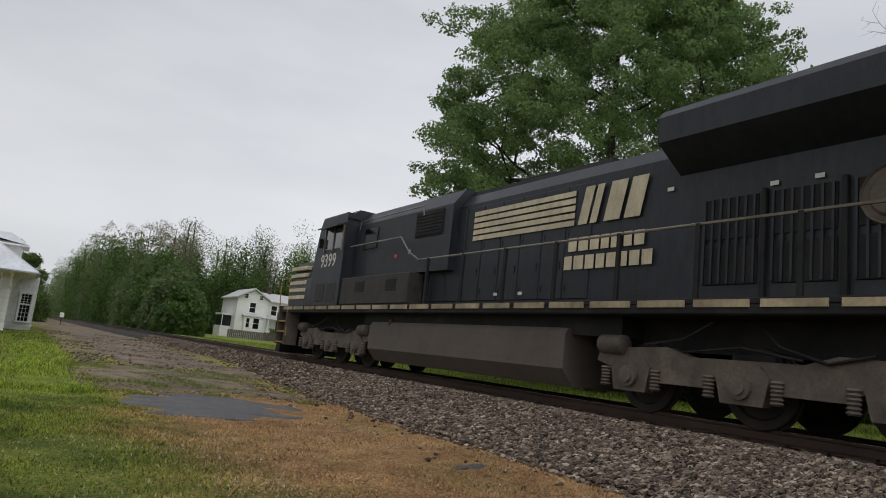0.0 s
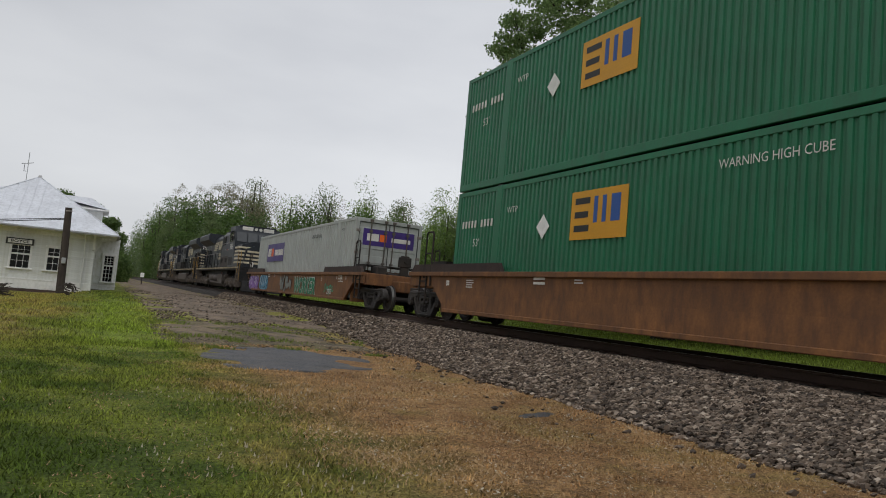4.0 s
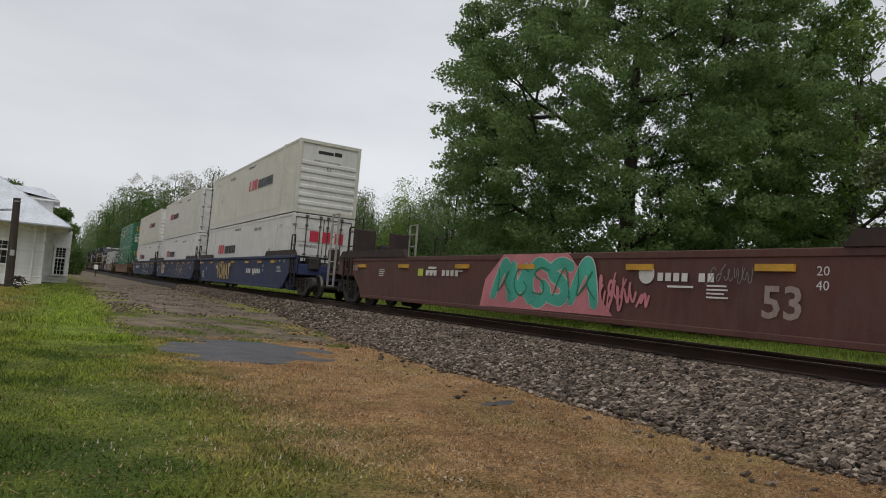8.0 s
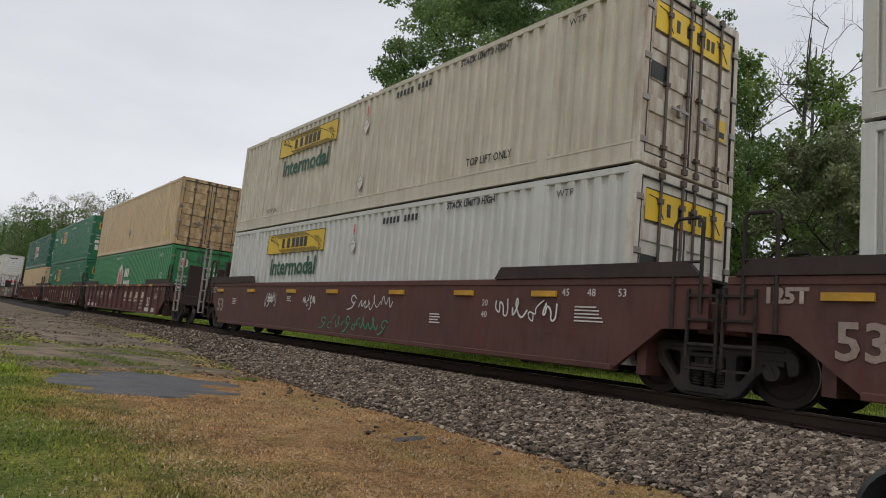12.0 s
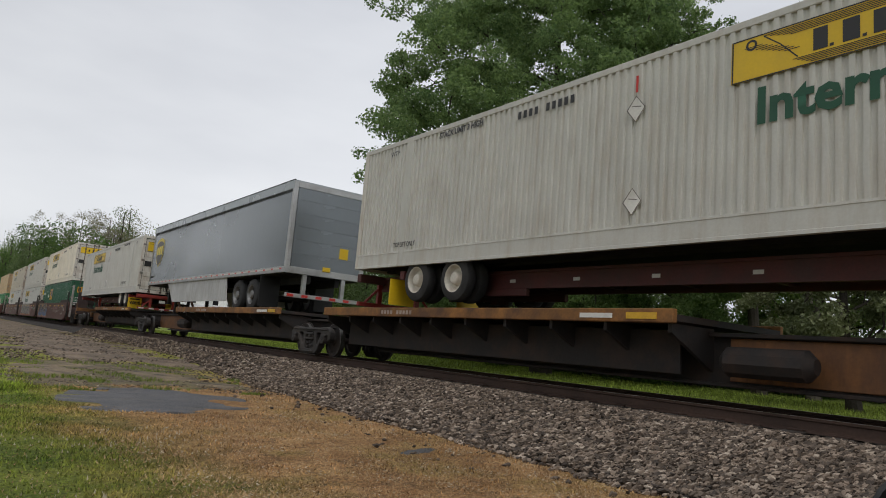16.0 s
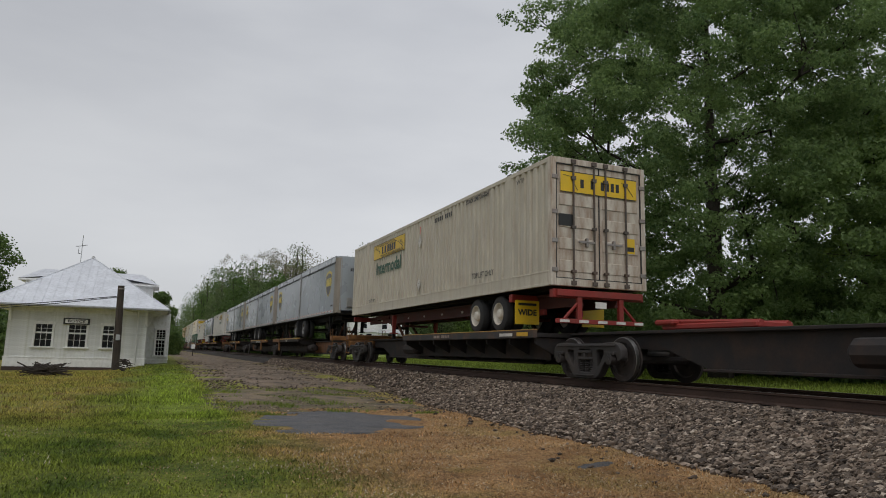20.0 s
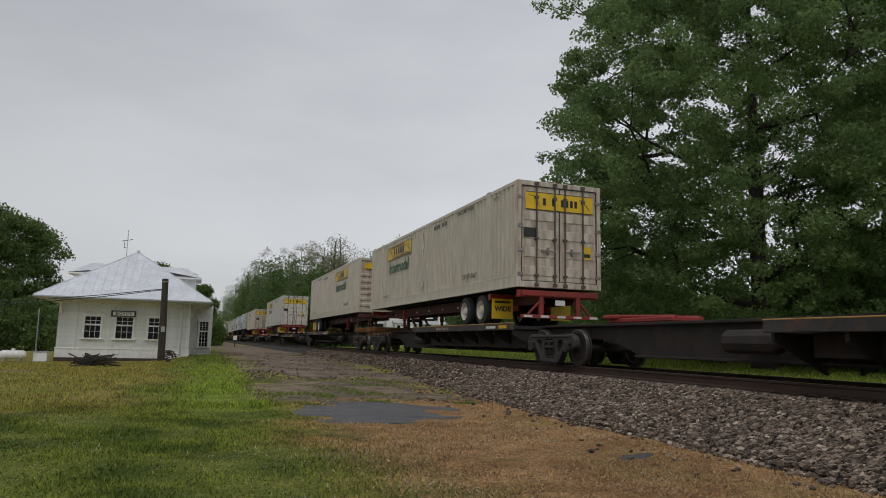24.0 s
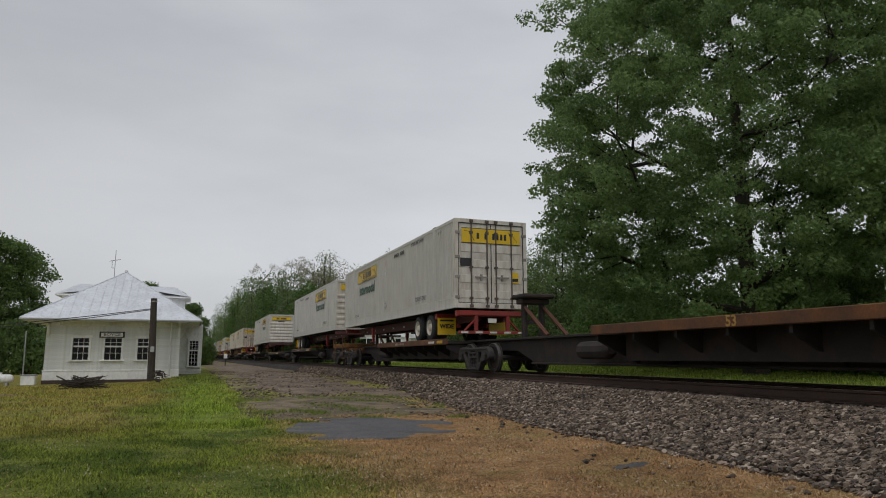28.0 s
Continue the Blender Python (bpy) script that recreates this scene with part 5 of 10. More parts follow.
# grass blades on the lawn
def grass(name, n, x0, x1, y0, y1, hmin, hmax, seed, material, keep, label, lean=0.5, width=0.006):
    rng = np.random.default_rng(seed)
    vs, fs, made = [], [], 0
    while made < n:
        x, y = rng.uniform(x0, x1), y0 + (y1 - y0) * rng.random() ** 1.5
        c = noise.noise(Vector((x * 0.8, y * 0.8, 1.0)))
        if rng.random() > keep(x, y, c):
            made += 0.12
            continue
        h = rng.uniform(hmin, hmax) * (1 + 0.6 * c)
        a = rng.random() * 6.283
        z = ground_z(x, y) - 0.005
        dx, dy = math.cos(a), math.sin(a)
        q = rng.uniform(0.1, lean) * h
        w = width * (1 + 0.06 * y)
        b = rng.random() * 6.283
        vs += [(x - dy * w, y + dx * w, z), (x + dy * w, y - dx * w, z), (x + math.cos(b) * q, y + math.sin(b) * q, z + h)]
        o = len(vs)
        fs.append((o - 3, o - 2, o - 1))
        made += 1
    me = bpy.data.meshes.new(name)
    me.from_pydata(vs, [], fs)
    me.materials.append(M[material])
    return tagged(new(name, me), label, "grass", kind="stuff")


def on_patch(x, y):
    return ((x - 3.02) / 1.5) ** 2 + ((y - 11.4) / 1.7) ** 2 < 1.0


def dryness(x, y, c):
    return ease(x + 1.6 * c, 0.9, 3.2)


def lawn_here(x, y, c):
    return 0 if on_patch(x, y) else (1.0 - 0.9 * dryness(x, y, c)) * (0.45 + 0.55 * ease(c, -0.35, 0.1))


def joint_here(x, y, c):
    return ease(noise.noise(Vector((x * 1.3, y * 0.7, 3.0))), 0.12, 0.3)


grass("grass_blades", 185000, -8.5, 6.0, 1.2, 13.5, 0.014, 0.045, 21, "turf", lawn_here, "short green mown grass", 1.1, 0.0065)
grass("grass_blades", 60000, -13, 1.5, 12.5, 40, 0.03, 0.085, 22, "turf", lambda x, y, c: 0.3 + 0.65 * ease(c, -0.3, 0.15), "short green mown grass", 0.9, 0.007)
grass("grass_tufts", 5000, 1.0, 6.0, 12.6, 21, 0.03, 0.09, 28, "grass", joint_here, "grass tufts in the joints of the old paving", 0.8, 0.007)
grass("straw_blades", 85000, -3.0, 7.0, 1.2, 14, 0.008, 0.03, 23, "dry_grass", lambda x, y, c: 0 if on_patch(x, y) or x > ballast_toe(y) + 0.1 else 0.12 * ease(-c, -0.1, 0.3) + 0.9 * dryness(x, y, c), "dry straw-coloured cut grass", 2.6, 0.006)
grass("chips", 22000, 0.5, 7.2, 2.0, 14, 0.004, 0.012, 25, "chip", lambda x, y, c: 0 if on_patch(x, y) else dryness(x, y, c), "pale dry leaf bits among the straw", 4.0, 0.013)
grass("flowers", 900, -7.0, 2.5, 3.0, 13, 0.03, 0.05, 26, "chip", lambda x, y, c: ease(noise.noise(Vector((x * 0.6, y * 0.6, 9.0))), 0.15, 0.4), "tiny white flowers in the grass", 0.3, 0.008)
grass("grass_blades", 60000, 11.8, 25, 2, 60, 0.05, 0.14, 24, "turf", lambda x, y, c: 1.0, "green grass on the far side of the track")


# ---- the train: all its things run along the track; u is the place behind the train's origin ----
TRAIN = []


def run(t):
    """How far the train has gone at t seconds: about 22 to 23 metres a second."""
    return 22.105 * t + 0.01792 * t * t


def ride(ob, u, z=0.0, turned=False, tilt=0.0):
    TRAIN.append((ob, u, z, turned, tilt))
    ob.matrix_basis = pose(TRACK_X, -u, z, tilt, 0, 180 if turned else 0)
    return ob


def beam(mb, x0, x1, p, q, w):
    """A flat bar between two points (y, z) of a side view, from x0 to x1, w wide."""
    d = Vector((q[0] - p[0], q[1] - p[1])).normalized()
    n = Vector((-d.y, d.x)) * w / 2
    return mb.prism([(p[0] + n.x, p[1] + n.y), (q[0] + n.x, q[1] + n.y), (q[0] - n.x, q[1] - n.y), (p[0] - n.x, p[1] - n.y)], "x", x0, x1)


SHARED = {}


def shared(key, make, material):
    """A mesh that is made once and used by all the things of a kind."""
    if key not in SHARED:
        SHARED[key] = make().mesh(key[0] if isinstance(key, tuple) else key, material)
    return SHARED[key]


def put(name, key, make, material, parent, m=None, label=""):
    o = part(name, shared((name, key), make, material), None, parent, label)
    if m is not None:
        o.matrix_basis = m
    return o


def wheel_mesh(r):
    return MB().wheel(-0.07, 0.07, 0, 0, [(0.0, 0.09), (0.0, 0.12), (0.3, 0.14), (0.42, r * 0.72), (0.12, r * 0.78), (0.1, r - 0.012), (0.16, r), (0.78, r - 0.006), (0.8, r + 0.026), (1.0, r + 0.026), (1.0, r * 0.8), (0.72, r * 0.74), (0.7, 0.12), (0.8, 0.1)], 28)


def tread_mesh(r):
    return MB().wheel(-0.055, 0.03, 0, 0, [(0.0, r - 0.008), (0.05, r + 0.003), (0.95, r + 0.001), (1.0, r - 0.02)], 28, False)


def mirrored(half):
    """A ring of (y, z), symmetric about y = 0, from its half with y > 0, top first."""
    return half + [(-a, b) for a, b in half[::-1]]


def freight_truck(parent, y):
    """A two-axle cast truck under a freight car."""
    outline = mirrored([(0.5, 0.70), (0.82, 0.725), (1.02, 0.70), (1.13, 0.60), (1.14, 0.44), (1.05, 0.40), (1.01, 0.55), (0.77, 0.55), (0.71, 0.42), (0.60, 0.33), (0.44, 0.11), (0.30, 0.05)])
    window = [(0.37, 0.60), (0.60, 0.62), (0.68, 0.55), (0.45, 0.24), (0.37, 0.26)]
    holes = [window, [(-a, b) for a, b in window[::-1]], [(-0.27, 0.63), (0.27, 0.63), (0.27, 0.13), (-0.27, 0.13)]]
    if "side_frame" not in SHARED:
        SHARED["side_frame"] = cast_mesh("side_frame", outline, holes, 0.17, 0.022, M["cast_frame"])
    t = put("truck", "bolster", lambda: MB().box(-1.06, 1.06, -0.22, 0.22, 0.38, 0.60, 0.04).box(-0.3, 0.3, -0.3, 0.3, 0.56, 0.80, 0.03), M["truck"], parent, pose(0, y, RAIL_Z))
    for s in (-1, 1):
        m = pose(s * 1.0, 0, 0, 0, 0, 0 if s < 0 else 180)
        part("side_frame", SHARED["side_frame"], None, t).matrix_basis = m
        put("bolster_end", "f", lambda: MB().box(-0.10, 0.0, -0.23, 0.23, 0.53, 0.585, 0.012).box(-0.10, 0.0, -0.23, 0.23, 0.40, 0.455, 0.012).box(-0.10, 0.0, -0.03, 0.03, 0.455, 0.53), M["cast_frame"], t, m)
        put("frame_rib", "f", lambda: MB().box(-0.115, -0.08, -1.0, 1.0, 0.655, 0.70, 0.012).box(-0.115, -0.08, -0.30, 0.30, 0.07, 0.11, 0.012), M["cast_frame"], t, m)
        for yy in (-0.17, 0.0, 0.17):
            put("spring", "f", lambda: MB().tube([(0, 0, 0.13 + 0.018 * i) for i in range(15)], [0.08 if i % 2 else 0.058 for i in range(15)], 9), M["cast_frame"], t, pose(s * 1.0, yy, 0))
        for e in (-0.87, 0.87):
            put("bearing_cap", "f", lambda: MB().cyl((-0.1, 0, 0), (0.1, 0, 0), 0.105, 12).prism([(-0.06, -0.045), (0.06, -0.045), (0.0, 0.07)], "x", -0.122, 0.122).box(-0.08, 0.08, -0.14, 0.14, 0.075, 0.14, 0.01), M["cast_frame"], t, pose(s * 1.06, e, 0.42))
            put("wheel", 0.42, lambda: wheel_mesh(0.42), M["wheel"], t, pose(s * 0.775, e, 0.422, 0, 0, 180 if s > 0 else 0))
            put("wheel_tread", 0.42, lambda: tread_mesh(0.42), M["tread"], t, pose(s * 0.775, e, 0.422, 0, 0, 180 if s > 0 else 0))
        put("brake_beam", "f", lambda: MB().box(-0.06, 0.04, -0.36, -0.30, 0.2, 0.5, 0.02).box(-0.06, 0.04, 0.30, 0.36, 0.2, 0.5, 0.02), M["truck"], t, pose(s * 0.82, 0, 0))
    for e in (-0.87, 0.87):
        put("axle", "f", lambda: MB().cyl((-0.72, 0, 0), (0.72, 0, 0), 0.08, 8), M["wheel"], t, pose(0, e, 0.422))
    return t


def coupler(parent, y, s, z=0.88):
    o = put("coupler", "c", lambda: MB().box(-0.09, 0.09, -0.55, 0.25, -0.1, 0.1, 0.02).box(-0.16, 0.16, 0.18, 0.5, -0.15, 0.15, 0.05).box(-0.2, -0.1, 0.4, 0.62, -0.14, 0.14, 0.04), M["truck"], parent, pose(0, y, z, 0, 0, 0 if s > 0 else 180))
    return o


def bars(parent, name, x, items, material, label=""):
    """Plain bars on a side face in place of writing that cannot be read: rows of (y0, y1, z0, z1)."""
    mb = MB()
    s = -1 if x < 0 else 1
    for y0, y1, z0, z1 in items:
        mb.box(x, x + s * 0.004, y0, y1, z0, z1)
    return tagged(part(name, mb, material, parent, label), kind="stuff")


def small_print(y, z, w, rows, h=0.035, gap=0.03, seed=0):
    rng = random.Random(seed + int(abs(y) * 31 + z * 17))
    return [(y - w * rng.uniform(0.7, 1.0), y, z - k * (h + gap), z - k * (h + gap) + h) for k in range(rows)]


STROKES = [
    [(0.05, 0.3), (0.3, 0.9), (0.4, 0.2), (0.62, 0.85), (0.7, 0.1), (0.95, 0.6)],
    [(0.9, 0.75), (0.6, 1.0), (0.35, 0.6), (0.7, 0.35), (0.9, 0.6), (0.55, 0.1), (0.1, -0.05)],
    [(0.0, 0.6), (0.25, 0.1), (0.5, 0.75), (0.4, 0.95), (0.3, 0.7), (0.75, 0.15), (1.0, 0.55)],
    [(0.95, 1.0), (0.55, 0.7), (0.75, 0.4), (0.3, 0.55), (0.15, 0.2), (0.5, 0.0), (0.6, 0.3)],
    [(0.1, 0.9), (0.0, 0.45), (0.35, 0.3), (0.3, 0.8), (0.6, 0.6), (0.55, 0.05), (0.95, 0.2), (0.9, 0.9)],
]


def stroke(mb, x, pts, r0, lift, taper=0.0):
    """A ribbon of paint along points (y, z), blunt or tapered at its ends and rising slightly over itself."""
    sx, n = (-1 if x < 0 else 1), len(pts)
    vs = []
    for i, (a, b) in enumerate(pts):
        r = r0 * (1 - taper + taper * math.sin(math.pi * (0.08 + 0.84 * i / max(1, n - 1))) ** 0.8)
        (c, d), (e, f) = pts[max(i - 1, 0)], pts[min(i + 1, n - 1)]
        L = math.hypot(e - c, f - d) or 1e-6
        ny, nz, q = -(f - d) / L * r, (e - c) / L * r, x + sx * (lift + 0.0001 * i)
        if i == 0:
            vs.append((q, a - nz * 0.8, b + ny * 0.8))
        vs += [(q, a + ny, b + nz), (q, a - ny, b - nz)]
        if i == n - 1:
            vs.append((q, a + nz * 0.8, b - ny * 0.8))
    fs = [(0, 1, 2)] + [(2 * i + 1, 2 * i + 3, 2 * i + 4, 2 * i + 2) for i in range(n - 1)] + [(2 * n - 1, 2 * n + 1, 2 * n)]
    mb.add(vs, fs)


def glyph(rng, y, z0, w, h, d):
    """One sprayed sign: a smoothed stroke in a cell; d is the reading direction along y."""
    p = rng.choice(STROKES)
    sl = rng.uniform(-0.1, 0.2)
    k = [(y + d * w * (u + sl * v + rng.uniform(-0.1, 0.1)), z0 + h * (v + rng.uniform(-0.09, 0.09))) for u, v in p]
    return flowing([(a, min(z0 + 1.04 * h, max(z0 - 0.04 * h, b))) for a, b in k])


def flowing(k, turns=3):
    """Corner cutting, a few times over: a hand's smooth sweep through the points k."""
    for _ in range(turns):
        out = [k[0]]
        for (a, b), (c, e) in zip(k, k[1:]):
            out += [((3 * a + c) / 4, (3 * b + e) / 4), ((a + 3 * c) / 4, (b + 3 * e) / 4)]
        k = out + [k[-1]]
    return k


def scribble(parent, name, x, y0, y1, z0, z1, material, seed, r=0.02, loops=6, label=""):
    """A sprayed tag: thin wandering signs side by side on a side face."""
    rng = random.Random(seed)
    mb = MB()
    d = -1 if x < 0 else 1
    ya, w = (max(y0, y1), abs(y1 - y0) / loops)
    ya = ya if d < 0 else min(y0, y1)
    for k in range(loops):
        hh = (z1 - z0) * rng.uniform(0.7, 1.0)
        stroke(mb, x, glyph(rng, ya + d * w * k, z0 + rng.uniform(0, z1 - z0 - hh), w * 1.02, hh, d), r * rng.uniform(0.55, 0.9), 0.002 + 0.0012 * (k % 3))
    return tagged(part(name, mb, material, parent, label), kind="stuff")


def plaque(parent, name, x, poly, material, lift=0.004, label=""):
    """A flat painted shape on a side face; poly rows of (y, z)."""
    s = -1 if x < 0 else 1
    return part(name, MB().prism(poly, "x", x, x + s * lift), material, parent, label)


def rect(y0, y1, z0, z1, slant=0.0):
    return [(y0, z0), (y1, z0), (y1 + slant, z1), (y0 + slant, z1)]


# ---- containers ----
CL, CW, CH = 16.15, 1.30, 2.92


def ribbed(y0, y1, z0, z1, depth=0.056, pitch=0.275):
    """A side sheet with trapezoidal ribs; the outer face lies at x = 0, inward is +x."""
    mb, prof, y = MB(), [], y0
    while y < y1 - 0.05:
        prof += [(y + pitch * a, depth * d) for a, d in ((0.0, 0.0), (0.40, 0.0), (0.47, 0.12), (0.55, 0.9), (0.6, 1.0), (0.86, 1.0), (0.92, 0.88))]
        y += pitch
    prof.append((y1, 0.0))
    n = len(prof)
    for zz in (z0, z1):
        mb.v += [(d, yy, zz) for yy, d in prof]
    mb.f = [(i, i + 1, n + i + 1, n + i) for i in range(n - 1)]
    return mb


def end_frame(mb, y, s):
    mb.box(-CW, -CW + 0.14, y, y - s * 0.16, 0, CH, 0.012).box(CW - 0.14, CW, y, y - s * 0.16, 0, CH, 0.012)
    return mb.box(-CW + 0.14, CW - 0.14, y, y - s * 0.12, 0, 0.17, 0.01).box(-CW + 0.14, CW - 0.14, y, y - s * 0.12, CH - 0.14, CH, 0.01)


def container(paint, label, door_paint=None, fine=False, deep=False, group="containers on the train"):
    """A 53-foot container: nose at +y, doors at -y."""
    c = thing("freight_container", label, "container", group)
    dp = door_paint or paint
    h = CL / 2
    for s in (-1, 1):
        put("side_panel", (paint, fine), lambda: ribbed(-h + 0.12, h - 0.12, 0.16, CH - 0.1, 0.034 if fine else 0.05, 0.146 if fine else 0.275), M[paint], c, pose(s * (CW - 0.008), 0, 0, 0, 0, 0 if s < 0 else 180))
        if deep:
            for y0, y1 in ((-h + 0.1, -6.22), (-5.98, 5.98), (6.22, h - 0.1)):
                put("bottom_rail", (paint, y0), lambda: MB().prism([(-0.06, 0.0), (0.03, 0.0), (0.042, 0.05), (0.042, 0.30), (0.03, 0.335), (-0.054, 0.335), (-0.056, 0.30), (-0.048, 0.296), (-0.048, 0.055), (-0.058, 0.05)], "y", y0, y1), M[paint], c, pose(s * (CW - 0.05), 0, 0) if s < 0 else pose(s * (CW - 0.05), y0 + y1, 0, 0, 0, 180))
        else:
            put("bottom_rail", paint, lambda: MB().box(-0.05, 0.05, -h + 0.1, h - 0.1, 0.0, 0.165, 0.01), M[paint], c, pose(s * (CW - 0.05), 0, 0))
        put("top_rail", paint, lambda: MB().box(-0.04, 0.04, -h + 0.1, h - 0.1, -0.11, 0.0, 0.01), M[paint], c, pose(s * (CW - 0.04), 0, CH - 0.006))
        for y in (-6.1, 6.1):
            put("lift_post", paint, lambda: MB().box(-0.045, 0.045, -0.12, 0.12, 0.0, CH - 0.004, 0.008), M[paint], c, pose(s * (CW - 0.042), y, 0))
            put("lift_casting", "c", lambda: MB().box(-0.052, 0.052, -0.1, 0.1, 0, 0.12, 0.01), M["sign_black"], c, pose(s * (CW - 0.05), y, CH - 0.1))
    put("roof", paint, lambda: MB().box(-CW + 0.07, CW - 0.07, -h + 0.1, h - 0.1, CH - 0.05, CH - 0.012), M[paint], c)
    put("underframe", "u", lambda: MB().box(-CW + 0.1, CW - 0.1, -h + 0.1, h - 0.1, 0.06, 0.15).box(-0.5, -0.4, -h + 0.2, h - 0.2, 0.0, 0.1).box(0.4, 0.5, -h + 0.2, h - 0.2, 0.0, 0.1), M["ns_dark"], c)
    nose = put("nose_frame", paint, lambda: end_frame(MB(), h, 1), M[paint], c)

    def nose_panel():
        mb, rows = MB(), []
        z = 0.17
        rows = [(0.0, z)]
        while z < CH - 1.05:
            rows += [(0.0, z + 0.12), (0.045, z + 0.17), (0.045, z + 0.27), (0.0, z + 0.32)]
            z += 0.32
        rows.append((0.0, CH - 0.14))
        n = len(rows)
        for x in (-CW + 0.14, CW - 0.14):
            mb.v += [(x, h - 0.06 + d, zz) for d, zz in rows]
        mb.f = [(i, i + 1, n + i + 1, n + i) for i in range(n - 1)]
        return mb

    put("nose_panel", paint, nose_panel, M[dp], nose)
    rear = put("door_frame", dp, lambda: end_frame(MB(), -h, -1), M[dp], c)
    for s in (-1, 1):
        def door_():
            mb = MB()
            mb.box(0.012, CW - 0.145, -h + 0.03, -h + 0.08, 0.175, CH - 0.145, 0.006)
            return mb
        d = put("door", dp, door_, M[dp], c, Matrix.Diagonal((s, 1, 1, 1)))
        for k in range(5):
            put("door_rib", dp, lambda: MB().box(0.08, CW - 0.22, -h + 0.012, -h + 0.035, 0, 0.26, 0.014), M[dp], d, pose(0, 0, 0.32 + 0.5 * k))
        put("gasket", "g", lambda: MB().box(0.0, 0.013, -h + 0.02, -h + 0.06, 0.17, CH - 0.14).box(CW - 0.15, CW - 0.132, -h - 0.004, -h + 0.06, 0.17, CH - 0.14).box(0.0, CW - 0.15, -h + 0.0, -h + 0.06, 0.168, 0.186).box(0.0, CW - 0.15, -h + 0.0, -h + 0.06, CH - 0.156, CH - 0.138), M["sign_black"], d)
        for x in (0.16, 0.72):
            put("lock_rod", "r", lambda: MB().cyl((0, -h - 0.02, 0.06), (0, -h - 0.02, CH - 0.05), 0.024, 7).box(-0.055, 0.055, -h - 0.045, -h + 0.03, 0.3, 0.36).box(-0.055, 0.055, -h - 0.045, -h + 0.03, CH - 0.5, CH - 0.42).box(-0.055, 0.055, -h - 0.045, -h + 0.03, 1.3, 1.36).box(-0.06, 0.06, -h - 0.045, -h + 0.0, 0.03, 0.12).box(-0.06, 0.06, -h - 0.045, -h + 0.0, CH - 0.12, CH - 0.03), M["rod_grey"], d, pose(x, 0, 0))
        put("door_handle", "h", lambda: MB().box(0.16, 0.6, -h - 0.05, -h - 0.025, 0.98, 1.03, 0.006).box(0.34, 0.4, -h - 0.05, -h + 0.02, 0.9, 1.1, 0.005), M["steel"], d)
        put("hinge", "h", lambda: [mb := MB(), [mb.box(CW - 0.18, CW - 0.02, -h - 0.02, -h + 0.03, z, z + 0.1, 0.01) for z in (0.3, 0.95, 1.6, 2.4)]][0], M["steel"], d)
    return c


def both(fn):
    """Marks on both sides of a container, each read from its own side; the nose stays where it is."""
    for s in (-1, 1):
        fn(s)


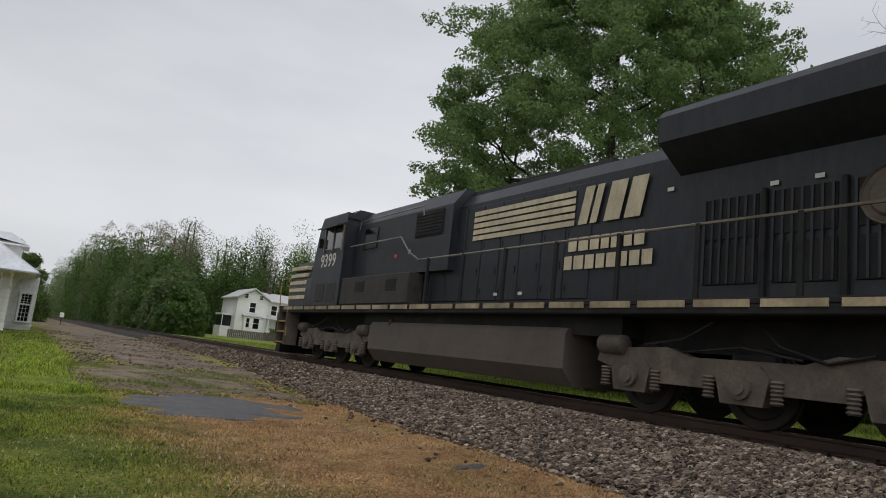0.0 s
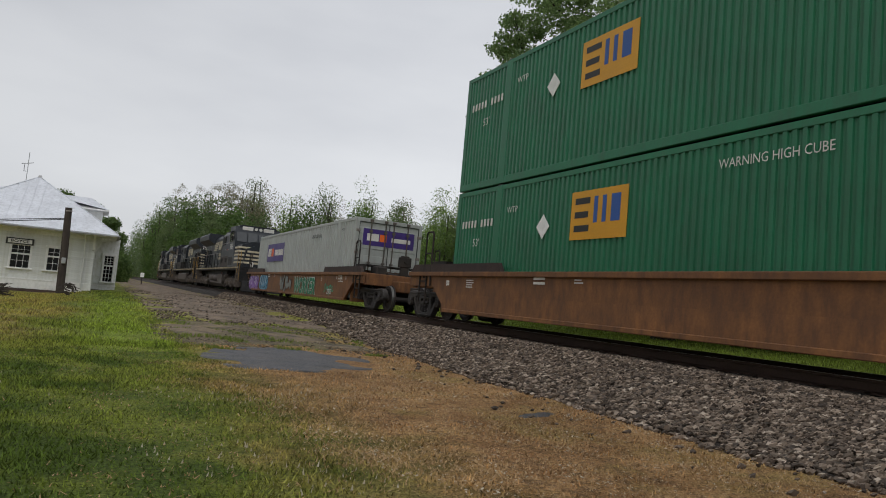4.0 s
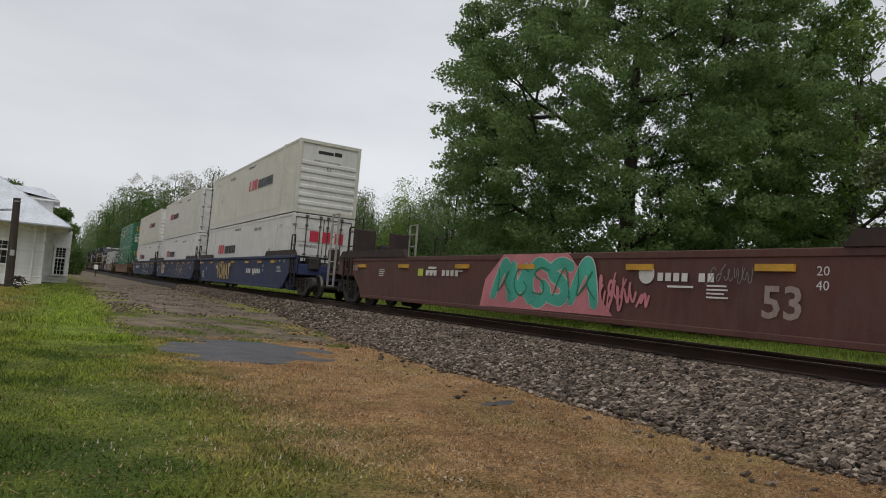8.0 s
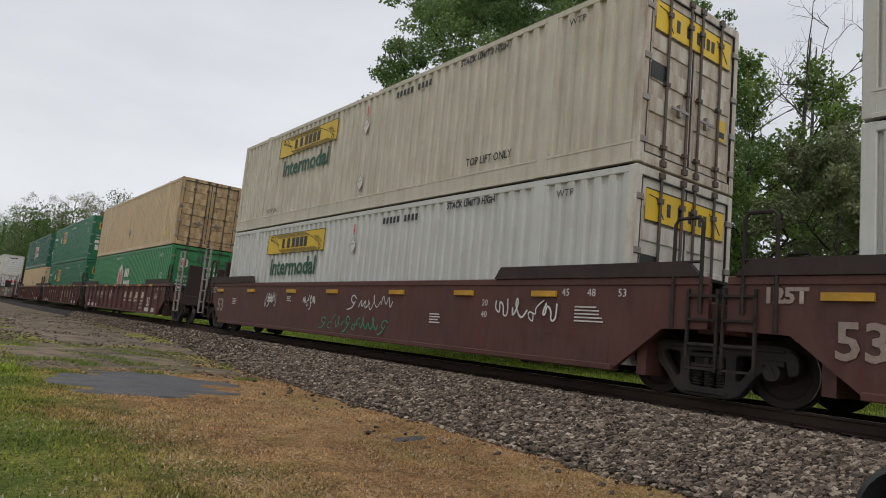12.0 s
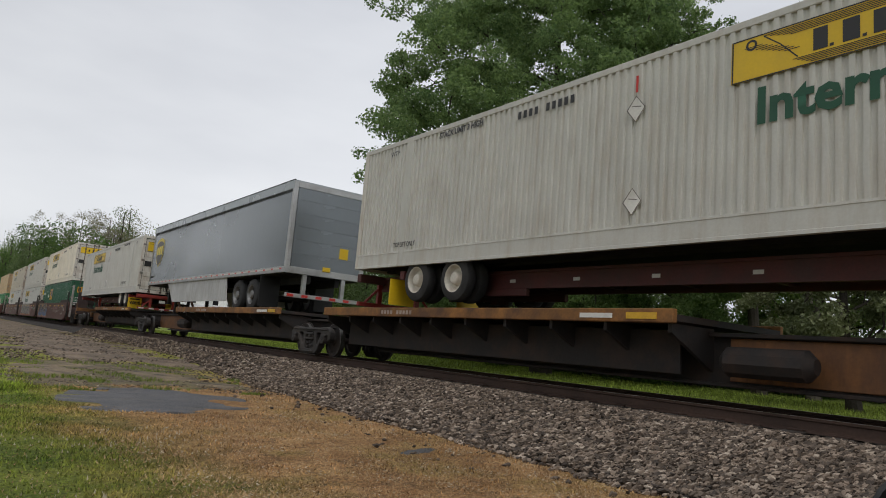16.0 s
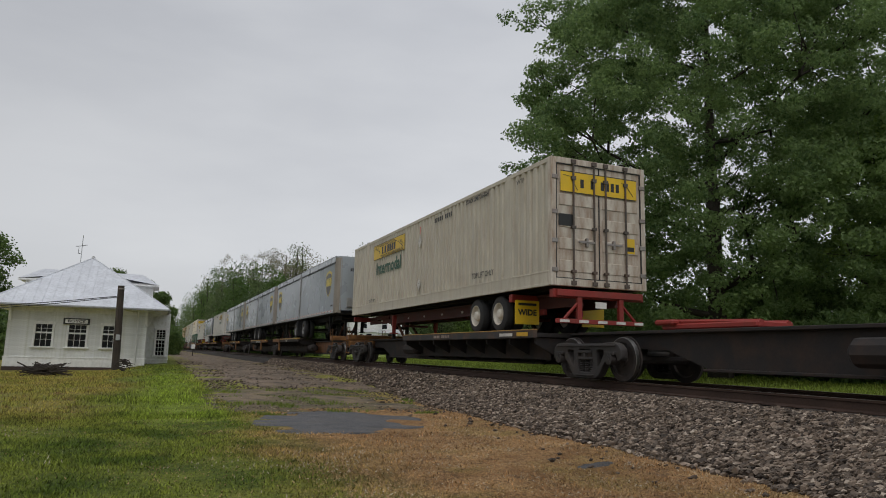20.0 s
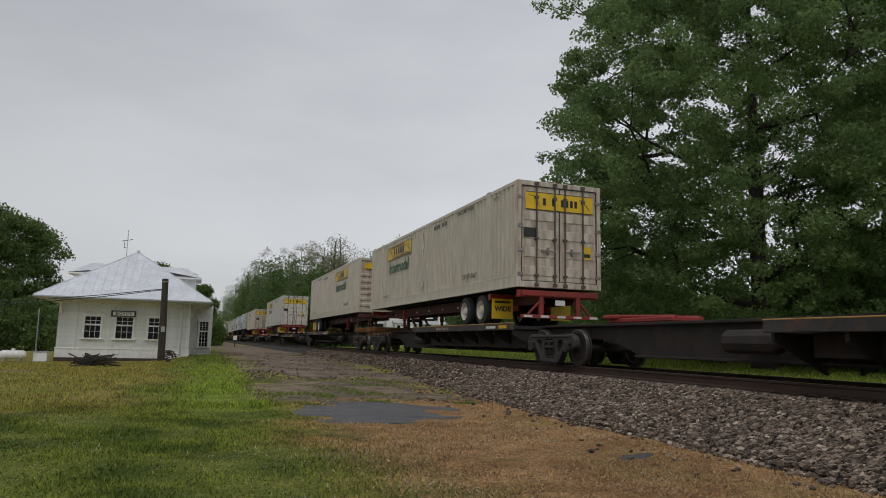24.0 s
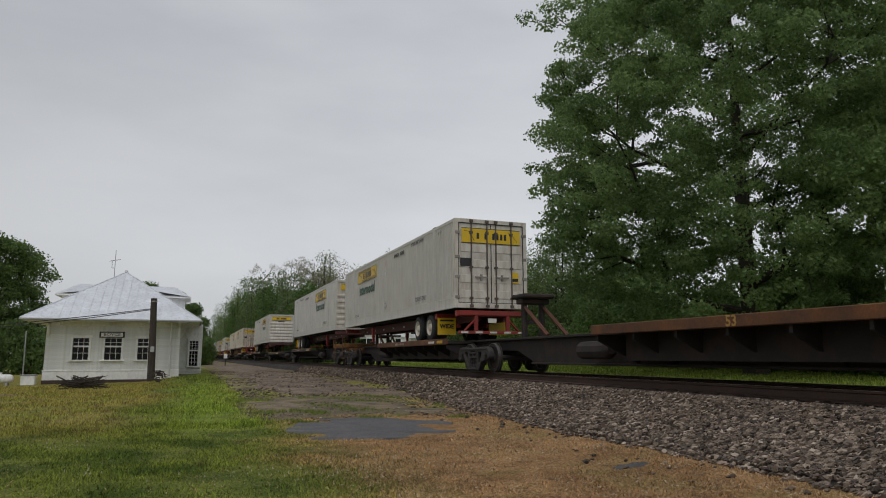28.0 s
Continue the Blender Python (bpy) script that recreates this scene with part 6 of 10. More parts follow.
def jb_marks(c, seed=0):
    """Yellow name panel with dark plain shapes, and the word below it."""
    def marks(s):
        x = s * (CW + 0.002)
        plaque(c, "name_panel", x, rect(1.5, 5.15, 2.06, 2.64), M["sign_yellow"], label="yellow panel with dark shapes")
        x2 = s * (CW + 0.007)
        at = (lambda a: 5.15 - 3.65 * a) if s < 0 else (lambda a: 1.5 + 3.65 * a)
        span = lambda a, b, z0, z1: (min(at(a), at(b)), max(at(a), at(b)), z0, z1)
        rows = [span(0.003, 0.997, 2.06, 2.075), span(0.003, 0.997, 2.625, 2.64), span(0.003, 0.008, 2.06, 2.64), span(0.992, 0.997, 2.06, 2.64)]
        rows += [span(0.12 + 0.022 * k, 0.69 + 0.014 * k, 2.60 - 0.021 * k, 2.608 - 0.021 * k) for k in range(5)]
        rows += [span(0.22 + 0.014 * k, 0.86 + 0.016 * k, 2.175 - 0.021 * k, 2.183 - 0.021 * k) for k in range(5)]
        rows += [span(0.05 + 0.02 * k, 0.115 + 0.018 * k, 2.50 - 0.026 * k, 2.508 - 0.026 * k) for k in range(8)]
        rows += [span(0.83 + 0.012 * k, 0.90 + 0.01 * k, 2.46 - 0.026 * k, 2.468 - 0.026 * k) for k in range(8)]
        bars(c, "panel_mark", x2, rows, M["sign_black"])
        letters = []
        for a, w in ((0.285, 0.045), (0.375, 0.05), (0.463, 0.055), (0.532, 0.055), (0.602, 0.055), (0.672, 0.05)):
            letters.append(span(a, a + w, 2.215, 2.49))
        letters += [span(0.336, 0.348, 2.215, 2.25), span(0.432, 0.444, 2.215, 2.25)]
        bars(c, "name_mark", x2, letters, M["sign_black"])
        for a, zc in ((0.075, 2.53), (0.93, 2.17)):
            part("scroll_mark", MB().wheel(x2, x2 + s * 0.003, at(a), zc, [(0, 0.045), (0, 0.075), (1, 0.075), (1, 0.045)], 14, False), M["sign_black"], c)
        for a0, a1, z0, z1 in ((0.12, 0.235, 2.60, 2.20), (0.70, 0.93, 2.56, 2.24)):
            mb = MB()
            stroke(mb, x2, [(at(a0), z0), (at((a0 + a1) / 2), (z0 + z1) / 2 + 0.03), (at(a1), z1)], 0.008, 0.002)
            part("scroll_edge", mb, M["sign_black"], c)
        side_text("Intermodal", c, 3.30, 1.66, x2, 0.66, M["sign_green"], 0.02)
        side_text("TOP LIFT ONLY", c, 5.0 if s > 0 else -4.7, 0.55, x2, 0.215, M["sign_black"], 0.003, 0, 0.85)
        side_text("TOP LIFT ONLY", c, -6.0 if s > 0 else 5.2, 0.47, x2, 0.15, M["sign_black"], 0.003, 0, 0.8)
        side_text("STACK LIMIT 3 HIGH", c, -4.3, 2.70, x2, 0.17, M["sign_black"], 0.006, 0, 0.9)
        side_text("WTP", c, -6.7, 2.62, x2, 0.17, M["sign_black"])
        bars(c, "number_mark", x2, [(-2.6 + 0.14 * k, -2.52 + 0.14 * k, 2.52, 2.66) for k in range(10) if k != 4], M["sign_black"])
        for yc, zc in ((0.0, 2.1), (0.0, 0.68)):
            part("placard", MB().prism([(yc - 0.17, zc), (yc, zc - 0.21), (yc + 0.17, zc), (yc, zc + 0.21)], "x", x2, x2 + s * 0.006), M["white_mark"], c, "pale diamond placard holder")
            mb = MB()
            stroke(mb, x2 + s * 0.006, [(yc - 0.16, zc), (yc, zc - 0.2), (yc + 0.16, zc), (yc, zc + 0.2), (yc - 0.16, zc)], 0.008, 0.001)
            stroke(mb, x2 + s * 0.006, [(yc - 0.07, zc + 0.05), (yc + 0.09, zc + 0.02)], 0.006, 0.001)
            part("placard_edge", mb, M["rod_grey"], c)
        part("warning_strip", MB().box(x2, x2 + s * 0.004, -0.02, 0.02, 2.36, 2.62), M["reflect_red"], c)
    both(marks)
    y = -CL / 2 + 0.004
    pn = part("door_panel", MB().box(-1.05, 1.05, y, y + 0.006, 2.12, 2.62), M["sign_yellow"], c, "yellow panel with dark shapes across the doors")
    bits = part("name_mark", [mb := MB(), [mb.box(-0.52 + 0.14 * k, -0.52 + 0.14 * k + 0.09, y - 0.004, y, 2.26, 2.46) for k in (0, 2, 4, 5, 6, 7)]][0], M["sign_black"], c)
    tagged(bits, kind="stuff")
    part("panel_mark", MB().box(-1.05, 1.05, y - 0.003, y, 2.60, 2.62).box(-1.05, 1.05, y - 0.003, y, 2.12, 2.14).tube([(-0.98, y - 0.002, 2.52), (-0.8, y - 0.002, 2.5), (-0.6, y - 0.002, 2.2)], 0.008, 4).tube([(0.62, y - 0.002, 2.52), (0.8, y - 0.002, 2.4), (0.95, y - 0.002, 2.22)], 0.008, 4), M["sign_black"], c)
    part("door_decal", MB().box(0.72, 0.98, y + 0.001, y + 0.005, 0.85, 1.2), M["sign_yellow"], c, "small yellow safety decal")
    part("door_decal", MB().box(-1.1, -0.7, y + 0.001, y + 0.005, 1.35, 1.62).box(0.74, 0.96, y - 0.002, y + 0.001, 0.9, 1.0), M["sign_black"], c, "small dark notice")
    yn = CL / 2 + 0.002
    part("nose_label", MB().box(-0.98, 0.98, yn, yn + 0.006, 2.32, 2.66), M["sign_yellow"], c, "yellow panel with dark shapes on the nose")
    part("nose_frame_mark", MB().box(-0.98, 0.98, yn + 0.006, yn + 0.008, 2.32, 2.335).box(-0.98, 0.98, yn + 0.006, yn + 0.008, 2.645, 2.66), M["sign_black"], c)
    tagged(part("nose_mark", [mb := MB(), [mb.box(-0.5 + 0.15 * k, -0.38 + 0.15 * k, yn + 0.006, yn + 0.01, 2.41, 2.57) for k in (0, 1, 2, 3, 5, 6)], mb.box(-0.35, 0.35, CL / 2 - 0.056, CL / 2 - 0.05, 2.12, 2.22)][0], M["sign_black"], c), kind="stuff")
    return c


def word_bars(y, z, h, widths, s, gap=0.06):
    """Plain blocks in the rhythm of a word, running in reading direction for the side s."""
    out, d = [], (-1 if s < 0 else 1)
    for w in widths:
        a = y + d * w
        out.append((min(y, a), max(y, a), z, z + h))
        y = a + d * gap
    return out


def xpo_marks(c, low=False):
    def marks(s):
        x = s * (CW + 0.002)
        z, k = 1.46, 1.32
        y0 = 5.05 if s < 0 else 0.65
        d = -1 if s < 0 else 1
        for i in range(3):
            a = y0 + d * (0.40 * i) * k
            plaque(c, "logo_block", x, rect(min(a, a + d * 0.3 * k), max(a, a + d * 0.3 * k) - (0.16 if i == 0 else 0), z, z + 0.36 * k, 0.0), M["sign_red"], 0.004)
        bars(c, "name_mark", x, word_bars(y0 + d * 1.25 * k, z, 0.3 * k, [0.13, 0.31, 0.31, 0.1, 0.29, 0.2, 0.1, 0.29, 0.29], s, 0.045), M["sign_black"])
        x2 = s * (CW + 0.004)
        side_text("WTP", c, -6.6, 2.45, x2, 0.17, M["sign_black"])
        side_text("WARNING HIGH CUBE", c, 0.8, 2.62, x2, 0.15, M["sign_black"], 0.006, 0, 0.8)
        bars(c, "number_mark", x2, [(-3.6 + 0.12 * k, -3.55 + 0.12 * k, 2.42, 2.55) for k in range(10) if k != 4], M["sign_black"])
        part("placard", MB().box(x2, x2 + s * 0.01, -5.35, -5.1, 1.3, 1.55), M["galv"], c)
    both(marks)
    y = -CL / 2 + 0.004
    for i in range(3):
        part("logo_block", MB().box(-0.55 + 0.52 * i, -0.55 + 0.52 * i + 0.36, y, y + 0.006, 1.85, 2.28), M["sign_red"], c)
    t = part("lettering", text_mesh("WARNING", 0.15, M["sign_black"]), None, c)
    t.location = (-0.6, y, 1.66)
    t = part("lettering", text_mesh("53'", 0.2, M["sign_black"]), None, c)
    t.location = (0.3, y, 0.95)
    yn = CL / 2 + 0.004
    part("nose_mark", MB().box(-0.5, -0.18, yn - 0.06, yn - 0.052, 2.42, 2.58).box(-0.14, 0.5, yn - 0.06, yn - 0.052, 2.42, 2.55), M["sign_black"], c)
    t = part("lettering", text_mesh("WARNING HIGH CUBE", 0.11, M["sign_black"]), None, c)
    t.matrix_basis = pose(0.1, yn - 0.05, 2.12, 0, 0, 180)
    t = part("lettering", text_mesh("53'", 0.2, M["sign_black"]), None, c)
    t.matrix_basis = pose(0.0, yn, 1.82, 0, 0, 180)
    return c


def emp_marks(c):
    def marks(s):
        x = s * (CW + 0.002)
        plaque(c, "logo_panel", x, rect(1.85, 3.4, 1.53, 2.45), M["sign_gold"], label="gold square with blue and dark shapes")
        d = -1 if s < 0 else 1
        e = 3.28 if s < 0 else 1.97
        x2 = s * (CW + 0.007)
        q = [(e, e + d * 0.429, 1.68, 1.8), (e, e + d * 0.390, 1.94, 2.06), (e, e + d * 0.429, 2.2, 2.32)]
        bars(c, "logo_mark", x2, [(min(a, b), max(a, b), g, h) for a, b, g, h in q], M["sign_black"])
        q = [(e + d * 0.546, e + d * 0.650, 1.83, 2.32), (e + d * 0.780, e + d * 0.884, 1.83, 2.32), (e + d * 1.014, e + d * 1.25, 1.83, 2.32)]
        bars(c, "logo_mark", x2, [(min(a, b), max(a, b), g, h) for a, b, g, h in q], M["sign_blue"])
        part("placard", MB().prism([(4.3, 1.6), (4.08, 1.85), (4.3, 2.1), (4.52, 1.85)], "x", x, x + s * 0.01), M["trim_white"], c, "white diamond placard")
        side_text("53'", c, -6.9, 1.95, x2, 0.42, M["white_mark"])
        side_text("53'", c, 7.0, 1.62, x2, 0.26, M["white_mark"])
        side_text("WTP", c, -5.6, 2.5, x2, 0.2, M["white_mark"])
        side_text("WTP", c, 5.5, 2.3, x2, 0.2, M["white_mark"])
        side_text("WARNING HIGH CUBE", c, -0.9, 2.5, x2, 0.2, M["white_mark"], 0, 0, 0.85)
        bars(c, "number_mark", x2, [(6.3 + 0.15 * k, 6.38 + 0.15 * k, 2.0, 2.17) for k in range(10) if k != 4], M["white_mark"])
    both(marks)
    y = -CL / 2 + 0.004
    part("logo_panel", MB().box(-0.85, -0.25, y, y + 0.006, 2.05, 2.5), M["sign_gold"], c)
    part("logo_mark", MB().box(-0.8, -0.62, y - 0.004, y, 2.12, 2.42).box(-0.55, -0.5, y - 0.004, y, 2.12, 2.42).box(-0.42, -0.3, y - 0.004, y, 2.2, 2.42), M["sign_black"], c)
    door_words(c)
    return c


def door_words(c, mat="white_mark"):
    y = -CL / 2 + 0.003
    for w, x, z, k in (("WARNING", -0.6, 1.62, 0.15), ("HIGH CUBE", -0.6, 1.44, 0.15), ("53'", 0.85, 0.95, 0.24)):
        t = part("lettering", text_mesh(w, k, M[mat]), None, c)
        t.location = (x, y, z)
    part("number_mark", [mb := MB(), [mb.box(0.25 + 0.1 * k, 0.25 + 0.1 * k + 0.06, y - 0.002, y + 0.002, 1.75, 1.9) for k in range(8)], [mb.box(0.25 + 0.1 * k, 0.25 + 0.1 * k + 0.06, y - 0.002, y + 0.002, 2.0, 2.15) for k in range(4)]][0], M[mat], c)
    part("notice", MB().box(-0.95, -0.65, y, y + 0.004, 0.65, 1.0).box(-1.0, -0.4, y, y + 0.004, 1.1, 1.3).box(0.4, 0.8, y, y + 0.004, 0.75, 1.0), M["white_mark"], c)


def hub_marks(c):
    def marks(s):
        x = s * (CW + 0.002)
        d = -1 if s < 0 else 1
        yc = 0.92
        hexa = [(yc + 0.62 * math.sin(k * math.pi / 3), 1.55 + 0.78 * math.cos(k * math.pi / 3)) for k in range(6)]
        plaque(c, "logo_panel", x, hexa, M["white_mark"], label="white hexagon with red bars")
        x2 = s * (CW + 0.007)
        bars(c, "logo_mark", x2, [(yc - 0.34, yc - 0.22, 1.1, 2.0), (yc - 0.15, yc - 0.05, 1.2, 2.0), (yc + 0.05, yc + 0.15, 1.1, 1.9), (yc + 0.22, yc + 0.34, 1.1, 2.0)], M["sign_red"])
        e = yc + d * 0.95
        bars(c, "name_mark", x2, word_bars(e, 1.62, 0.42, [0.26, 0.24, 0.24], s, 0.08) + word_bars(e, 1.05, 0.38, [0.24, 0.14, 0.22, 0.22, 0.2], s, 0.06), M["white_mark"])
        side_text("53'", c, -6.9, 1.6, x2, 0.34, M["white_mark"])
        side_text("53'", c, 7.2, 1.35, x2, 0.28, M["white_mark"])
        side_text("WTP", c, -6.6, 2.5, x2, 0.22, M["white_mark"])
        side_text("WARNING HIGH CUBE", c, 1.6, 2.62, x2, 0.18, M["white_mark"], 0, 0, 0.85)
    both(marks)
    y = -CL / 2 + 0.004
    part("logo_panel", MB().prism([(-0.75 + 0.2 * math.sin(k * math.pi / 3), 2.2 + 0.24 * math.cos(k * math.pi / 3)) for k in range(6)], "y", y, y + 0.006), M["white_mark"], c)
    part("logo_mark", MB().box(-0.85, -0.8, y - 0.004, y, 2.06, 2.34).box(-0.7, -0.65, y - 0.004, y, 2.06, 2.34), M["sign_red"], c)
    door_words(c)
    return c


def hub_dashes(c):
    for s in (-1, 1):
        x = s * (CW + 0.003)
        bars(c, "reflector_dash", x, [(-7.75 + 0.62 * k, -7.42 + 0.62 * k, 0.14, 0.205) for k in range(25)], M["white_mark"])
    return c


jb = jb_marks(container("jb_white", "white ribbed container with a yellow name panel", "door_white", True, True))
jb_pale = jb_marks(container("jb_ivory", "ivory-white ribbed container with a yellow name panel", "door_white", True, True))
jb_wide = jb_marks(container("jb_clean", "white broad-ribbed container with a yellow name panel", "door_white", False, True))
jb_old = jb_marks(container("jb_cream", "cream-white ribbed container with rust-stained doors", "old_white", False, True))
xpo_a = xpo_marks(container("xpo_cream", "white ribbed container with red and black marks high on its side", "xpo_white", True, True))
xpo_r = xpo_marks(container("xpo_cream", "white ribbed container with a rust-stained end", "old_white", True, True))
xpo_b = xpo_marks(container("xpo_white", "white ribbed container with red marks low on its side", None, True), True)
emp = emp_marks(container("emp_green", "green ribbed container with a gold square mark", None, True))
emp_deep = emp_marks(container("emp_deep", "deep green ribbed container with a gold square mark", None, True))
hub = hub_dashes(hub_marks(container("hub_green", "dark green ribbed container with a white hexagon mark", None, True, True)))
hub_l = hub_marks(container("hub_light", "mid-green ribbed container with a white hexagon mark"))
tan_ = container("tan", "plain tan ribbed container", None, True)
side_text("WTP", tan_, -6.7, 2.4, -CW - 0.005, 0.2, M["sign_black"])
scribble(tan_, "sprayed_tag", -CW - 0.004, -1.4, -0.5, 1.2, 1.95, M["graf_dark"], 3, 0.018, 4)
tan_rust = container("tan", "tan ribbed container with rusted doors", "old_tan")
plaque(tan_rust, "placard", -CW - 0.002, [(0.2, 0.7), (0.0, 0.95), (0.2, 1.2), (0.4, 0.95)], M["graf_grey"], 0.01)
plaque(tan_rust, "notice", -CW - 0.002, rect(-6.75, -6.45, 0.4, 0.65), M["sign_yellow"])
fedex = container("fedex_grey", "pale grey ribbed container with a purple name panel")
for s in (-1, 1):
    x = s * (CW + 0.002)
    plaque(fedex, "name_panel", x, rect(2.25, 5.8, 1.48, 2.4), M["sign_purple"], label="purple panel with white and orange shapes")
    d = -1 if s < 0 else 1
    e = 5.6 if s < 0 else 2.45
    x2 = s * (CW + 0.007)
    bars(fedex, "name_mark", x2, word_bars(e, 1.75, 0.42, [0.2, 0.17, 0.19], s, 0.04), M["white_mark"])
    bars(fedex, "name_mark", x2, word_bars(e + d * 0.75, 1.75, 0.42, [0.2, 0.2], s, 0.04), M["sign_orange"])
    bars(fedex, "name_mark", x2, word_bars(e + d * 1.5, 1.78, 0.3, [0.26, 0.14, 0.06, 0.1, 0.06, 0.26, 0.16, 0.15, 0.15, 0.05], s, 0.04), M["white_mark"])
    side_text("WTP", fedex, -6.7, 2.5, x2, 0.17, M["sign_black"])
    bars(fedex, "number_mark", x2, [(-3.9 + 0.15 * k, -3.84 + 0.15 * k, 2.36, 2.5) for k in range(9)], M["sign_black"])
yb = -CL / 2 + 0.004
part("door_panel", MB().box(-1.0, 1.0, yb, yb + 0.006, 1.95, 2.55), M["sign_purple"], fedex)
part("name_mark", MB().box(-0.85, -0.4, yb - 0.004, yb, 2.12, 2.38).box(0.1, 0.85, yb - 0.004, yb, 2.15, 2.3), M["white_mark"], fedex)
part("name_mark", MB().box(-0.36, -0.1, yb - 0.004, yb, 2.12, 2.38), M["sign_orange"], fedex)

LOW, HIGH, ON_CHASSIS = 0.45, 3.41, 2.12
LOADS = [  # kind, u, height, nose trailing
    (fedex, 58.0, LOW, 0), (emp, 81.8, LOW, 0), (emp, 81.8, HIGH, 0),
    (xpo_b, 105.65, LOW, 0), (xpo_r, 105.65, HIGH, 1), (xpo_b, 124.95, LOW, 0), (xpo_a, 124.95, HIGH, 0), (xpo_b, 144.45, LOW, 0), (xpo_a, 144.45, HIGH, 1),
    (tan_, 191.6, LOW, 0), (hub, 191.6, HIGH, 0), (emp, 210.85, LOW, 0), (emp, 210.85, HIGH, 0), (hub_l, 230.4, LOW, 0), (tan_rust, 230.4, HIGH, 0),
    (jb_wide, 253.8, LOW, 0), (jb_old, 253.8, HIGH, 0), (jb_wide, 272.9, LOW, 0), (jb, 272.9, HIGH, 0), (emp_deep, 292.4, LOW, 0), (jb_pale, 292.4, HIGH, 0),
    (jb, 313.8, ON_CHASSIS, 0), (jb, 352.15, ON_CHASSIS, 1), (jb_old, 428.7, ON_CHASSIS, 0), (jb, 463.1, ON_CHASSIS, 0), (jb_old, 497.75, ON_CHASSIS, 1),
    (jb_old, 516.75, ON_CHASSIS, 0), (jb, 551.9, ON_CHASSIS, 1), (jb, 586.3, ON_CHASSIS, 1), (jb, 605.1, ON_CHASSIS, 0),
]
used = set()
for kind, u, z, nose in LOADS:
    ob = kind if kind.name not in used else copy_thing(kind, Matrix())
    used.add(kind.name)
    ride(ob, u, z + (0.12 if u == 352.15 else 0.0), bool(nose), -0.25 if u == 352.15 else 0.0)


# ---- well cars ----
def end_ladder(c, half, q):
    """Platform, corner ladders and tall handrails at the outer end of a car."""
    m = pose(0, 0, 0, 0, 0, 0 if q > 0 else 180)
    put("end_platform", half, lambda: MB().box(-1.35, 1.35, half - 0.3, half + 0.95, 1.02, 1.10, 0.01).box(-1.36, 1.36, half + 0.86, half + 0.95, 0.86, 1.24, 0.015), M["guide_dark"], c, m)
    for x in (-1.42, 1.42):
        put("end_post", half, lambda: MB().box(-0.03, 0.03, half + 0.28, half + 0.33, 0.62, 2.95).box(-0.03, 0.03, half + 0.80, half + 0.85, 0.62, 2.95), M["rail_pale"], c, m @ pose(x, 0, 0), "pale ladder rails")
        for z in (0.62, 1.0, 1.4, 1.8, 2.2, 2.6, 2.93):
            put("rung", half, lambda: MB().box(-0.02, 0.02, half + 0.32, half + 0.81, -0.015, 0.015), M["rail_pale"], c, m @ pose(x, 0, z))
    put("end_bulkhead", half, lambda: MB().box(-0.95, -0.25, half - 0.1, half + 0.02, 1.1, 2.5, 0.03).box(0.25, 0.95, half - 0.1, half + 0.02, 1.1, 2.5, 0.03), M["guide_dark"], c, m)
    put("hand_brake", half, lambda: MB().wheel(-0.3, -0.24, half + 0.4, 1.9, [(0, 0.03), (0, 0.26), (0.5, 0.29), (1, 0.26), (1, 0.03)], 18).cyl((-0.3, half + 0.1, 1.35), (-0.3, half + 0.75, 1.35), 0.12, 12), M["truck"], c, m)


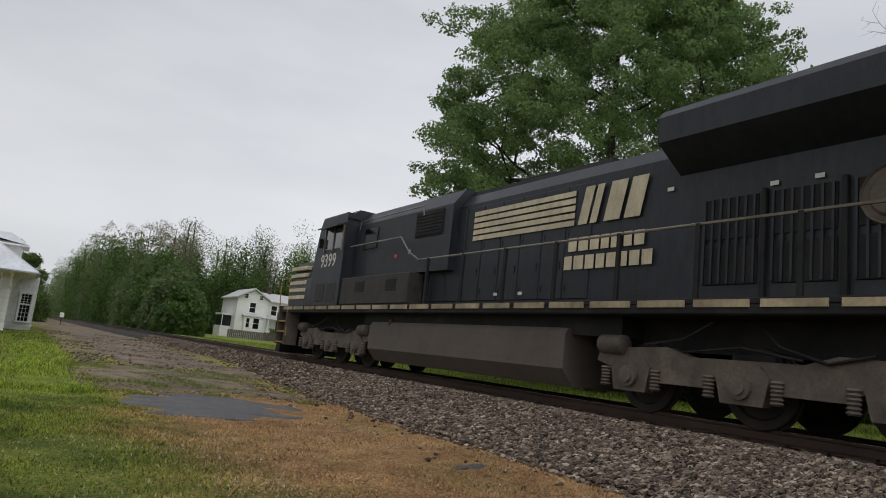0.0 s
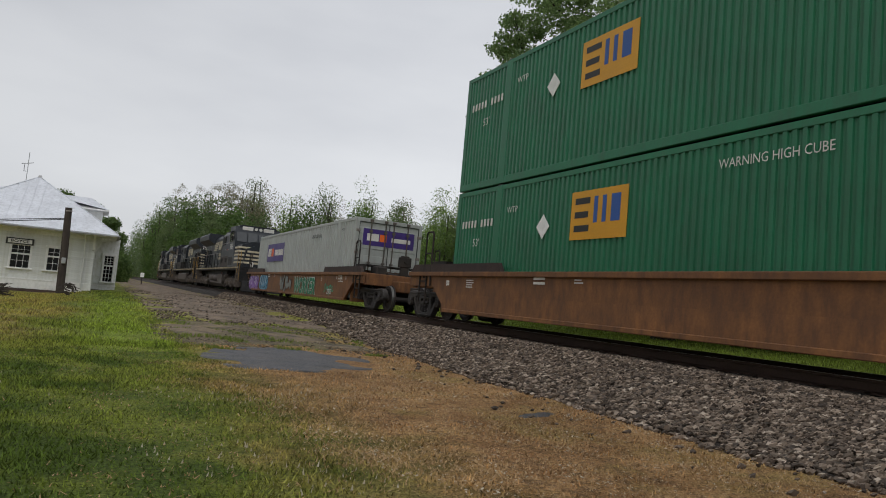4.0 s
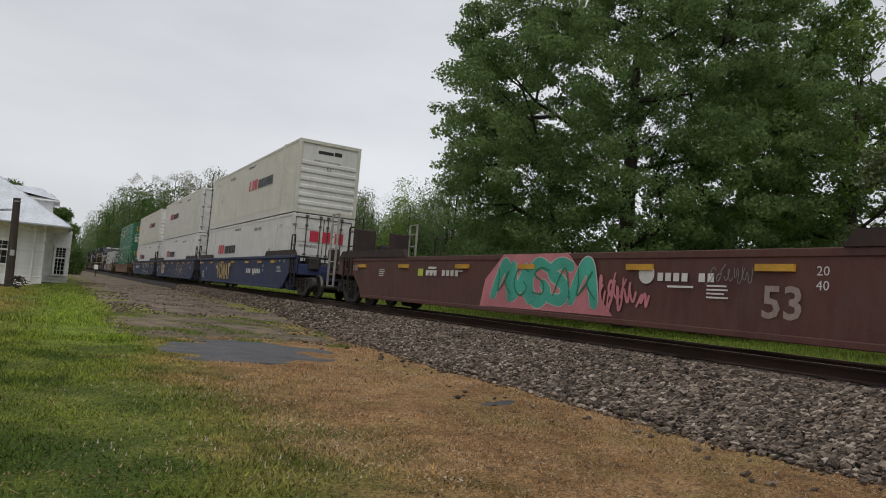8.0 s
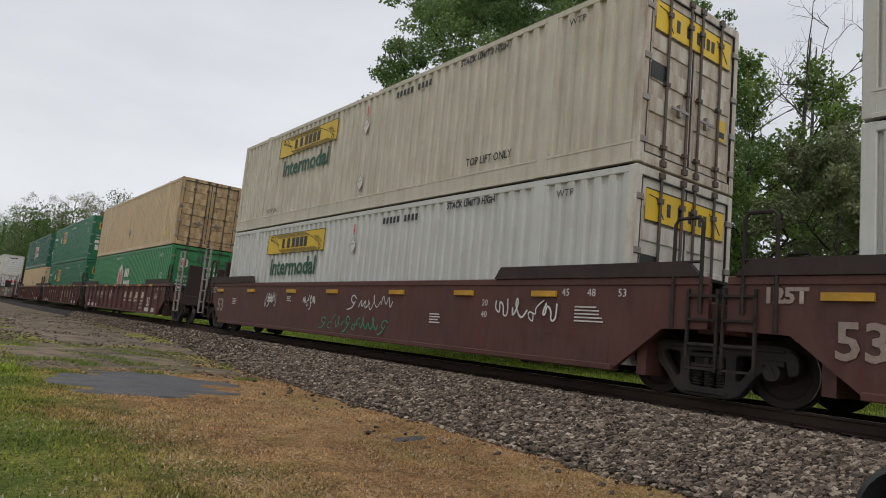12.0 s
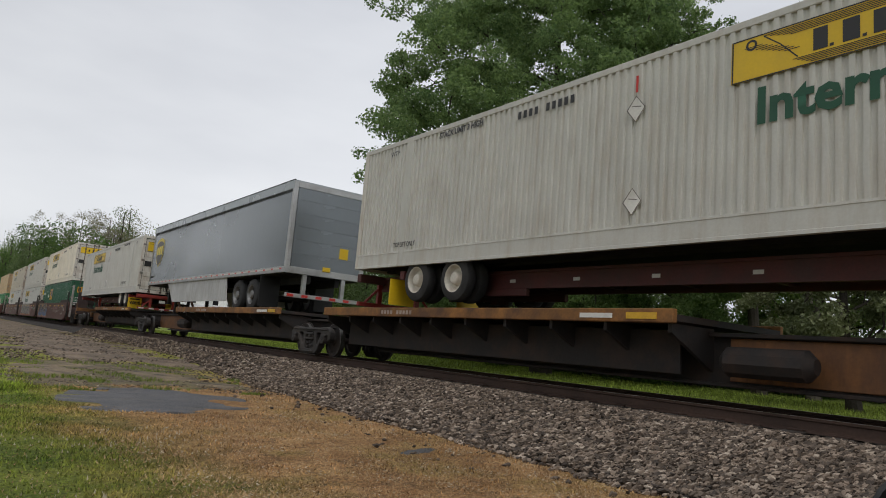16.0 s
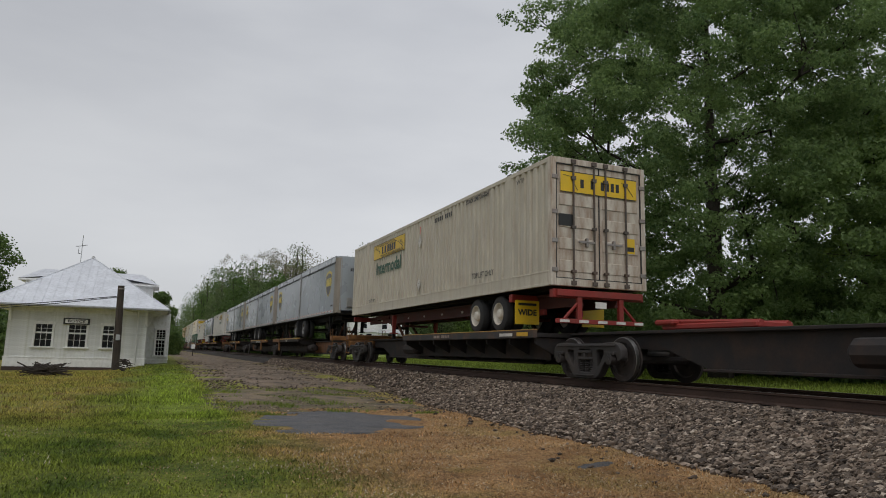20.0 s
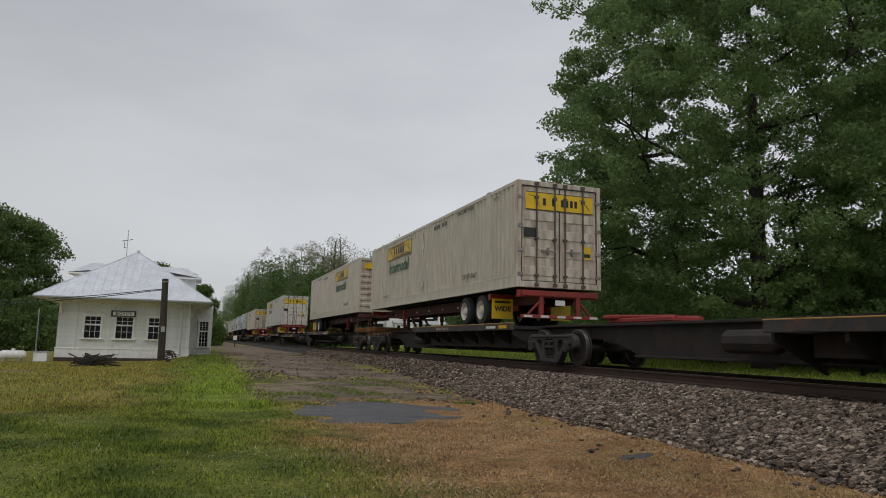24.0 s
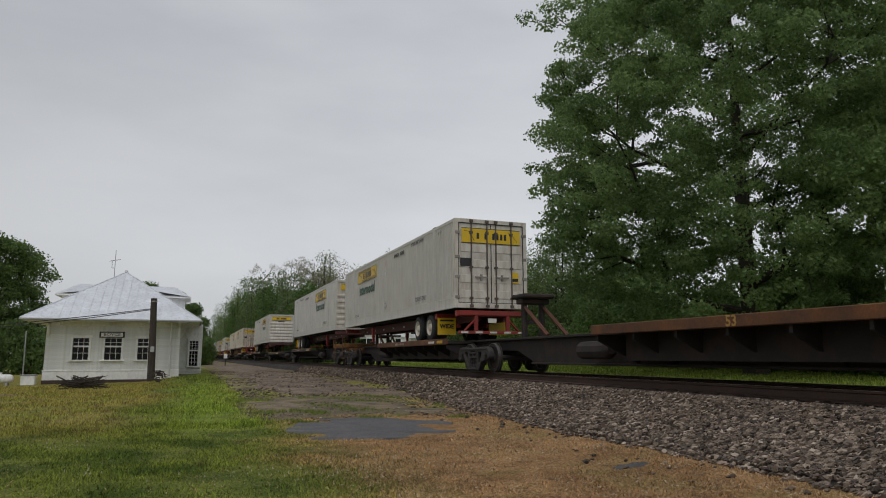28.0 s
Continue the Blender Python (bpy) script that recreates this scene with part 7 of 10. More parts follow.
def well_car(paint, label, half, style, first=True, last=True, marks=None, top=1.66, name="well_car"):
    """One unit of a double-stack car; half is the way from its middle to the truck centres."""
    c = thing(name, label, "railway car", "well cars of the train")
    e = half - 0.2
    lip = 0.034 if paint == "brown_car" and style != "ribbed" else 0.09
    for s in (-1, 1):
        x = s * 1.44
        put("side_sill", (paint, half, top), lambda: MB().prism([(-e, 1.0), (-e, top - 0.08), (e, top - 0.08), (e, 1.0), (8.75, 0.98), (8.0, 0.40), (-8.0, 0.40), (-8.75, 0.98)], "x", -0.035, 0.035), M[paint], c, pose(x, 0, 0))
        put("top_chord", (paint, half, lip), lambda: MB().box(-lip, lip, -e, e, -0.11, 0.0, 0.012), M[paint], c, pose(s * 1.46, 0, top))
        if style != "ribbed":
            put("crease_plate", paint, lambda: MB().prism([(-0.012, 0.45), (0.012, 0.45), (0.012, 0.80), (-0.004, 0.82)], "y", -7.9, 7.9), M[paint], c, pose(s * 1.477, 0, 0) if s < 0 else pose(s * 1.477, 0, 0, 0, 0, 180))
        put("bottom_chord", paint, lambda: MB().box(-0.1, 0.09, -8.0, 8.0, 0.36, 0.45, 0.012), M[paint], c, pose(s * 1.44, 0, 0))
        for q in (-1, 1):
            put("end_guide", (paint, half), lambda: MB().prism([(5.42, 1.66), (5.56, 1.86), (e - 0.3, 1.86), (e - 0.1, 1.66)], "x", -0.05, 0.05), M["guide_dark"], c, pose(s * 1.47, 0, top - 1.66, 0, 0, 0 if q > 0 else 180))
        if style == "ribbed":
            for k in range(15):
                y = -7.98 + 1.1 * k
                put("rib", paint, lambda: MB().prism([(-0.07, 0.42), (0.07, 0.42), (0.05, 1.56), (-0.05, 1.56)], "x", -0.06, 0.06), M[paint], c, pose(s * 1.505, y, 0))
        for y in (-6.6, -4.6, -2.4, 0.4, 2.7, 5.5, 8.15) if paint != "orange_car" else ():
            put("reflector", "y", lambda: MB().box(-0.04, 0.04, -0.26, 0.26, -0.045, 0.045), M["reflector"], c, pose(s * (1.526 if style == "ribbed" else 1.482), y, 1.6 if style == "ribbed" else top - 0.24))
    put("floor", "w", lambda: [mb := MB(), [mb.box(-1.4, 1.4, y - 0.25, y + 0.25, 0.38, 0.47) for y in (-7.6, -6.1, -3, 0, 3, 6.1, 7.6)], mb.box(-0.2, 0.2, -8, 8, 0.38, 0.46)][0], M["truck"], c)
    for q in (-1, 1):
        put("end_sill", (paint, half), lambda: MB().box(-1.35, 1.35, 8.3, 8.45, 0.35, 1.5).box(-0.45, 0.45, 8.4, half + 0.45, 0.78, 1.15, 0.03).box(-1.38, 1.38, 8.45, 9.0, 1.0, 1.1).box(-1.38, 1.38, e - 0.2, e + 0.02, 0.95, 1.35, 0.02), M[paint], c, pose(0, 0, 0, 0, 0, 0 if q > 0 else 180))
        put("walkway", "g", lambda: MB().box(-1.3, 1.3, 8.5, 9.3, 1.62, 1.66).box(-1.3, -1.24, 8.5, 9.3, 1.1, 1.62).box(1.24, 1.3, 8.5, 9.3, 1.1, 1.62), M["truck"], c, pose(0, 0, 0, 0, 0, 0 if q > 0 else 180))
        for s in (-1, 1):
            put("handrail", "h", lambda: MB().tube([(0, 8.9, 1.0), (0, 8.9, 2.35), (0, 8.95, 2.42), (0, 9.25, 2.42), (0, 9.3, 2.35), (0, 9.3, 1.2)], 0.026, 6).tube([(0, 8.9, 1.85), (0, 9.3, 1.85)], 0.02, 5), M["steel" if style == "ribbed" else "truck"], c, pose(s * 1.5, 0, 0, 0, 0, 0) if q > 0 else pose(s * 1.5, 0, 0, 0, 0, 180))
            put("ladder", "l", lambda: [mb := MB(), [mb.box(-0.02, 0.02, 9.12, 9.55, z, z + 0.03) for z in (0.5, 0.8, 1.1, 1.4)], mb.box(-0.02, 0.02, 9.12, 9.15, 0.48, 1.5), mb.box(-0.02, 0.02, 9.52, 9.55, 0.48, 1.5)][0], M["truck"], c, pose(s * 1.5, 0, 0, 0, 0, 0) if q > 0 else pose(s * 1.5, 0, 0, 0, 0, 180))
        put("side_bearing", "b", lambda: MB().box(-1.0, -0.6, 9.1, 9.7, 1.15, 1.62, 0.05).box(0.6, 1.0, 9.1, 9.7, 1.15, 1.62, 0.05).cyl((-0.5, 9.4, 1.3), (0.5, 9.4, 1.3), 0.14, 8), M["truck"], c, pose(0, 0, 0, 0, 0, 0 if q > 0 else 180))
    if first:
        freight_truck(c, half - 0.42)
        coupler(c, half + 1.1, 1)
        if paint == "brown_car":
            end_ladder(c, half, 1)
        put("brake_stand", "b", lambda: MB().box(-0.16, 0.16, -0.05, 0.05, 1.1, 2.05, 0.03).box(-0.22, 0.22, -0.07, 0.07, 1.65, 2.0, 0.02).cyl((0, -0.12, 1.85), (0, 0.12, 1.85), 0.06, 8), M["truck"], c, pose(0, half - 0.3, 0))
    freight_truck(c, -half + 0.42)
    if last:
        coupler(c, -half - 1.1, -1)
        if paint == "brown_car":
            end_ladder(c, half, -1)
        put("brake_stand", "b", lambda: MB().box(-0.16, 0.16, -0.05, 0.05, 1.1, 2.05, 0.03).box(-0.22, 0.22, -0.07, 0.07, 1.65, 2.0, 0.02).cyl((0, -0.12, 1.85), (0, 0.12, 1.85), 0.06, 8), M["truck"], c, pose(0, -half + 0.3, 0))
    X = 1.494 if style != "ribbed" else 1.484
    for s in (-1, 1):
        d = 1 if s < 0 else -1
        x = s * X
        mk_ = marks or ({"53": (-6.33, 0.86, 0.52), "125T": (6.87, 0.67, 0.36)} if style == "ribbed" else {"53": (8.0, 0.93, 0.56), "125T": (8.8, 1.42, 0.24)})
        for w_, (y, z, k) in mk_.items():
            side_text(w_, c, y * d, z, x, k, M["faded_mark" if paint == "brown_car" and style != "ribbed" else "white_mark"], 0.012)
        if style == "ribbed":
            for k in range(4):
                y = (-1.93 - 1.1 * k) * d
                plaque(c, "name_block", x, rect(y - 0.28, y + 0.28, 1.02, 1.3, -0.12 * d), M["cream"])
                plaque(c, "name_block", x, rect(y - 0.28, y + 0.28, 0.86, 0.94), M["cream"])
            side_text("IL 53' 1\"", c, -5.05 * d, 0.74, x, 0.14, M["white_mark"], 0.004)
            side_text("IW 8' 9\"", c, -5.05 * d, 0.58, x, 0.14, M["white_mark"], 0.004)
            side_text("LD LMT", c, 3.9 * d, 0.98, x, 0.14, M["white_mark"], 0.004)
            bars(c, "number_mark", x, [(min(a * d, (a - 0.17) * d), max(a * d, (a - 0.17) * d), 1.08, 1.3) for a in (5.35, 5.13, 4.91, 4.69, 4.3, 4.08, 3.86, 3.64, 3.42, 3.2)], M["faded_mark"])
            plaque(c, "plate_mark", x, rect(min(2.55 * d, 2.2 * d), max(2.55 * d, 2.2 * d), 0.82, 1.2), M["faded_mark"])
            plaque(c, "plate_field", x + s * 0.004, rect(min(2.52 * d, 2.23 * d), max(2.52 * d, 2.23 * d), 0.85, 1.17), M["brown_car"], 0.002)
            plaque(c, "white_panel", x, rect(min(7.4 * d, 4.9 * d), max(7.4 * d, 4.9 * d), 0.46, 0.62), M["white_mark"])
            plaque(c, "white_panel", x, rect(min(-7.4 * d, -5.4 * d), max(-7.4 * d, -5.4 * d), 0.46, 0.62), M["white_mark"])
        side_text("45", c, -7.05 * d, top - 0.22, x, 0.16, M["white_mark"])
        side_text("48", c, -7.55 * d, top - 0.22, x, 0.16, M["white_mark"])
        side_text("53", c, -8.1 * d, top - 0.22, x, 0.16, M["white_mark"])
        side_text("20", c, (-5.75 if style == "ribbed" else -5.2) * d, min(1.25, top - 0.28), x, 0.16, M["white_mark"])
        side_text("40", c, (-5.75 if style == "ribbed" else -5.2) * d, 1.05, x, 0.16, M["white_mark"])
        bars(c, "stencil", x, small_print(4.2, 1.2, 0.4, 2, 0.05, 0.04) + small_print(-7.25, 1.22, 0.55, 5, 0.022) + small_print(6.95, 1.15, 0.4, 4, 0.022) + small_print(2.9, 1.25, 0.25, 3, 0.022) + small_print(-3.62, 1.0, 0.35, 4, 0.022), M["white_mark"])
    return c


def tag_side(c, y0, y1, z0, z1, fill, line, seed, blobs=6, ground=None, glow=None, thick=1.0):
    """A sprayed piece on the camera's side: fat interlocking signs with outlines over a clouded ground."""
    rng = random.Random(seed)
    x = -1.495
    w = (y1 - y0) / blobs
    if ground:
        n = 26
        rim = [((y0 + y1) / 2 + (y1 - y0) * 0.53 * math.copysign(abs(math.cos(a)) ** 0.35, math.cos(a)) * rng.uniform(0.93, 1.03), (z0 + z1) / 2 + (z1 - z0) * 0.5 * math.copysign(abs(math.sin(a)) ** 0.4, math.sin(a)) * rng.uniform(0.86, 1.0)) for a in [2 * math.pi * i / n for i in range(n)]]
        plaque(c, "sprayed_ground", x, rim, M[ground], 0.0025)
    r = min(w * 0.17, (z1 - z0) * 0.13) * thick
    for k in range(blobs):
        g = glyph(rng, y1 - w * k * 0.985, z0 + 0.1 * (z1 - z0), w * 1.02, (z1 - z0) * 0.8, -1)
        q = 0.003 + 0.0045 * (k % 2)
        for name, m, rr, up in (("sprayed_outline", line, r * 1.42, 0.0), ("sprayed_field", fill, r, 0.012), ("sprayed_shine", glow, r * 0.22, 0.024)):
            if m:
                mb = MB()
                pts = g if name != "sprayed_shine" else [(yy + r * 0.35, zz + r * 0.3) for yy, zz in g[: max(3, len(g) // 2)]]
                stroke(mb, x, pts, rr, q + up)
                part(name, mb, M[m], c)
    return c


SWOOPS = [
    [(1.0, 0.9), (0.45, 1.05), (-0.05, 0.75), (0.75, 0.5), (0.7, 0.05), (0.0, 0.12)],
    [(0.0, 0.05), (0.3, 0.6), (0.65, 1.1), (0.85, 0.7), (1.0, 0.0)],
    [(0.1, 1.0), (0.2, 0.5), (0.05, 0.0), (0.6, 0.5), (1.0, 1.0), (0.5, 0.52), (1.1, 0.0)],
    [(1.0, 0.85), (0.3, 1.1), (-0.1, 0.4), (0.4, -0.1), (1.0, 0.25), (0.65, 0.5)],
]


def swoop(c, y, z0, z1, w, k, coats, drop):
    """One sprayed letter of coats (paint, half width, height), the first set off by drop as its shadow."""
    g = flowing([(y - w * (u - 0.5), z0 + 0.12 + (z1 - z0 - 0.24) * v) for u, v in SWOOPS[k % 4]])
    for i, (paint, r, up) in enumerate(coats):
        dy, dz = drop if drop and i == 0 else (0.0, 0.0)
        mb = MB()
        stroke(mb, -1.495, [(a - dy, max(0.47 + r * 0.7, b + dz)) for a, b in g], r, up, 0.45)
        part("sprayed_letter" if i == len(coats) - 1 else "sprayed_outline", mb, M[paint], c)


def star(c, y, z, r):
    for paint, k, up in (("graf_pale", 1.0, 0.005), ("graf_navy", 0.84, 0.008)):
        plaque(c, "sprayed_star", -1.4945, [(y + r * k * (1.0 if i % 2 == 0 else 0.45) * math.sin(i * math.pi / 5 + 0.3), z + r * k * (1.0 if i % 2 == 0 else 0.45) * math.cos(i * math.pi / 5 + 0.3)) for i in range(10)], M[paint], up)


w1 = ride(well_car("orange_car", "weathered orange-brown well car covered in sprayed tags", 10.0, "smooth", True, True, {"53": (7.9, 1.08, 0.16)}, 1.36), 58.0)
t0 = side_text("WORKER", w1, -2.78, 0.74, -1.499, 0.94, M["graf_white"], 0.062, 0, 0.82, "white outline of the sprayed word")
t1 = side_text("WORKER", w1, -2.78, 0.74, -1.503, 0.94, M["graf_deep"], 0.036, 0, 0.82, "green sprayed word")
tag_side(w1, -0.6, 1.5, 0.45, 1.22, "graf_grey", "graf_dark", 5, 5)
side_text("2023", w1, -6.3, 0.62, -1.499, 0.28, M["graf_white"], 0.004)
tag_side(w1, 6.5, 8.9, 0.4, 1.16, "graf_violet", "graf_dark", 6, 4, "graf_violet", "graf_white")
tag_side(w1, 4.2, 6.1, 0.42, 1.22, "graf_blue", "graf_dark", 7, 4, "graf_blue", "graf_white")
scribble(w1, "sprayed_tag", -1.49, -6.8, -5.6, 0.5, 0.95, M["graf_green"], 8, 0.03, 4)
ride(well_car("orange_car", "weathered orange-brown well car with two green containers", 10.4, "smooth", True, True, {"53": (7.9, 1.08, 0.16)}, 1.36), 81.8)
a1 = well_car("blue_car", "faded navy well car with white sprayed tags", 9.55, "smooth", True, False)
ride(a1, 105.65)
tag_side(a1, -4.9, -0.1, 0.42, 1.42, "blue_car", "graf_white", 9, 6)
bars(a1, "number_mark", -1.497, [(2.8 + 0.3 * k, 3.0 + 0.3 * k, 0.95, 1.2) for k in range(9) if k != 4], M["white_mark"])
scribble(a1, "sprayed_tag", -1.49, 7.5, 8.3, 0.7, 1.3, M["graf_grey"], 3, 0.03, 4)
a2 = well_car("blue_car", "faded navy well car with pale sprayed letters", 9.65, "smooth", False, False)
ride(a2, 124.95)
scribble(a2, "sprayed_tag", -1.498, -6.6, -1.2, 0.5, 1.4, M["graf_grey"], 12, 0.016, 8)
tag_side(a2, 4.2, 5.7, 0.6, 1.35, "graf_tan", "graf_white", 10, 4, "graf_white")
scribble(a2, "sprayed_tag", -1.49, -4.4, -1.6, 0.5, 1.42, M["graf_tan"], 13, 0.034, 4)
scribble(a2, "sprayed_tag", -1.499, -1.0, 0.0, 0.55, 0.95, M["graf_grey"], 14, 0.014, 4)
side_text("C", a2, 1.2, 0.95, -1.499, 0.3, M["white_mark"], 0.006)
a3 = well_car("blue_car", "faded navy well car with a tan sprayed word", 9.75, "smooth", False, True, {"53": (7.57, 0.73, 0.52), "125T": (8.8, 1.42, 0.24)})
ride(a3, 144.45)
side_text("VOMAT", a3, 2.3, 0.93, -1.499, 1.1, M["graf_dark"], 0.075, 0, 0.78, "dark outline of the sprayed word")
side_text("VOMAT", a3, 2.3, 0.93, -1.503, 1.1, M["graf_tan"], 0.04, 0, 0.78, "tan sprayed word")
bars(a3, "number_mark", -1.497, [(-4.8 + 0.27 * k, -4.62 + 0.27 * k, 0.92, 1.12) for k in range(9) if k != 5], M["white_mark"])
em = well_car("brown_car", "empty brown well car with a green and pink sprayed piece", 10.2, "smooth", True, True, {"53": (-4.71, 0.81, 0.56), "125T": (8.6, 1.2, 0.2)}, 1.5)
ride(em, 168.3)
plaque(em, "sprayed_field", -1.496, [(1.9, 0.42), (1.75, 1.0), (1.15, 1.5), (-0.75, 1.5), (-1.9, 0.48), (1.6, 0.46)], M["graf_pink"], 0.004, "pink ground of the sprayed piece")
for k in range(5):
    swoop(em, 1.15 - 0.58 * k, 0.5, 1.44, 0.6, k + 1, (("graf_pale", 0.135, 0.006), ("graf_teal", 0.112, 0.009)), None)
    swoop(em, 1.1 - 0.58 * k, 0.6, 1.36, 0.45, k + 2, (("graf_deep", 0.018, 0.014),), None)
scribble(em, "sprayed_tag", -1.498, -2.6, -1.45, 0.55, 1.1, M["graf_pink"], 31, 0.03, 5)
scribble(em, "sprayed_tag", -1.498, -2.1, -1.5, 0.45, 1.2, M["graf_pink"], 33, 0.025, 3)
part("emblem", MB().wheel(-1.49, -1.496, -2.54, 1.16, [(0, 0.15), (1, 0.15)], 16), M["white_mark"], em)
part("emblem_mark", MB().box(-1.494, -1.49, -2.62, -2.46, 1.12, 1.2), M["brown_car"], em)
bars(em, "name_mark", -1.497, [(-3.73 + 0.145 * k, -3.63 + 0.145 * k, 1.06, 1.18) for k in range(7) if k not in (2,)] + [(-3.4, -2.95, 0.97, 1.0)], M["white_mark"])
plaque(em, "notice", -1.496, rect(4.44, 4.7, 1.03, 1.2), M["notice_lime"], label="yellow-green notice")
bars(em, "number_mark", -1.497, [(2.84 + 0.19 * k, 2.97 + 0.19 * k, 1.04, 1.17) for k in range(8) if k != 4], M["white_mark"])
scribble(em, "sprayed_tag", -1.498, -4.3, -3.6, 1.02, 1.3, M["graf_grey"], 34, 0.008, 5)
for n_, (u, h, f, l) in enumerate(((191.6, 9.7, True, False), (210.95, 9.65, False, False), (230.3, 9.7, False, True))):
    b = well_car("brown_car", "boxcar-brown ribbed well car with white stencils", h, "ribbed", f, l)
    ride(b, u)
    scribble(b, "sprayed_tag", -1.498, 0.73, 1.74, 0.9, 1.4, M["graf_white" if n_ else "graf_blue"], 40 + n_, 0.025, 4)
    if n_ == 1:
        scribble(b, "sprayed_tag", -1.498, -2.0, -0.85, 0.48, 0.92, M["graf_white"], 51, 0.036, 4)
        scribble(b, "sprayed_tag", -1.498, -1.7, -0.85, 1.02, 1.34, M["graf_white"], 56, 0.026, 4)
    scribble(b, "sprayed_tag", -1.498, 4.3, 5.2, 0.9, 1.35, M["graf_grey"], 60 + n_, 0.018, 5)
    side_text("ABC"[n_], b, 3.45, 1.2, -1.49, 0.3, M["white_mark"])
for n_, (u, h, f, l) in enumerate(((253.8, 9.6, True, False), (272.95, 9.7, False, False), (292.4, 9.7, False, True))):
    b = well_car("brown_car", "brown well car with %s" % ("white scrawled tags", "a large grey and black sprayed piece", "a blue, tan and white sprayed piece")[n_], h, "smooth", f, l)
    ride(b, u)
    if n_ == 0:
        for k, (ya, yb_) in enumerate(((3.6, 4.4), (1.2, 1.9), (-2.33, -0.35), (-6.9, -5.5))):
            scribble(b, "sprayed_tag", -1.498, ya, yb_, 0.95, 1.4, M["graf_white"], 70 + k, 0.018, 4)
        scribble(b, "sprayed_tag", -1.498, -2.2, 0.9, 0.5, 0.9, M["graf_green"], 79, 0.014, 8)
    if n_ == 1:
        plaque(b, "sprayed_ground", -1.4945, [(5.15, 0.46), (5.0, 0.85), (5.12, 1.2), (4.9, 1.52), (4.2, 1.62), (-2.6, 1.62), (-3.1, 1.3), (-3.3, 0.9), (-3.5, 0.5), (-3.2, 0.46)], M["graf_silver"], 0.003, "grey ground of the sprayed piece")
        for poly in ([(5.5, 0.5), (5.6, 0.9), (5.35, 1.1), (5.5, 1.4), (5.2, 1.55), (5.0, 1.5), (5.02, 0.8), (5.1, 0.47)], [(-3.1, 1.45), (-3.4, 0.9), (-3.6, 0.5), (-4.6, 0.52), (-4.3, 0.75), (-4.9, 1.0), (-4.4, 1.2), (-4.5, 1.5)]):
            plaque(b, "sprayed_ground", -1.4943, poly, M["graf_pinkdark"], 0.0025, "pink cloud of sprayed paint")
        plaque(b, "sprayed_ground", -1.4945, [(5.1, 0.42), (5.1, 0.56), (3.0, 0.6), (2.2, 0.54), (0.5, 0.62), (-1.5, 0.55), (-3.4, 0.58), (-3.4, 0.42)], M["graf_rust"], 0.0045, "orange band along the bottom of the sprayed piece")
        for k in range(5):
            swoop(b, 4.25 - 1.55 * k, 0.62, 1.58, 1.3, k, (("graf_navy", 0.17, 0.006), ("graf_pale", 0.125, 0.008), ("graf_dark", 0.11, 0.010), ("graf_silver", 0.095, 0.012)), (0.14, -0.10))
            swoop(b, 3.5 - 1.55 * k, 0.5, 1.6, 0.7, k + 2, (("graf_pale", 0.03, 0.013), ("graf_navy", 0.02, 0.015)), None)
        star(b, -3.75, 0.92, 0.36)
        for k, (ya, yb_, za, zb_, m) in enumerate(((5.2, 6.1, 1.15, 1.5, "graf_pink"), (5.3, 6.0, 0.5, 0.66, "graf_pale"), (-5.9, -4.7, 1.0, 1.45, "graf_white"), (-7.6, -6.1, 0.98, 1.36, "graf_green"))):
            scribble(b, "sprayed_tag", -1.498, ya, yb_, za, zb_, M[m], 74 + k, 0.016, 5)
    if n_ == 2:
        plaque(b, "sprayed_ground", -1.4945, [(8.35, 0.46), (8.5, 1.0), (8.3, 1.5), (7.9, 1.62), (2.7, 1.62), (2.2, 1.3), (2.35, 0.8), (2.1, 0.46)], M["graf_sand"], 0.003, "tan ground of the sprayed piece")
        for k in range(7):
            swoop(b, 7.35 - 0.8 * k, 0.47, 1.2, 0.95, k + 2, (("graf_pale", 0.13, 0.007), ("graf_deepblue", 0.112, 0.010)), None)
            swoop(b, 7.45 - 0.8 * k, 0.85, 1.6, 0.8, k + 3, (("graf_pale", 0.11, 0.016), ("graf_dark", 0.092, 0.019)), None)
            swoop(b, 7.1 - 0.8 * k, 0.5, 1.55, 0.5, k, (("graf_pale", 0.012, 0.026),), None)
            if k % 2:
                part("sprayed_dot", MB().wheel(-1.49, -1.522, 7.0 - 0.8 * k, 0.95, [(0, 0.05), (1, 0.05)], 14), M["graf_rust"], b)
        plaque(b, "sprayed_ground", -1.4945, [(7.8, 0.42), (7.8, 0.5), (6.0, 0.54), (4.0, 0.5), (2.2, 0.53), (2.2, 0.42)], M["graf_rust"], 0.005, "orange band along the bottom of the sprayed piece")
        scribble(b, "sprayed_tag", -1.498, 8.35, 9.1, 0.85, 1.4, M["graf_pale"], 86, 0.016, 5)
        for k, (ya, yb_, za) in enumerate(((-4.75, -2.65, 1.3), (-4.9, -1.8, 0.88), (-7.0, -6.0, 0.7), (-7.2, -5.9, 1.25), (0.6, 1.9, 1.2))):
            scribble(b, "sprayed_tag", -1.498, ya, yb_, za, za + 0.24, M["graf_pale"], 80 + k, 0.013, (10, 14, 6, 7, 8)[k])
        bars(b, "number_mark", -1.496, [(-1.6 - 0.22 * k, -1.45 - 0.22 * k, 1.12, 1.32) for k in range(4)] + [(-2.7 - 0.22 * k, -2.55 - 0.22 * k, 1.12, 1.32) for k in range(6)], M["graf_pinkdark"])
        side_text("A", b, -0.75, 1.2, -1.497, 0.2, M["white_mark"])


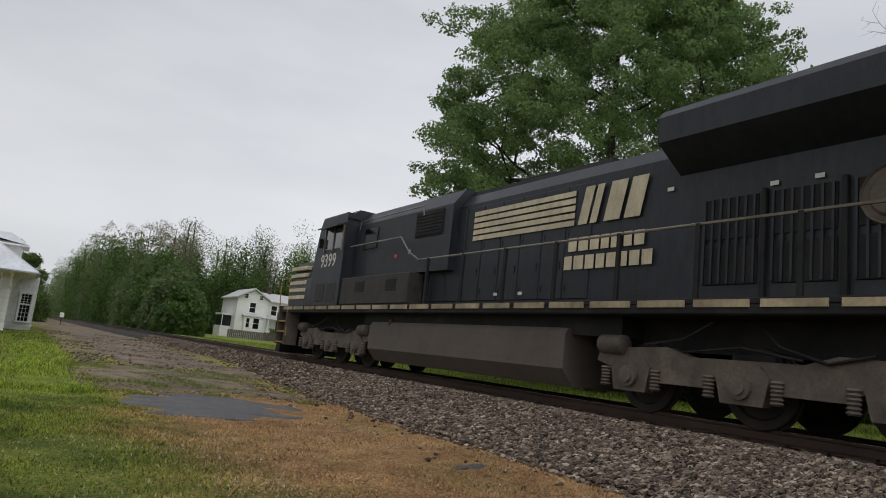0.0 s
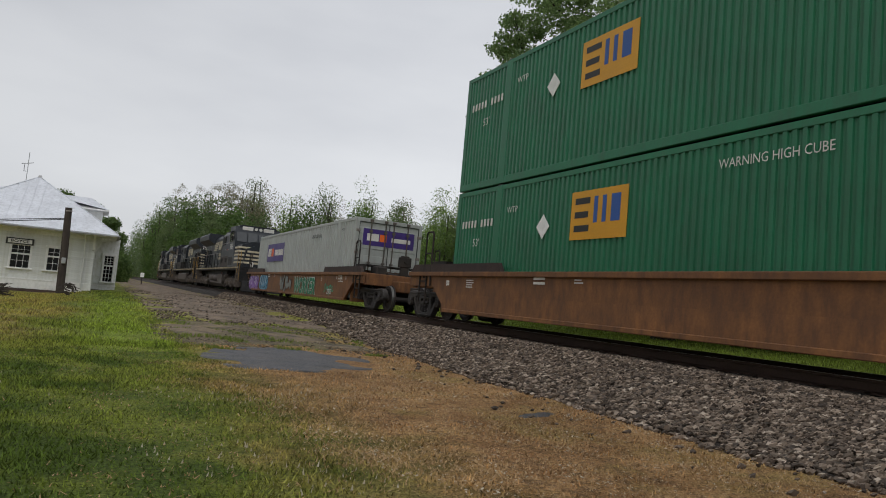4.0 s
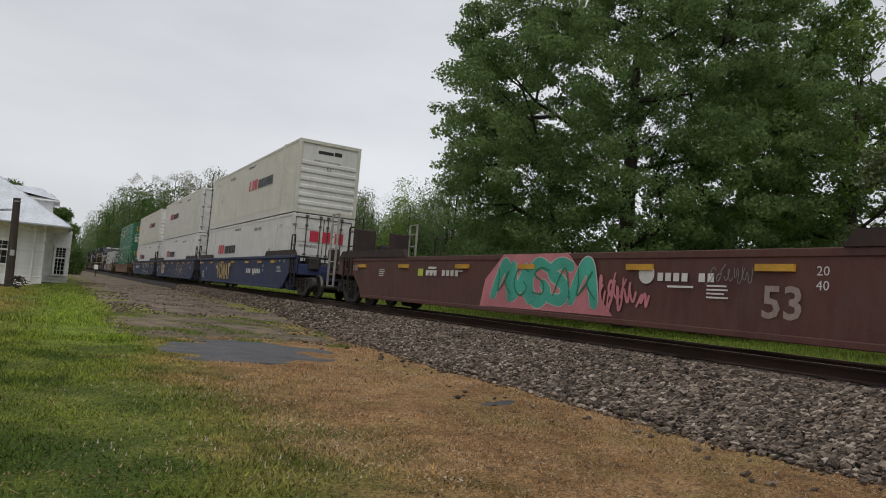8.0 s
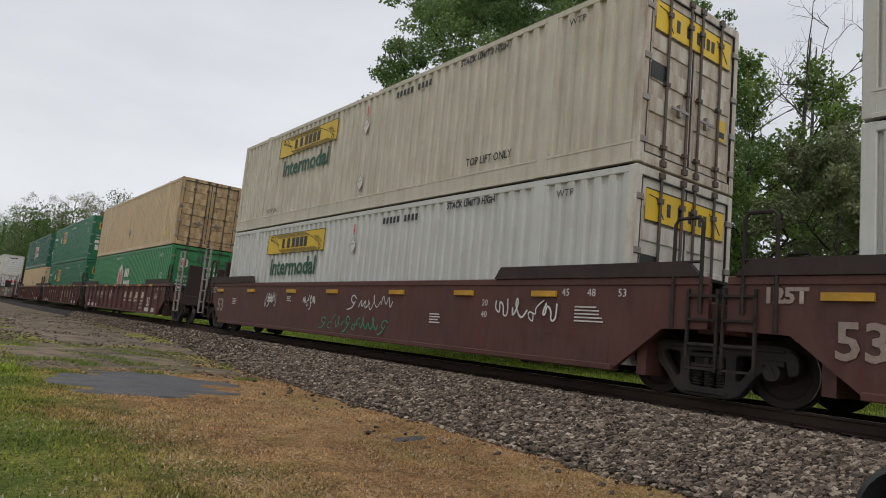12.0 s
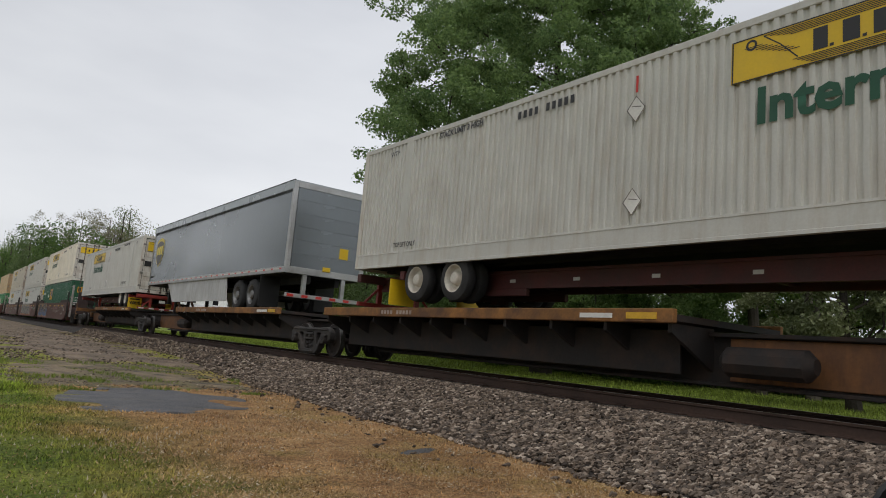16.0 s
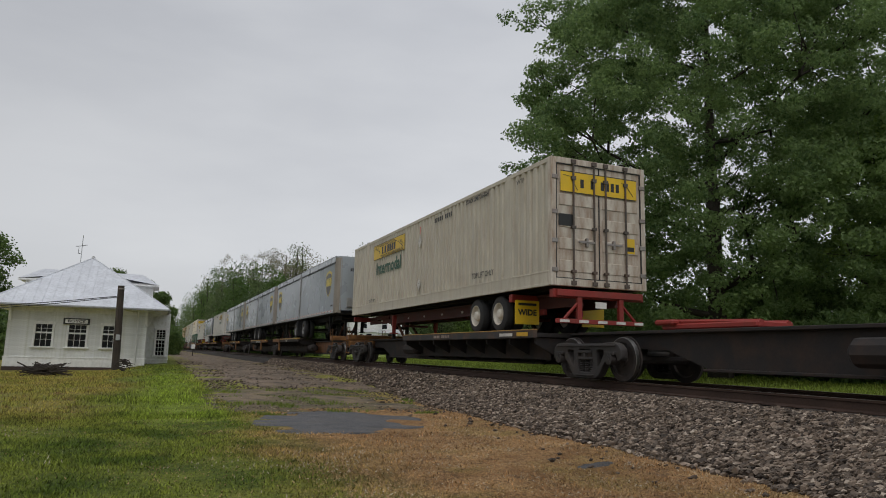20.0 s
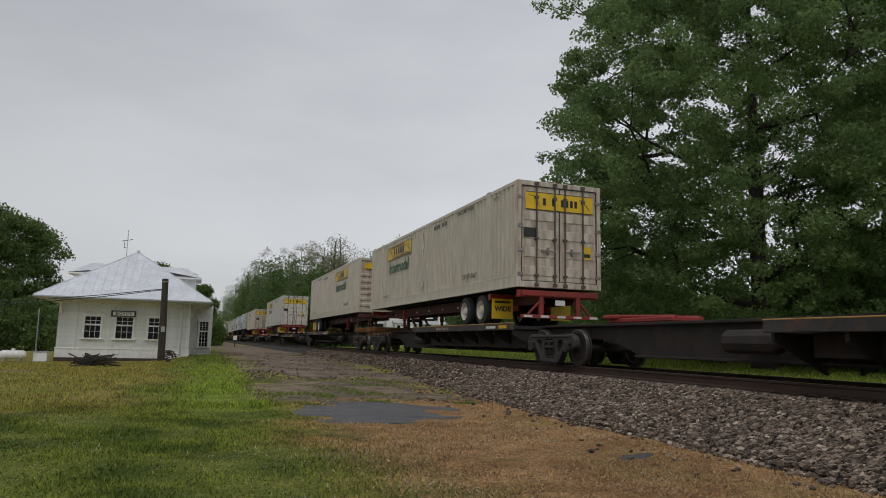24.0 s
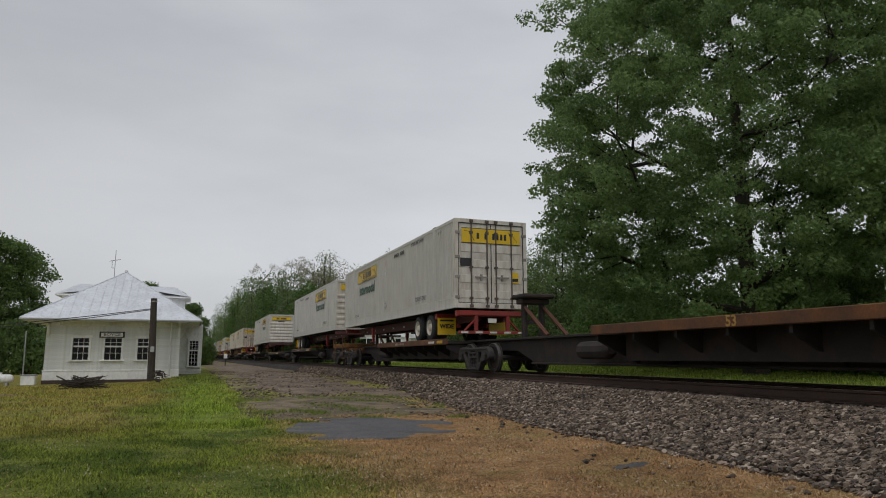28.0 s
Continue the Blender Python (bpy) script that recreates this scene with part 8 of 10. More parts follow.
# ---- spine cars ----
def spine_car(half, deck, paint, label, first=False, last=False, hitch=None, flat=False, bright=True, sink=0.0):
    """One platform of a spine car: a narrow beam, a wheel deck and a hitch; deck is (from, to) along y."""
    c = thing("spine_car", label, "railway car", "spine cars of the train")
    put("spine_beam", (paint, half), lambda: MB().prism([(-half, 0.78), (-half, 1.05), (half, 1.05), (half, 0.78), (half - 1.6, 0.74), (half - 2.6, 0.42), (-half + 2.6, 0.42), (-half + 1.6, 0.74)], "x", -0.36, 0.36), M["spine_dark"], c)
    put("beam_flange", (paint, half), lambda: MB().box(-0.5, 0.5, -half, half, 1.05, 1.11, 0.01).box(-0.5, 0.5, -half + 2.6, half - 2.6, 0.38, 0.43, 0.01), M["spine_dark"], c)
    d0, d1 = deck
    edge = "spine_yellow" if bright == 2 else ("spine_orange" if bright else "deck_dark")
    put("wheel_deck", deck, lambda: MB().box(-1.36, 1.36, d0, d1, 1.13, 1.22), M["spine_dark"], c, pose(0, 0, -sink))
    for s in (-1, 1):
        if paint == "orange_car":
            flip = d1 > 4
            dm = d1 - 2.75 if flip else d0 + 2.75
            solid, thin = ((dm + 0.12, d1), (d0, dm - 0.12)) if flip else ((d0, dm - 0.12), (dm + 0.12, d1))
            put("beam_plate", (deck, half), lambda: MB().box(-0.02, 0.02, d1 + 0.1 if not flip else -half + 0.6, half - 0.6 if not flip else d0 - 0.1, 0.46, 1.04, 0.01), M["orange_car"], c, pose(s * 0.385, 0, 0), "rusty orange beam side")
            put("deck_edge", (deck, "front"), lambda: MB().box(-0.05, 0.05, *solid, 1.08, 1.29, 0.012), M["spine_yellow"], c, pose(s * 1.4, 0, 0), "weathered orange deck edge")
            put("deck_lip", (deck, "rear"), lambda: MB().box(-0.055, 0.055, *thin, 1.225, 1.29, 0.012), M["lip_yellow"], c, pose(s * 1.4, 0, 0), "faded yellow deck lip")
            put("deck_edge", (deck, "rear"), lambda: MB().box(-0.05, 0.05, *thin, 1.07, 1.225, 0.012), M["spine_dark"], c, pose(s * 1.4, 0, 0), "dark stencilled deck edge")
        else:
            dm = (d0 + d1) / 2
            if bright and first is not None and half > 8.6:
                put("beam_plate", (deck, half), lambda: MB().box(-0.02, 0.02, *((d1 + 0.2, half - 0.8) if d0 + d1 < 0 else (-half + 0.8, d0 - 0.2)), 0.46, 1.04, 0.01), M["orange_car" if bright == 2 else "spine_red"], c, pose(s * 0.385, 0, 0), "rust-brown beam side")
            put("deck_edge", (deck, edge), lambda: MB().box(-0.05, 0.05, d0, d1, 1.10, 1.29, 0.012), M[edge], c, pose(s * 1.4, 0, -sink), "weathered orange deck edge")
            if edge == "deck_dark":
                put("deck_lip", (deck, "thin"), lambda: MB().box(-0.056, 0.056, d0, d1, 1.275, 1.297, 0.006), M["lip_yellow"], c, pose(s * 1.4, 0, -sink), "faded tan deck lip")
        n = int((d1 - d0) / 1.1)
        for k in range(n + 1):
            y = d0 + 0.1 + (d1 - d0 - 0.2) * k / n
            put("bracket", "b", lambda: MB().prism([(0.36, 0.5), (0.36, 1.1), (1.36, 1.1), (1.36, 0.98)], "y", -0.03, 0.03), M["spine_dark"], c, pose(0, y, -sink) if s > 0 else pose(0, y, -sink, 0, 0, 180))
        put("web", deck, lambda: MB().box(-0.02, 0.02, d0 + 0.3, d1 - 0.3, 0.5, 1.1), M["spine_dark"], c, pose(s * 0.8, 0, 0))
        put("deck_reflector", "r", lambda: MB().box(-0.006, 0.006, -0.25, 0.25, -0.045, 0.045), M["yellow"], c, pose(s * 1.456, d0 + 0.5, 1.19 - sink))
        if paint == "orange_car":
            put("hinge_bracket", edge, lambda: MB().prism([(-0.16, 1.28), (0.16, 1.28), (0.12, 0.85), (0.2, 0.62), (0.05, 0.5), (-0.16, 0.55)], "x", -0.04, 0.04), M[edge], c, pose(s * 1.44, dm, 0))
    if paint != "orange_car":
        bars(c, "stencil", -1.456, small_print(d0 + 1.6, 1.15 - sink, 0.8, 1, 0.07), M["white_mark"])
    for q, on in ((1, first), (-1, last)):
        if on:
            coupler(c, q * (half + 1.1), q)
            put("end_platform", "e", lambda: MB().box(-1.35, 1.35, 0.35, 0.75, 1.08, 1.3, 0.02).box(-0.5, 0.5, -0.4, 0.8, 0.75, 1.06, 0.02), M["spine_yellow"], c, pose(0, q * half, 0, 0, 0, 0 if q > 0 else 180))
            for s in (-1, 1):
                put("grab_iron", "g", lambda: MB().tube([(0, 0.3, 1.3), (0, 0.3, 1.62), (0, 0.75, 1.62), (0, 0.75, 0.5)], 0.018, 5).box(-0.03, 0.03, 0.3, 0.75, 0.5, 0.54).box(-0.03, 0.03, 0.3, 0.75, 0.85, 0.89), M["spine_yellow"], c, pose(s * 1.32, q * half, 0, 0, 0, 0 if q > 0 else 180))
    if first:
        freight_truck(c, half)
    freight_truck(c, -half)
    put("air_tank", "t", lambda: MB().tube([(-0.75, -0.6, 0.72), (-0.75, -0.5, 0.72), (-0.75, 0.5, 0.72), (-0.75, 0.6, 0.72)], [0.1, 0.2, 0.2, 0.1], 10), M[paint], c, pose(0, d1 + 0.9 if d1 < half - 2 else d0 - 0.9, 0))
    if hitch is not None:
        s = 1 if hitch > 0 else -1
        if flat:
            put("folded_hitch", "f", lambda: MB().box(-0.4, 0.4, -1.1, 1.1, 1.12, 1.22, 0.02).box(-0.5, 0.5, 0.7, 1.2, 1.2, 1.3, 0.03).tube([(-0.3, -1.1, 1.2), (-0.3, 0.9, 1.26)], 0.05, 6).tube([(0.3, -1.1, 1.2), (0.3, 0.9, 1.26)], 0.05, 6), M["red_chassis"], c, pose(0, hitch, 0, 0, 0, 0 if s > 0 else 180))
        else:
            put("hitch", "h", lambda: MB().box(-0.34, -0.22, -0.09, 0.09, 1.1, 2.2, 0.02).box(0.22, 0.34, -0.09, 0.09, 1.1, 2.2, 0.02).box(-0.3, 0.3, -0.05, 0.05, 1.5, 1.62).box(-0.5, 0.5, -0.4, 0.4, 2.2, 2.33, 0.04).box(-0.45, 0.45, -0.18, 0.18, 2.05, 2.2, 0.03), M["spine_dark"], c, pose(0, hitch, 0, 0, 0, 0 if s > 0 else 180))
            put("hitch_strut", "h", lambda: MB().tube([(-0.3, -1.35, 1.14), (-0.3, -0.1, 1.95)], 0.055, 6).tube([(0.3, -1.35, 1.14), (0.3, -0.1, 1.95)], 0.055, 6), M["spine_red"], c, pose(0, hitch, 0, 0, 0, 0 if s > 0 else 180), "rusty orange hitch strut")
    return c


def axle_set(parent, y, z, rim, dual=True, k=1.0):
    for s in (-1, 1):
        for x in ((1.12, 0.80) if dual else (1.05,)):
            t = put("tyre", "t", lambda: MB().wheel(-0.13, 0.13, 0, 0, [(0.0, 0.31), (0.0, 0.40), (0.12, 0.48), (0.3, 0.505), (0.7, 0.505), (0.88, 0.48), (1.0, 0.40), (1.0, 0.31)], 26, False), M["tyre"], parent, pose(s * x, y, z) @ Matrix.Diagonal((1, k, k, 1)))
            put("rim", rim, lambda: MB().wheel(-0.10, 0.10, 0, 0, [(0.0, 0.10), (0.1, 0.13), (0.6, 0.16), (0.62, 0.24), (0.05, 0.29), (0.0, 0.315), (1.0, 0.315), (1.0, 0.2)], 22), M[rim], t, pose(-0.03, 0, 0, 0, 0, 0) if s < 0 else pose(0.03, 0, 0, 0, 0, 180))
            if rim == "rim_grey":
                put("hub", "d", lambda: MB().wheel(-0.06, 0.05, 0, 0, [(0.0, 0.11), (0.2, 0.14), (0.9, 0.17), (0.85, 0.285), (1.0, 0.285)], 20), M["tyre"], t, pose(-0.05, 0, 0) if s < 0 else pose(0.05, 0, 0, 0, 0, 180))
    put("axle", "ta", lambda: MB().cyl((-1.0, 0, 0), (1.0, 0, 0), 0.07, 8), M["truck"], parent, pose(0, y, z))


def chassis(paint, rim, label, axle_z):
    """A container chassis: tyres and bumper at -y, legs and kingpin at +y; its base is the deck."""
    c = thing("container_chassis", label, "trailer chassis", "chassis on the spine cars")
    h = CL / 2
    z1 = ON_CHASSIS
    for s in (-1, 1):
        put("frame_rail", paint, lambda: MB().box(-0.05, 0.05, -h + 0.05, h - 2.8, z1 - 0.36, z1 - 0.30).box(-0.05, 0.05, -h + 0.05, h - 2.8, z1 - 0.06, z1 - 0.012).box(-0.012, 0.012, -h + 0.05, h - 0.1, z1 - 0.32, z1 - 0.02).box(-0.05, 0.05, h - 2.8, h - 0.1, z1 - 0.16, z1 - 0.012), M["dark_chassis"], c, pose(s * 0.48, 0, 0))
        put("landing_leg", paint, lambda: MB().box(-0.07, 0.07, -0.07, 0.07, 1.55, z1 - 0.1, 0.01).box(-0.045, 0.045, -0.045, 0.045, 1.36, 1.6).box(-0.13, 0.13, -0.13, 0.13, 1.33, 1.37), M["red_chassis"], c, pose(s * 0.85, h - 4.4, 0))
        bars(c, "side_reflector", s * 0.5, [(-5 + 1.6 * k, -4.85 + 1.6 * k, z1 - 0.24, z1 - 0.18) for k in range(8)], M["white_mark"])
        put("bogie_rail", paint, lambda: MB().box(-0.05, 0.05, -h + 1.5, -h + 5.2, z1 - 0.5, z1 - 0.36, 0.01).box(-0.06, 0.06, -h + 3.0, -h + 3.5, 1.55, z1 - 0.4, 0.02), M[paint], c, pose(s * 0.52, 0, 0))
    put("crossmember", paint, lambda: [mb := MB(), [mb.box(-1.22, 1.22, y - 0.08, y + 0.08, z1 - 0.2, z1 - 0.012, 0.01) for y in (-h + 0.12, -6.1, h - 0.12)], [mb.box(-0.48, 0.48, y - 0.05, y + 0.05, z1 - 0.3, z1 - 0.15) for y in (-4.5, -3, -1.5, 0, 1.5, 3.0)]][0], M[paint], c)
    put("kingpin_plate", paint, lambda: MB().box(-0.6, 0.6, h - 1.6, h - 0.6, z1 - 0.2, z1 - 0.16).box(-0.5, 0.5, h - 4.5, h - 4.3, 1.6, 1.68), M["dark_chassis"], c)
    put("bumper", "b", lambda: MB().box(-1.15, 1.15, -h - 0.03, -h + 0.09, z1 - 0.17, z1 - 0.02, 0.01).box(-1.15, 1.15, -h - 0.02, -h + 0.08, 1.36, 1.46, 0.01).box(-0.62, -0.5, -h - 0.01, -h + 0.07, 1.45, z1 - 0.15).box(0.5, 0.62, -h - 0.01, -h + 0.07, 1.45, z1 - 0.15).tube([(-0.95, -h + 0.03, 1.46), (-0.56, -h + 0.03, 1.85)], 0.035, 5).tube([(0.95, -h + 0.03, 1.46), (0.56, -h + 0.03, 1.85)], 0.035, 5), M["red_chassis"], c, None, "bright red rear bumper")
    part("bumper_tape", [mb := MB(), [mb.box(-1.1 + 0.5 * k, -0.85 + 0.5 * k, -h - 0.035, -h - 0.03, 1.38, 1.44) for k in range(5)]][0], M["white_mark"], c)
    part("licence_panel", MB().box(-0.15, 0.15, -h - 0.012, -h + 0.0, 1.72, 1.86), M["white_mark"], c)
    for y in (-h + 2.55, -h + 3.85):
        axle_set(c, y, axle_z, rim, True, 0.9)
    fl = part("mudflap", MB().box(-1.28, -0.62, -h + 1.62, -h + 1.64, 1.38, 1.95), M["sign_yellow"], c, "yellow mudflap with dark lettering")
    part("mudflap", MB().box(0.62, 1.28, -h + 1.62, -h + 1.64, 1.38, 1.95), M["sign_yellow"], c)
    t = part("lettering", text_mesh("WIDE", 0.2, M["sign_black"], 0.008), None, c)
    t.location = (-0.95, -h + 1.612, 1.66)
    part("mark", MB().box(-1.2, -0.7, -h + 1.612, -h + 1.616, 1.83, 1.89), M["sign_black"], c)
    return c


def trailer(length, tandem, label):
    """A smooth-sided van trailer: nose at +y, door and tyres at -y; z is over the rail."""
    c = thing("van_trailer", label, "trailer", "trailers on the spine cars")
    h, z0, z1 = length / 2, 2.42, 5.22
    body = [(-1.29, -h), (1.29, -h), (1.29, h - 0.3), (1.2, h - 0.08), (1.05, h), (-1.05, h), (-1.2, h - 0.08), (-1.29, h - 0.3)]
    put("body", length, lambda: MB().prism(body, "z", z0 + 0.14, z1 - 0.12), M["trailer_dark" if tandem else "trailer_grey"], c)
    put("roof", length, lambda: MB().prism([(x * 0.995, y) for x, y in body], "z", z1 - 0.12, z1 - 0.03), M["trailer_grey"], c)
    for s in (-1, 1):
        put("top_rail", length, lambda: MB().box(-0.012, 0.02, -h, h - 0.3, z1 - 0.30, z1 - 0.05, 0.006), M["trailer_grey"], c, pose(s * 1.295, 0, 0))
        put("rub_line", length, lambda: MB().box(-0.022, 0.022, -h + 0.1, h - 0.3, z1 - 0.335, z1 - 0.32).box(-0.022, 0.022, -h + 0.1, h - 0.3, z1 - 0.375, z1 - 0.365), M["seam_dark"], c, pose(s * 1.295, 0, 0))
        put("top_edge", length, lambda: MB().box(-0.02, 0.02, -h, h - 0.3, z1 - 0.03, z1 - 0.01), M["seam_dark"], c, pose(s * 1.28, 0, 0))
        put("bottom_rail", length, lambda: MB().box(-0.03, 0.03, -h, h - 0.3, z0, z0 + 0.18, 0.008), M["trailer_edge"], c, pose(s * 1.285, 0, 0))
        x = s * 1.318
        n = int(length / 0.62)
        bars(c, "red_tape", x, [(-h + 0.2 + 0.62 * k, -h + 0.36 + 0.62 * k, z0 + 0.09, z0 + 0.135) for k in range(n)], M["reflect_red"])
        bars(c, "white_tape", x, [(-h + 0.36 + 0.62 * k, -h + 0.82 + 0.62 * k, z0 + 0.09, z0 + 0.135) for k in range(n)], M["white_mark"])
        x = s * 1.293
        yc = h - 1.55
        W, H = (0.62, 1.0)
        sh = [(-W, 0.42), (-W * 0.5, 0.52), (0, 0.56), (W * 0.5, 0.52), (W, 0.42), (W, -0.12), (W * 0.82, -0.36), (W * 0.45, -0.58), (0, -0.72), (-W * 0.45, -0.58), (-W * 0.82, -0.36), (-W, -0.12)]
        zc = z0 + 1.60
        plaque(c, "shield", x, [(yc + a * 0.97, zc + b * 1.05) for a, b in sh], M["sign_shield"], 0.004, "gold shield emblem")
        plaque(c, "shield_field", x + s * 0.004, [(yc + a * 0.89, zc + b * 0.98 - (0.0 if b < 0.3 else 0.1)) for a, b in sh], M["sign_brown"], 0.003, "dark brown shield field")
        d = -1 if s < 0 else 1
        e = yc - d * 0.45
        q = [(e, e + d * 0.25, -0.2, 0.17), (e + d * 0.315, e + d * 0.58, -0.2, 0.19), (e + d * 0.645, e + d * 0.9, -0.2, 0.21)]
        bars(c, "emblem_mark", x + s * 0.008, [(min(a, b), max(a, b), zc + lo, zc + hi) for a, b, lo, hi in q], M["sign_shield"])
        bars(c, "number_mark", x, [(h - 1.0 + 0.08 * k, h - 0.95 + 0.08 * k, z0 + 0.35, z0 + 0.43) for k in range(6)], M["sign_black"])
    for q in (-1, 1):
        put("nose_corner", (length, q), lambda: MB().prism([(q * 1.294, h - 0.42), (q * 1.296, h - 0.29), (q * 1.206, h - 0.072), (q * 1.03, h + 0.006), (q * 1.0, h - 0.02), (q * 1.18, h - 0.12), (q * 1.27, h - 0.3)], "z", z0 + 0.02, z1 - 0.1), M["corner_tan"], c, None, "stained bare-metal nose corner")
    put("corner_post", length, lambda: MB().box(-1.3, -1.16, -h - 0.02, -h + 0.1, z0, z1 - 0.06, 0.01).box(1.16, 1.3, -h - 0.02, -h + 0.1, z0, z1 - 0.06, 0.01).box(-1.16, 1.16, -h - 0.02, -h + 0.1, z1 - 0.24, z1 - 0.06, 0.01).box(-1.16, 1.16, -h - 0.02, -h + 0.1, z0, z0 + 0.2, 0.01), M["trailer_edge"], c)
    d = put("roll_door", length, lambda: MB().box(-1.15, 1.15, -h + 0.0, -h + 0.03, z0 + 0.2, z1 - 0.24), M["trailer_door"], c)
    for k in range(6):
        put("door_panel", length, lambda: MB().box(-1.14, 1.14, -h - 0.008, -h + 0.002, 0.0, 0.398, 0.003), M["trailer_dark" if tandem else "trailer_grey"], d, pose(0, 0, z0 + 0.2 + 0.4 * k))
    part("door_latch", MB().box(-0.12, 0.14, -h - 0.05, -h - 0.008, z0 + 0.16, z0 + 0.3, 0.02).box(0.4, 0.7, -h - 0.012, -h - 0.009, z0 + 0.62, z0 + 0.95), M["sign_yellow"], d)
    part("nose_box", MB().box(-0.75, -0.45, h, h + 0.06, z0 + 0.35, z0 + 0.8, 0.02), M["trailer_edge"], c)
    part("nose_box", MB().box(0.35, 0.75, h, h + 0.08, z0 + 0.3, z0 + 0.75, 0.02), M["trailer_edge"], c)
    part("number_mark", [mb := MB(), [mb.box(0.1 + 0.09 * k, 0.16 + 0.09 * k, h + 0.001, h + 0.005, z1 - 0.75, z1 - 0.6) for k in range(6)]][0], M["sign_black"], c)
    put("floor_frame", length, lambda: MB().box(-1.2, 1.2, -h + 0.1, h - 0.1, z0 - 0.02, z0 + 0.1).box(-0.55, -0.4, -h + 0.1, h - 1.5, z0 - 0.25, z0).box(0.4, 0.55, -h + 0.1, h - 1.5, z0 - 0.25, z0), M["ns_dark"], c)
    for s in (-1, 1):
        put("landing_leg", "v", lambda: MB().box(-0.07, 0.07, -0.07, 0.07, 1.6, 2.42, 0.01).box(-0.12, 0.12, -0.12, 0.12, 1.56, 1.6).tube([(0, 0, 1.75), (0, 1.0, 2.4)], 0.035, 5), M["ns_dark"], c, pose(s * 0.85, h - 2.6, 0))
    ax = (-h + 2.55, -h + 3.85) if tandem else (-h + 0.95,)
    for y in ax:
        axle_set(c, y, 1.81, "rim_grey")
    for q in (-1, 1):
        put("mudflap", tandem, lambda: MB().box(-0.33, 0.33, ax[0] - 0.75, ax[0] - 0.73, 1.45, 2.4), M["plastic_black"], c, pose(q * 0.95, 0, 0))
    if tandem:
        for s in (-1, 1):
            put("side_skirt", "s", lambda: MB().prism([(-h + 5.0, z0), (-h + 4.8, 1.62), (h - 4.6, 1.62), (h - 3.6, z0)], "x", -0.015, 0.015), M["trailer_door"], c, pose(s * 1.24, 0, 0), "pale side skirt")
        put("bumper", "v", lambda: MB().box(-1.2, 1.2, -h, -h + 0.1, 1.72, 1.84, 0.01).box(-0.7, -0.58, -h, -h + 0.1, 1.84, z0).box(0.58, 0.7, -h, -h + 0.1, 1.84, z0), M["trailer_edge"], c)
        part("bumper_tape", [mb := MB(), [mb.box(-1.15 + 0.46 * k, -0.95 + 0.46 * k, -h - 0.005, -h, 1.74, 1.82) for k in range(5)]][0], M["reflect_red"], c)
    else:
        put("bumper", "p", lambda: MB().box(-0.9, 0.9, -h + 0.02, -h + 0.1, 1.68, 1.78, 0.01).box(-0.5, -0.4, -h + 0.02, -h + 0.1, 1.78, z0).box(0.4, 0.5, -h + 0.02, -h + 0.1, 1.78, z0), M["trailer_edge"], c)
    return c


# platforms: truck places along u, deck from the leading truck, paint, hitch side; the loads stand on them
SPINES = [
    ([305.3, 322.9, 341.6, 360.0], [("rear", 1), ("rear", 1), ("front", 1)], "spine_dark"),
    ([363.4, 381.35, 399.12, 416.6], [("mid", 1), ("mid", 1), ("fore", 1)], "orange_car"),
    ([420.75, 437.7, 454.6, 471.6, 488.5, 505.35], [("rear", 1), ("rear", 0), ("rear", 1), ("front", 0), ("front", 1)], "spine_dark"),
    ([509.2, 526.2, 543.1, 560.0, 577.0, 594.0], [("rear", 1), ("rear", 0), ("front", 1), ("front", 0), ("front", 1)], "spine_dark"),
    ([597.4, 614.1, 631.0, 648.0], [("rear", 1), ("rear", 2), ("rear", 0)], "spine_dark"),
]
for places, units, paint in SPINES:
    for k, (where, loaded) in enumerate(units):
        a, b = places[k], places[k + 1]
        h = (b - a) / 2
        deck = {"rear": (-h + 1.4, h - 7.0), "front": (-h + 7.0, h - 1.4), "mid": (-h + 1.6, 1.72), "fore": (-1.72, h - 1.3)}[where]
        hy = {"rear": h - 2.6, "front": -h + 2.6, "mid": -h + 0.87, "fore": -h + 0.87}[where]
        sink = (0.13 if loaded == 1 else 0.26 if loaded == 0 else 0.08) if places[0] > 419 else -0.06
        lab = "dark spine car with a faded yellow-edged wheel deck" if paint == "spine_dark" else "weathered orange spine car with a yellow-edged deck"
        sp = spine_car(h, (round(deck[0], 2), round(deck[1], 2)), paint, ("loaded " if loaded == 1 else "empty ") + lab, k == 0, k == len(units) - 1, hy if loaded < 2 else h - 1.85, not loaded, 2 if places[0] < 420 else places[0] > 595, sink)
        if paint == "orange_car":
            put("hitch", "h", None, None, sp, pose(0, h - 0.87, 0))
            put("hitch_strut", "h", None, None, sp, pose(0, h - 0.87, 0))
            side_text("TWIN 28 - ALL PURPOSE SPINE CAR" if k == 1 else "2-28 / 1-57", sp, -2.75 if where == "mid" else 2.0, 1.145, -1.457, 0.15, M["white_mark"], 0.004)
        else:
            if loaded != 1:
                side_text("53", sp, deck[1] - 3.85, 1.19 - sink, -1.457, 0.24, M["lip_yellow"], 0.006)
            else:
                bars(sp, "number_mark", -1.456, [(deck[1] - 3.9 + 0.12 * k, deck[1] - 3.82 + 0.12 * k, 1.15 - sink, 1.23 - sink) for k in range(10) if k != 5], M["faded_mark"])
        ride(sp, (a + b) / 2)

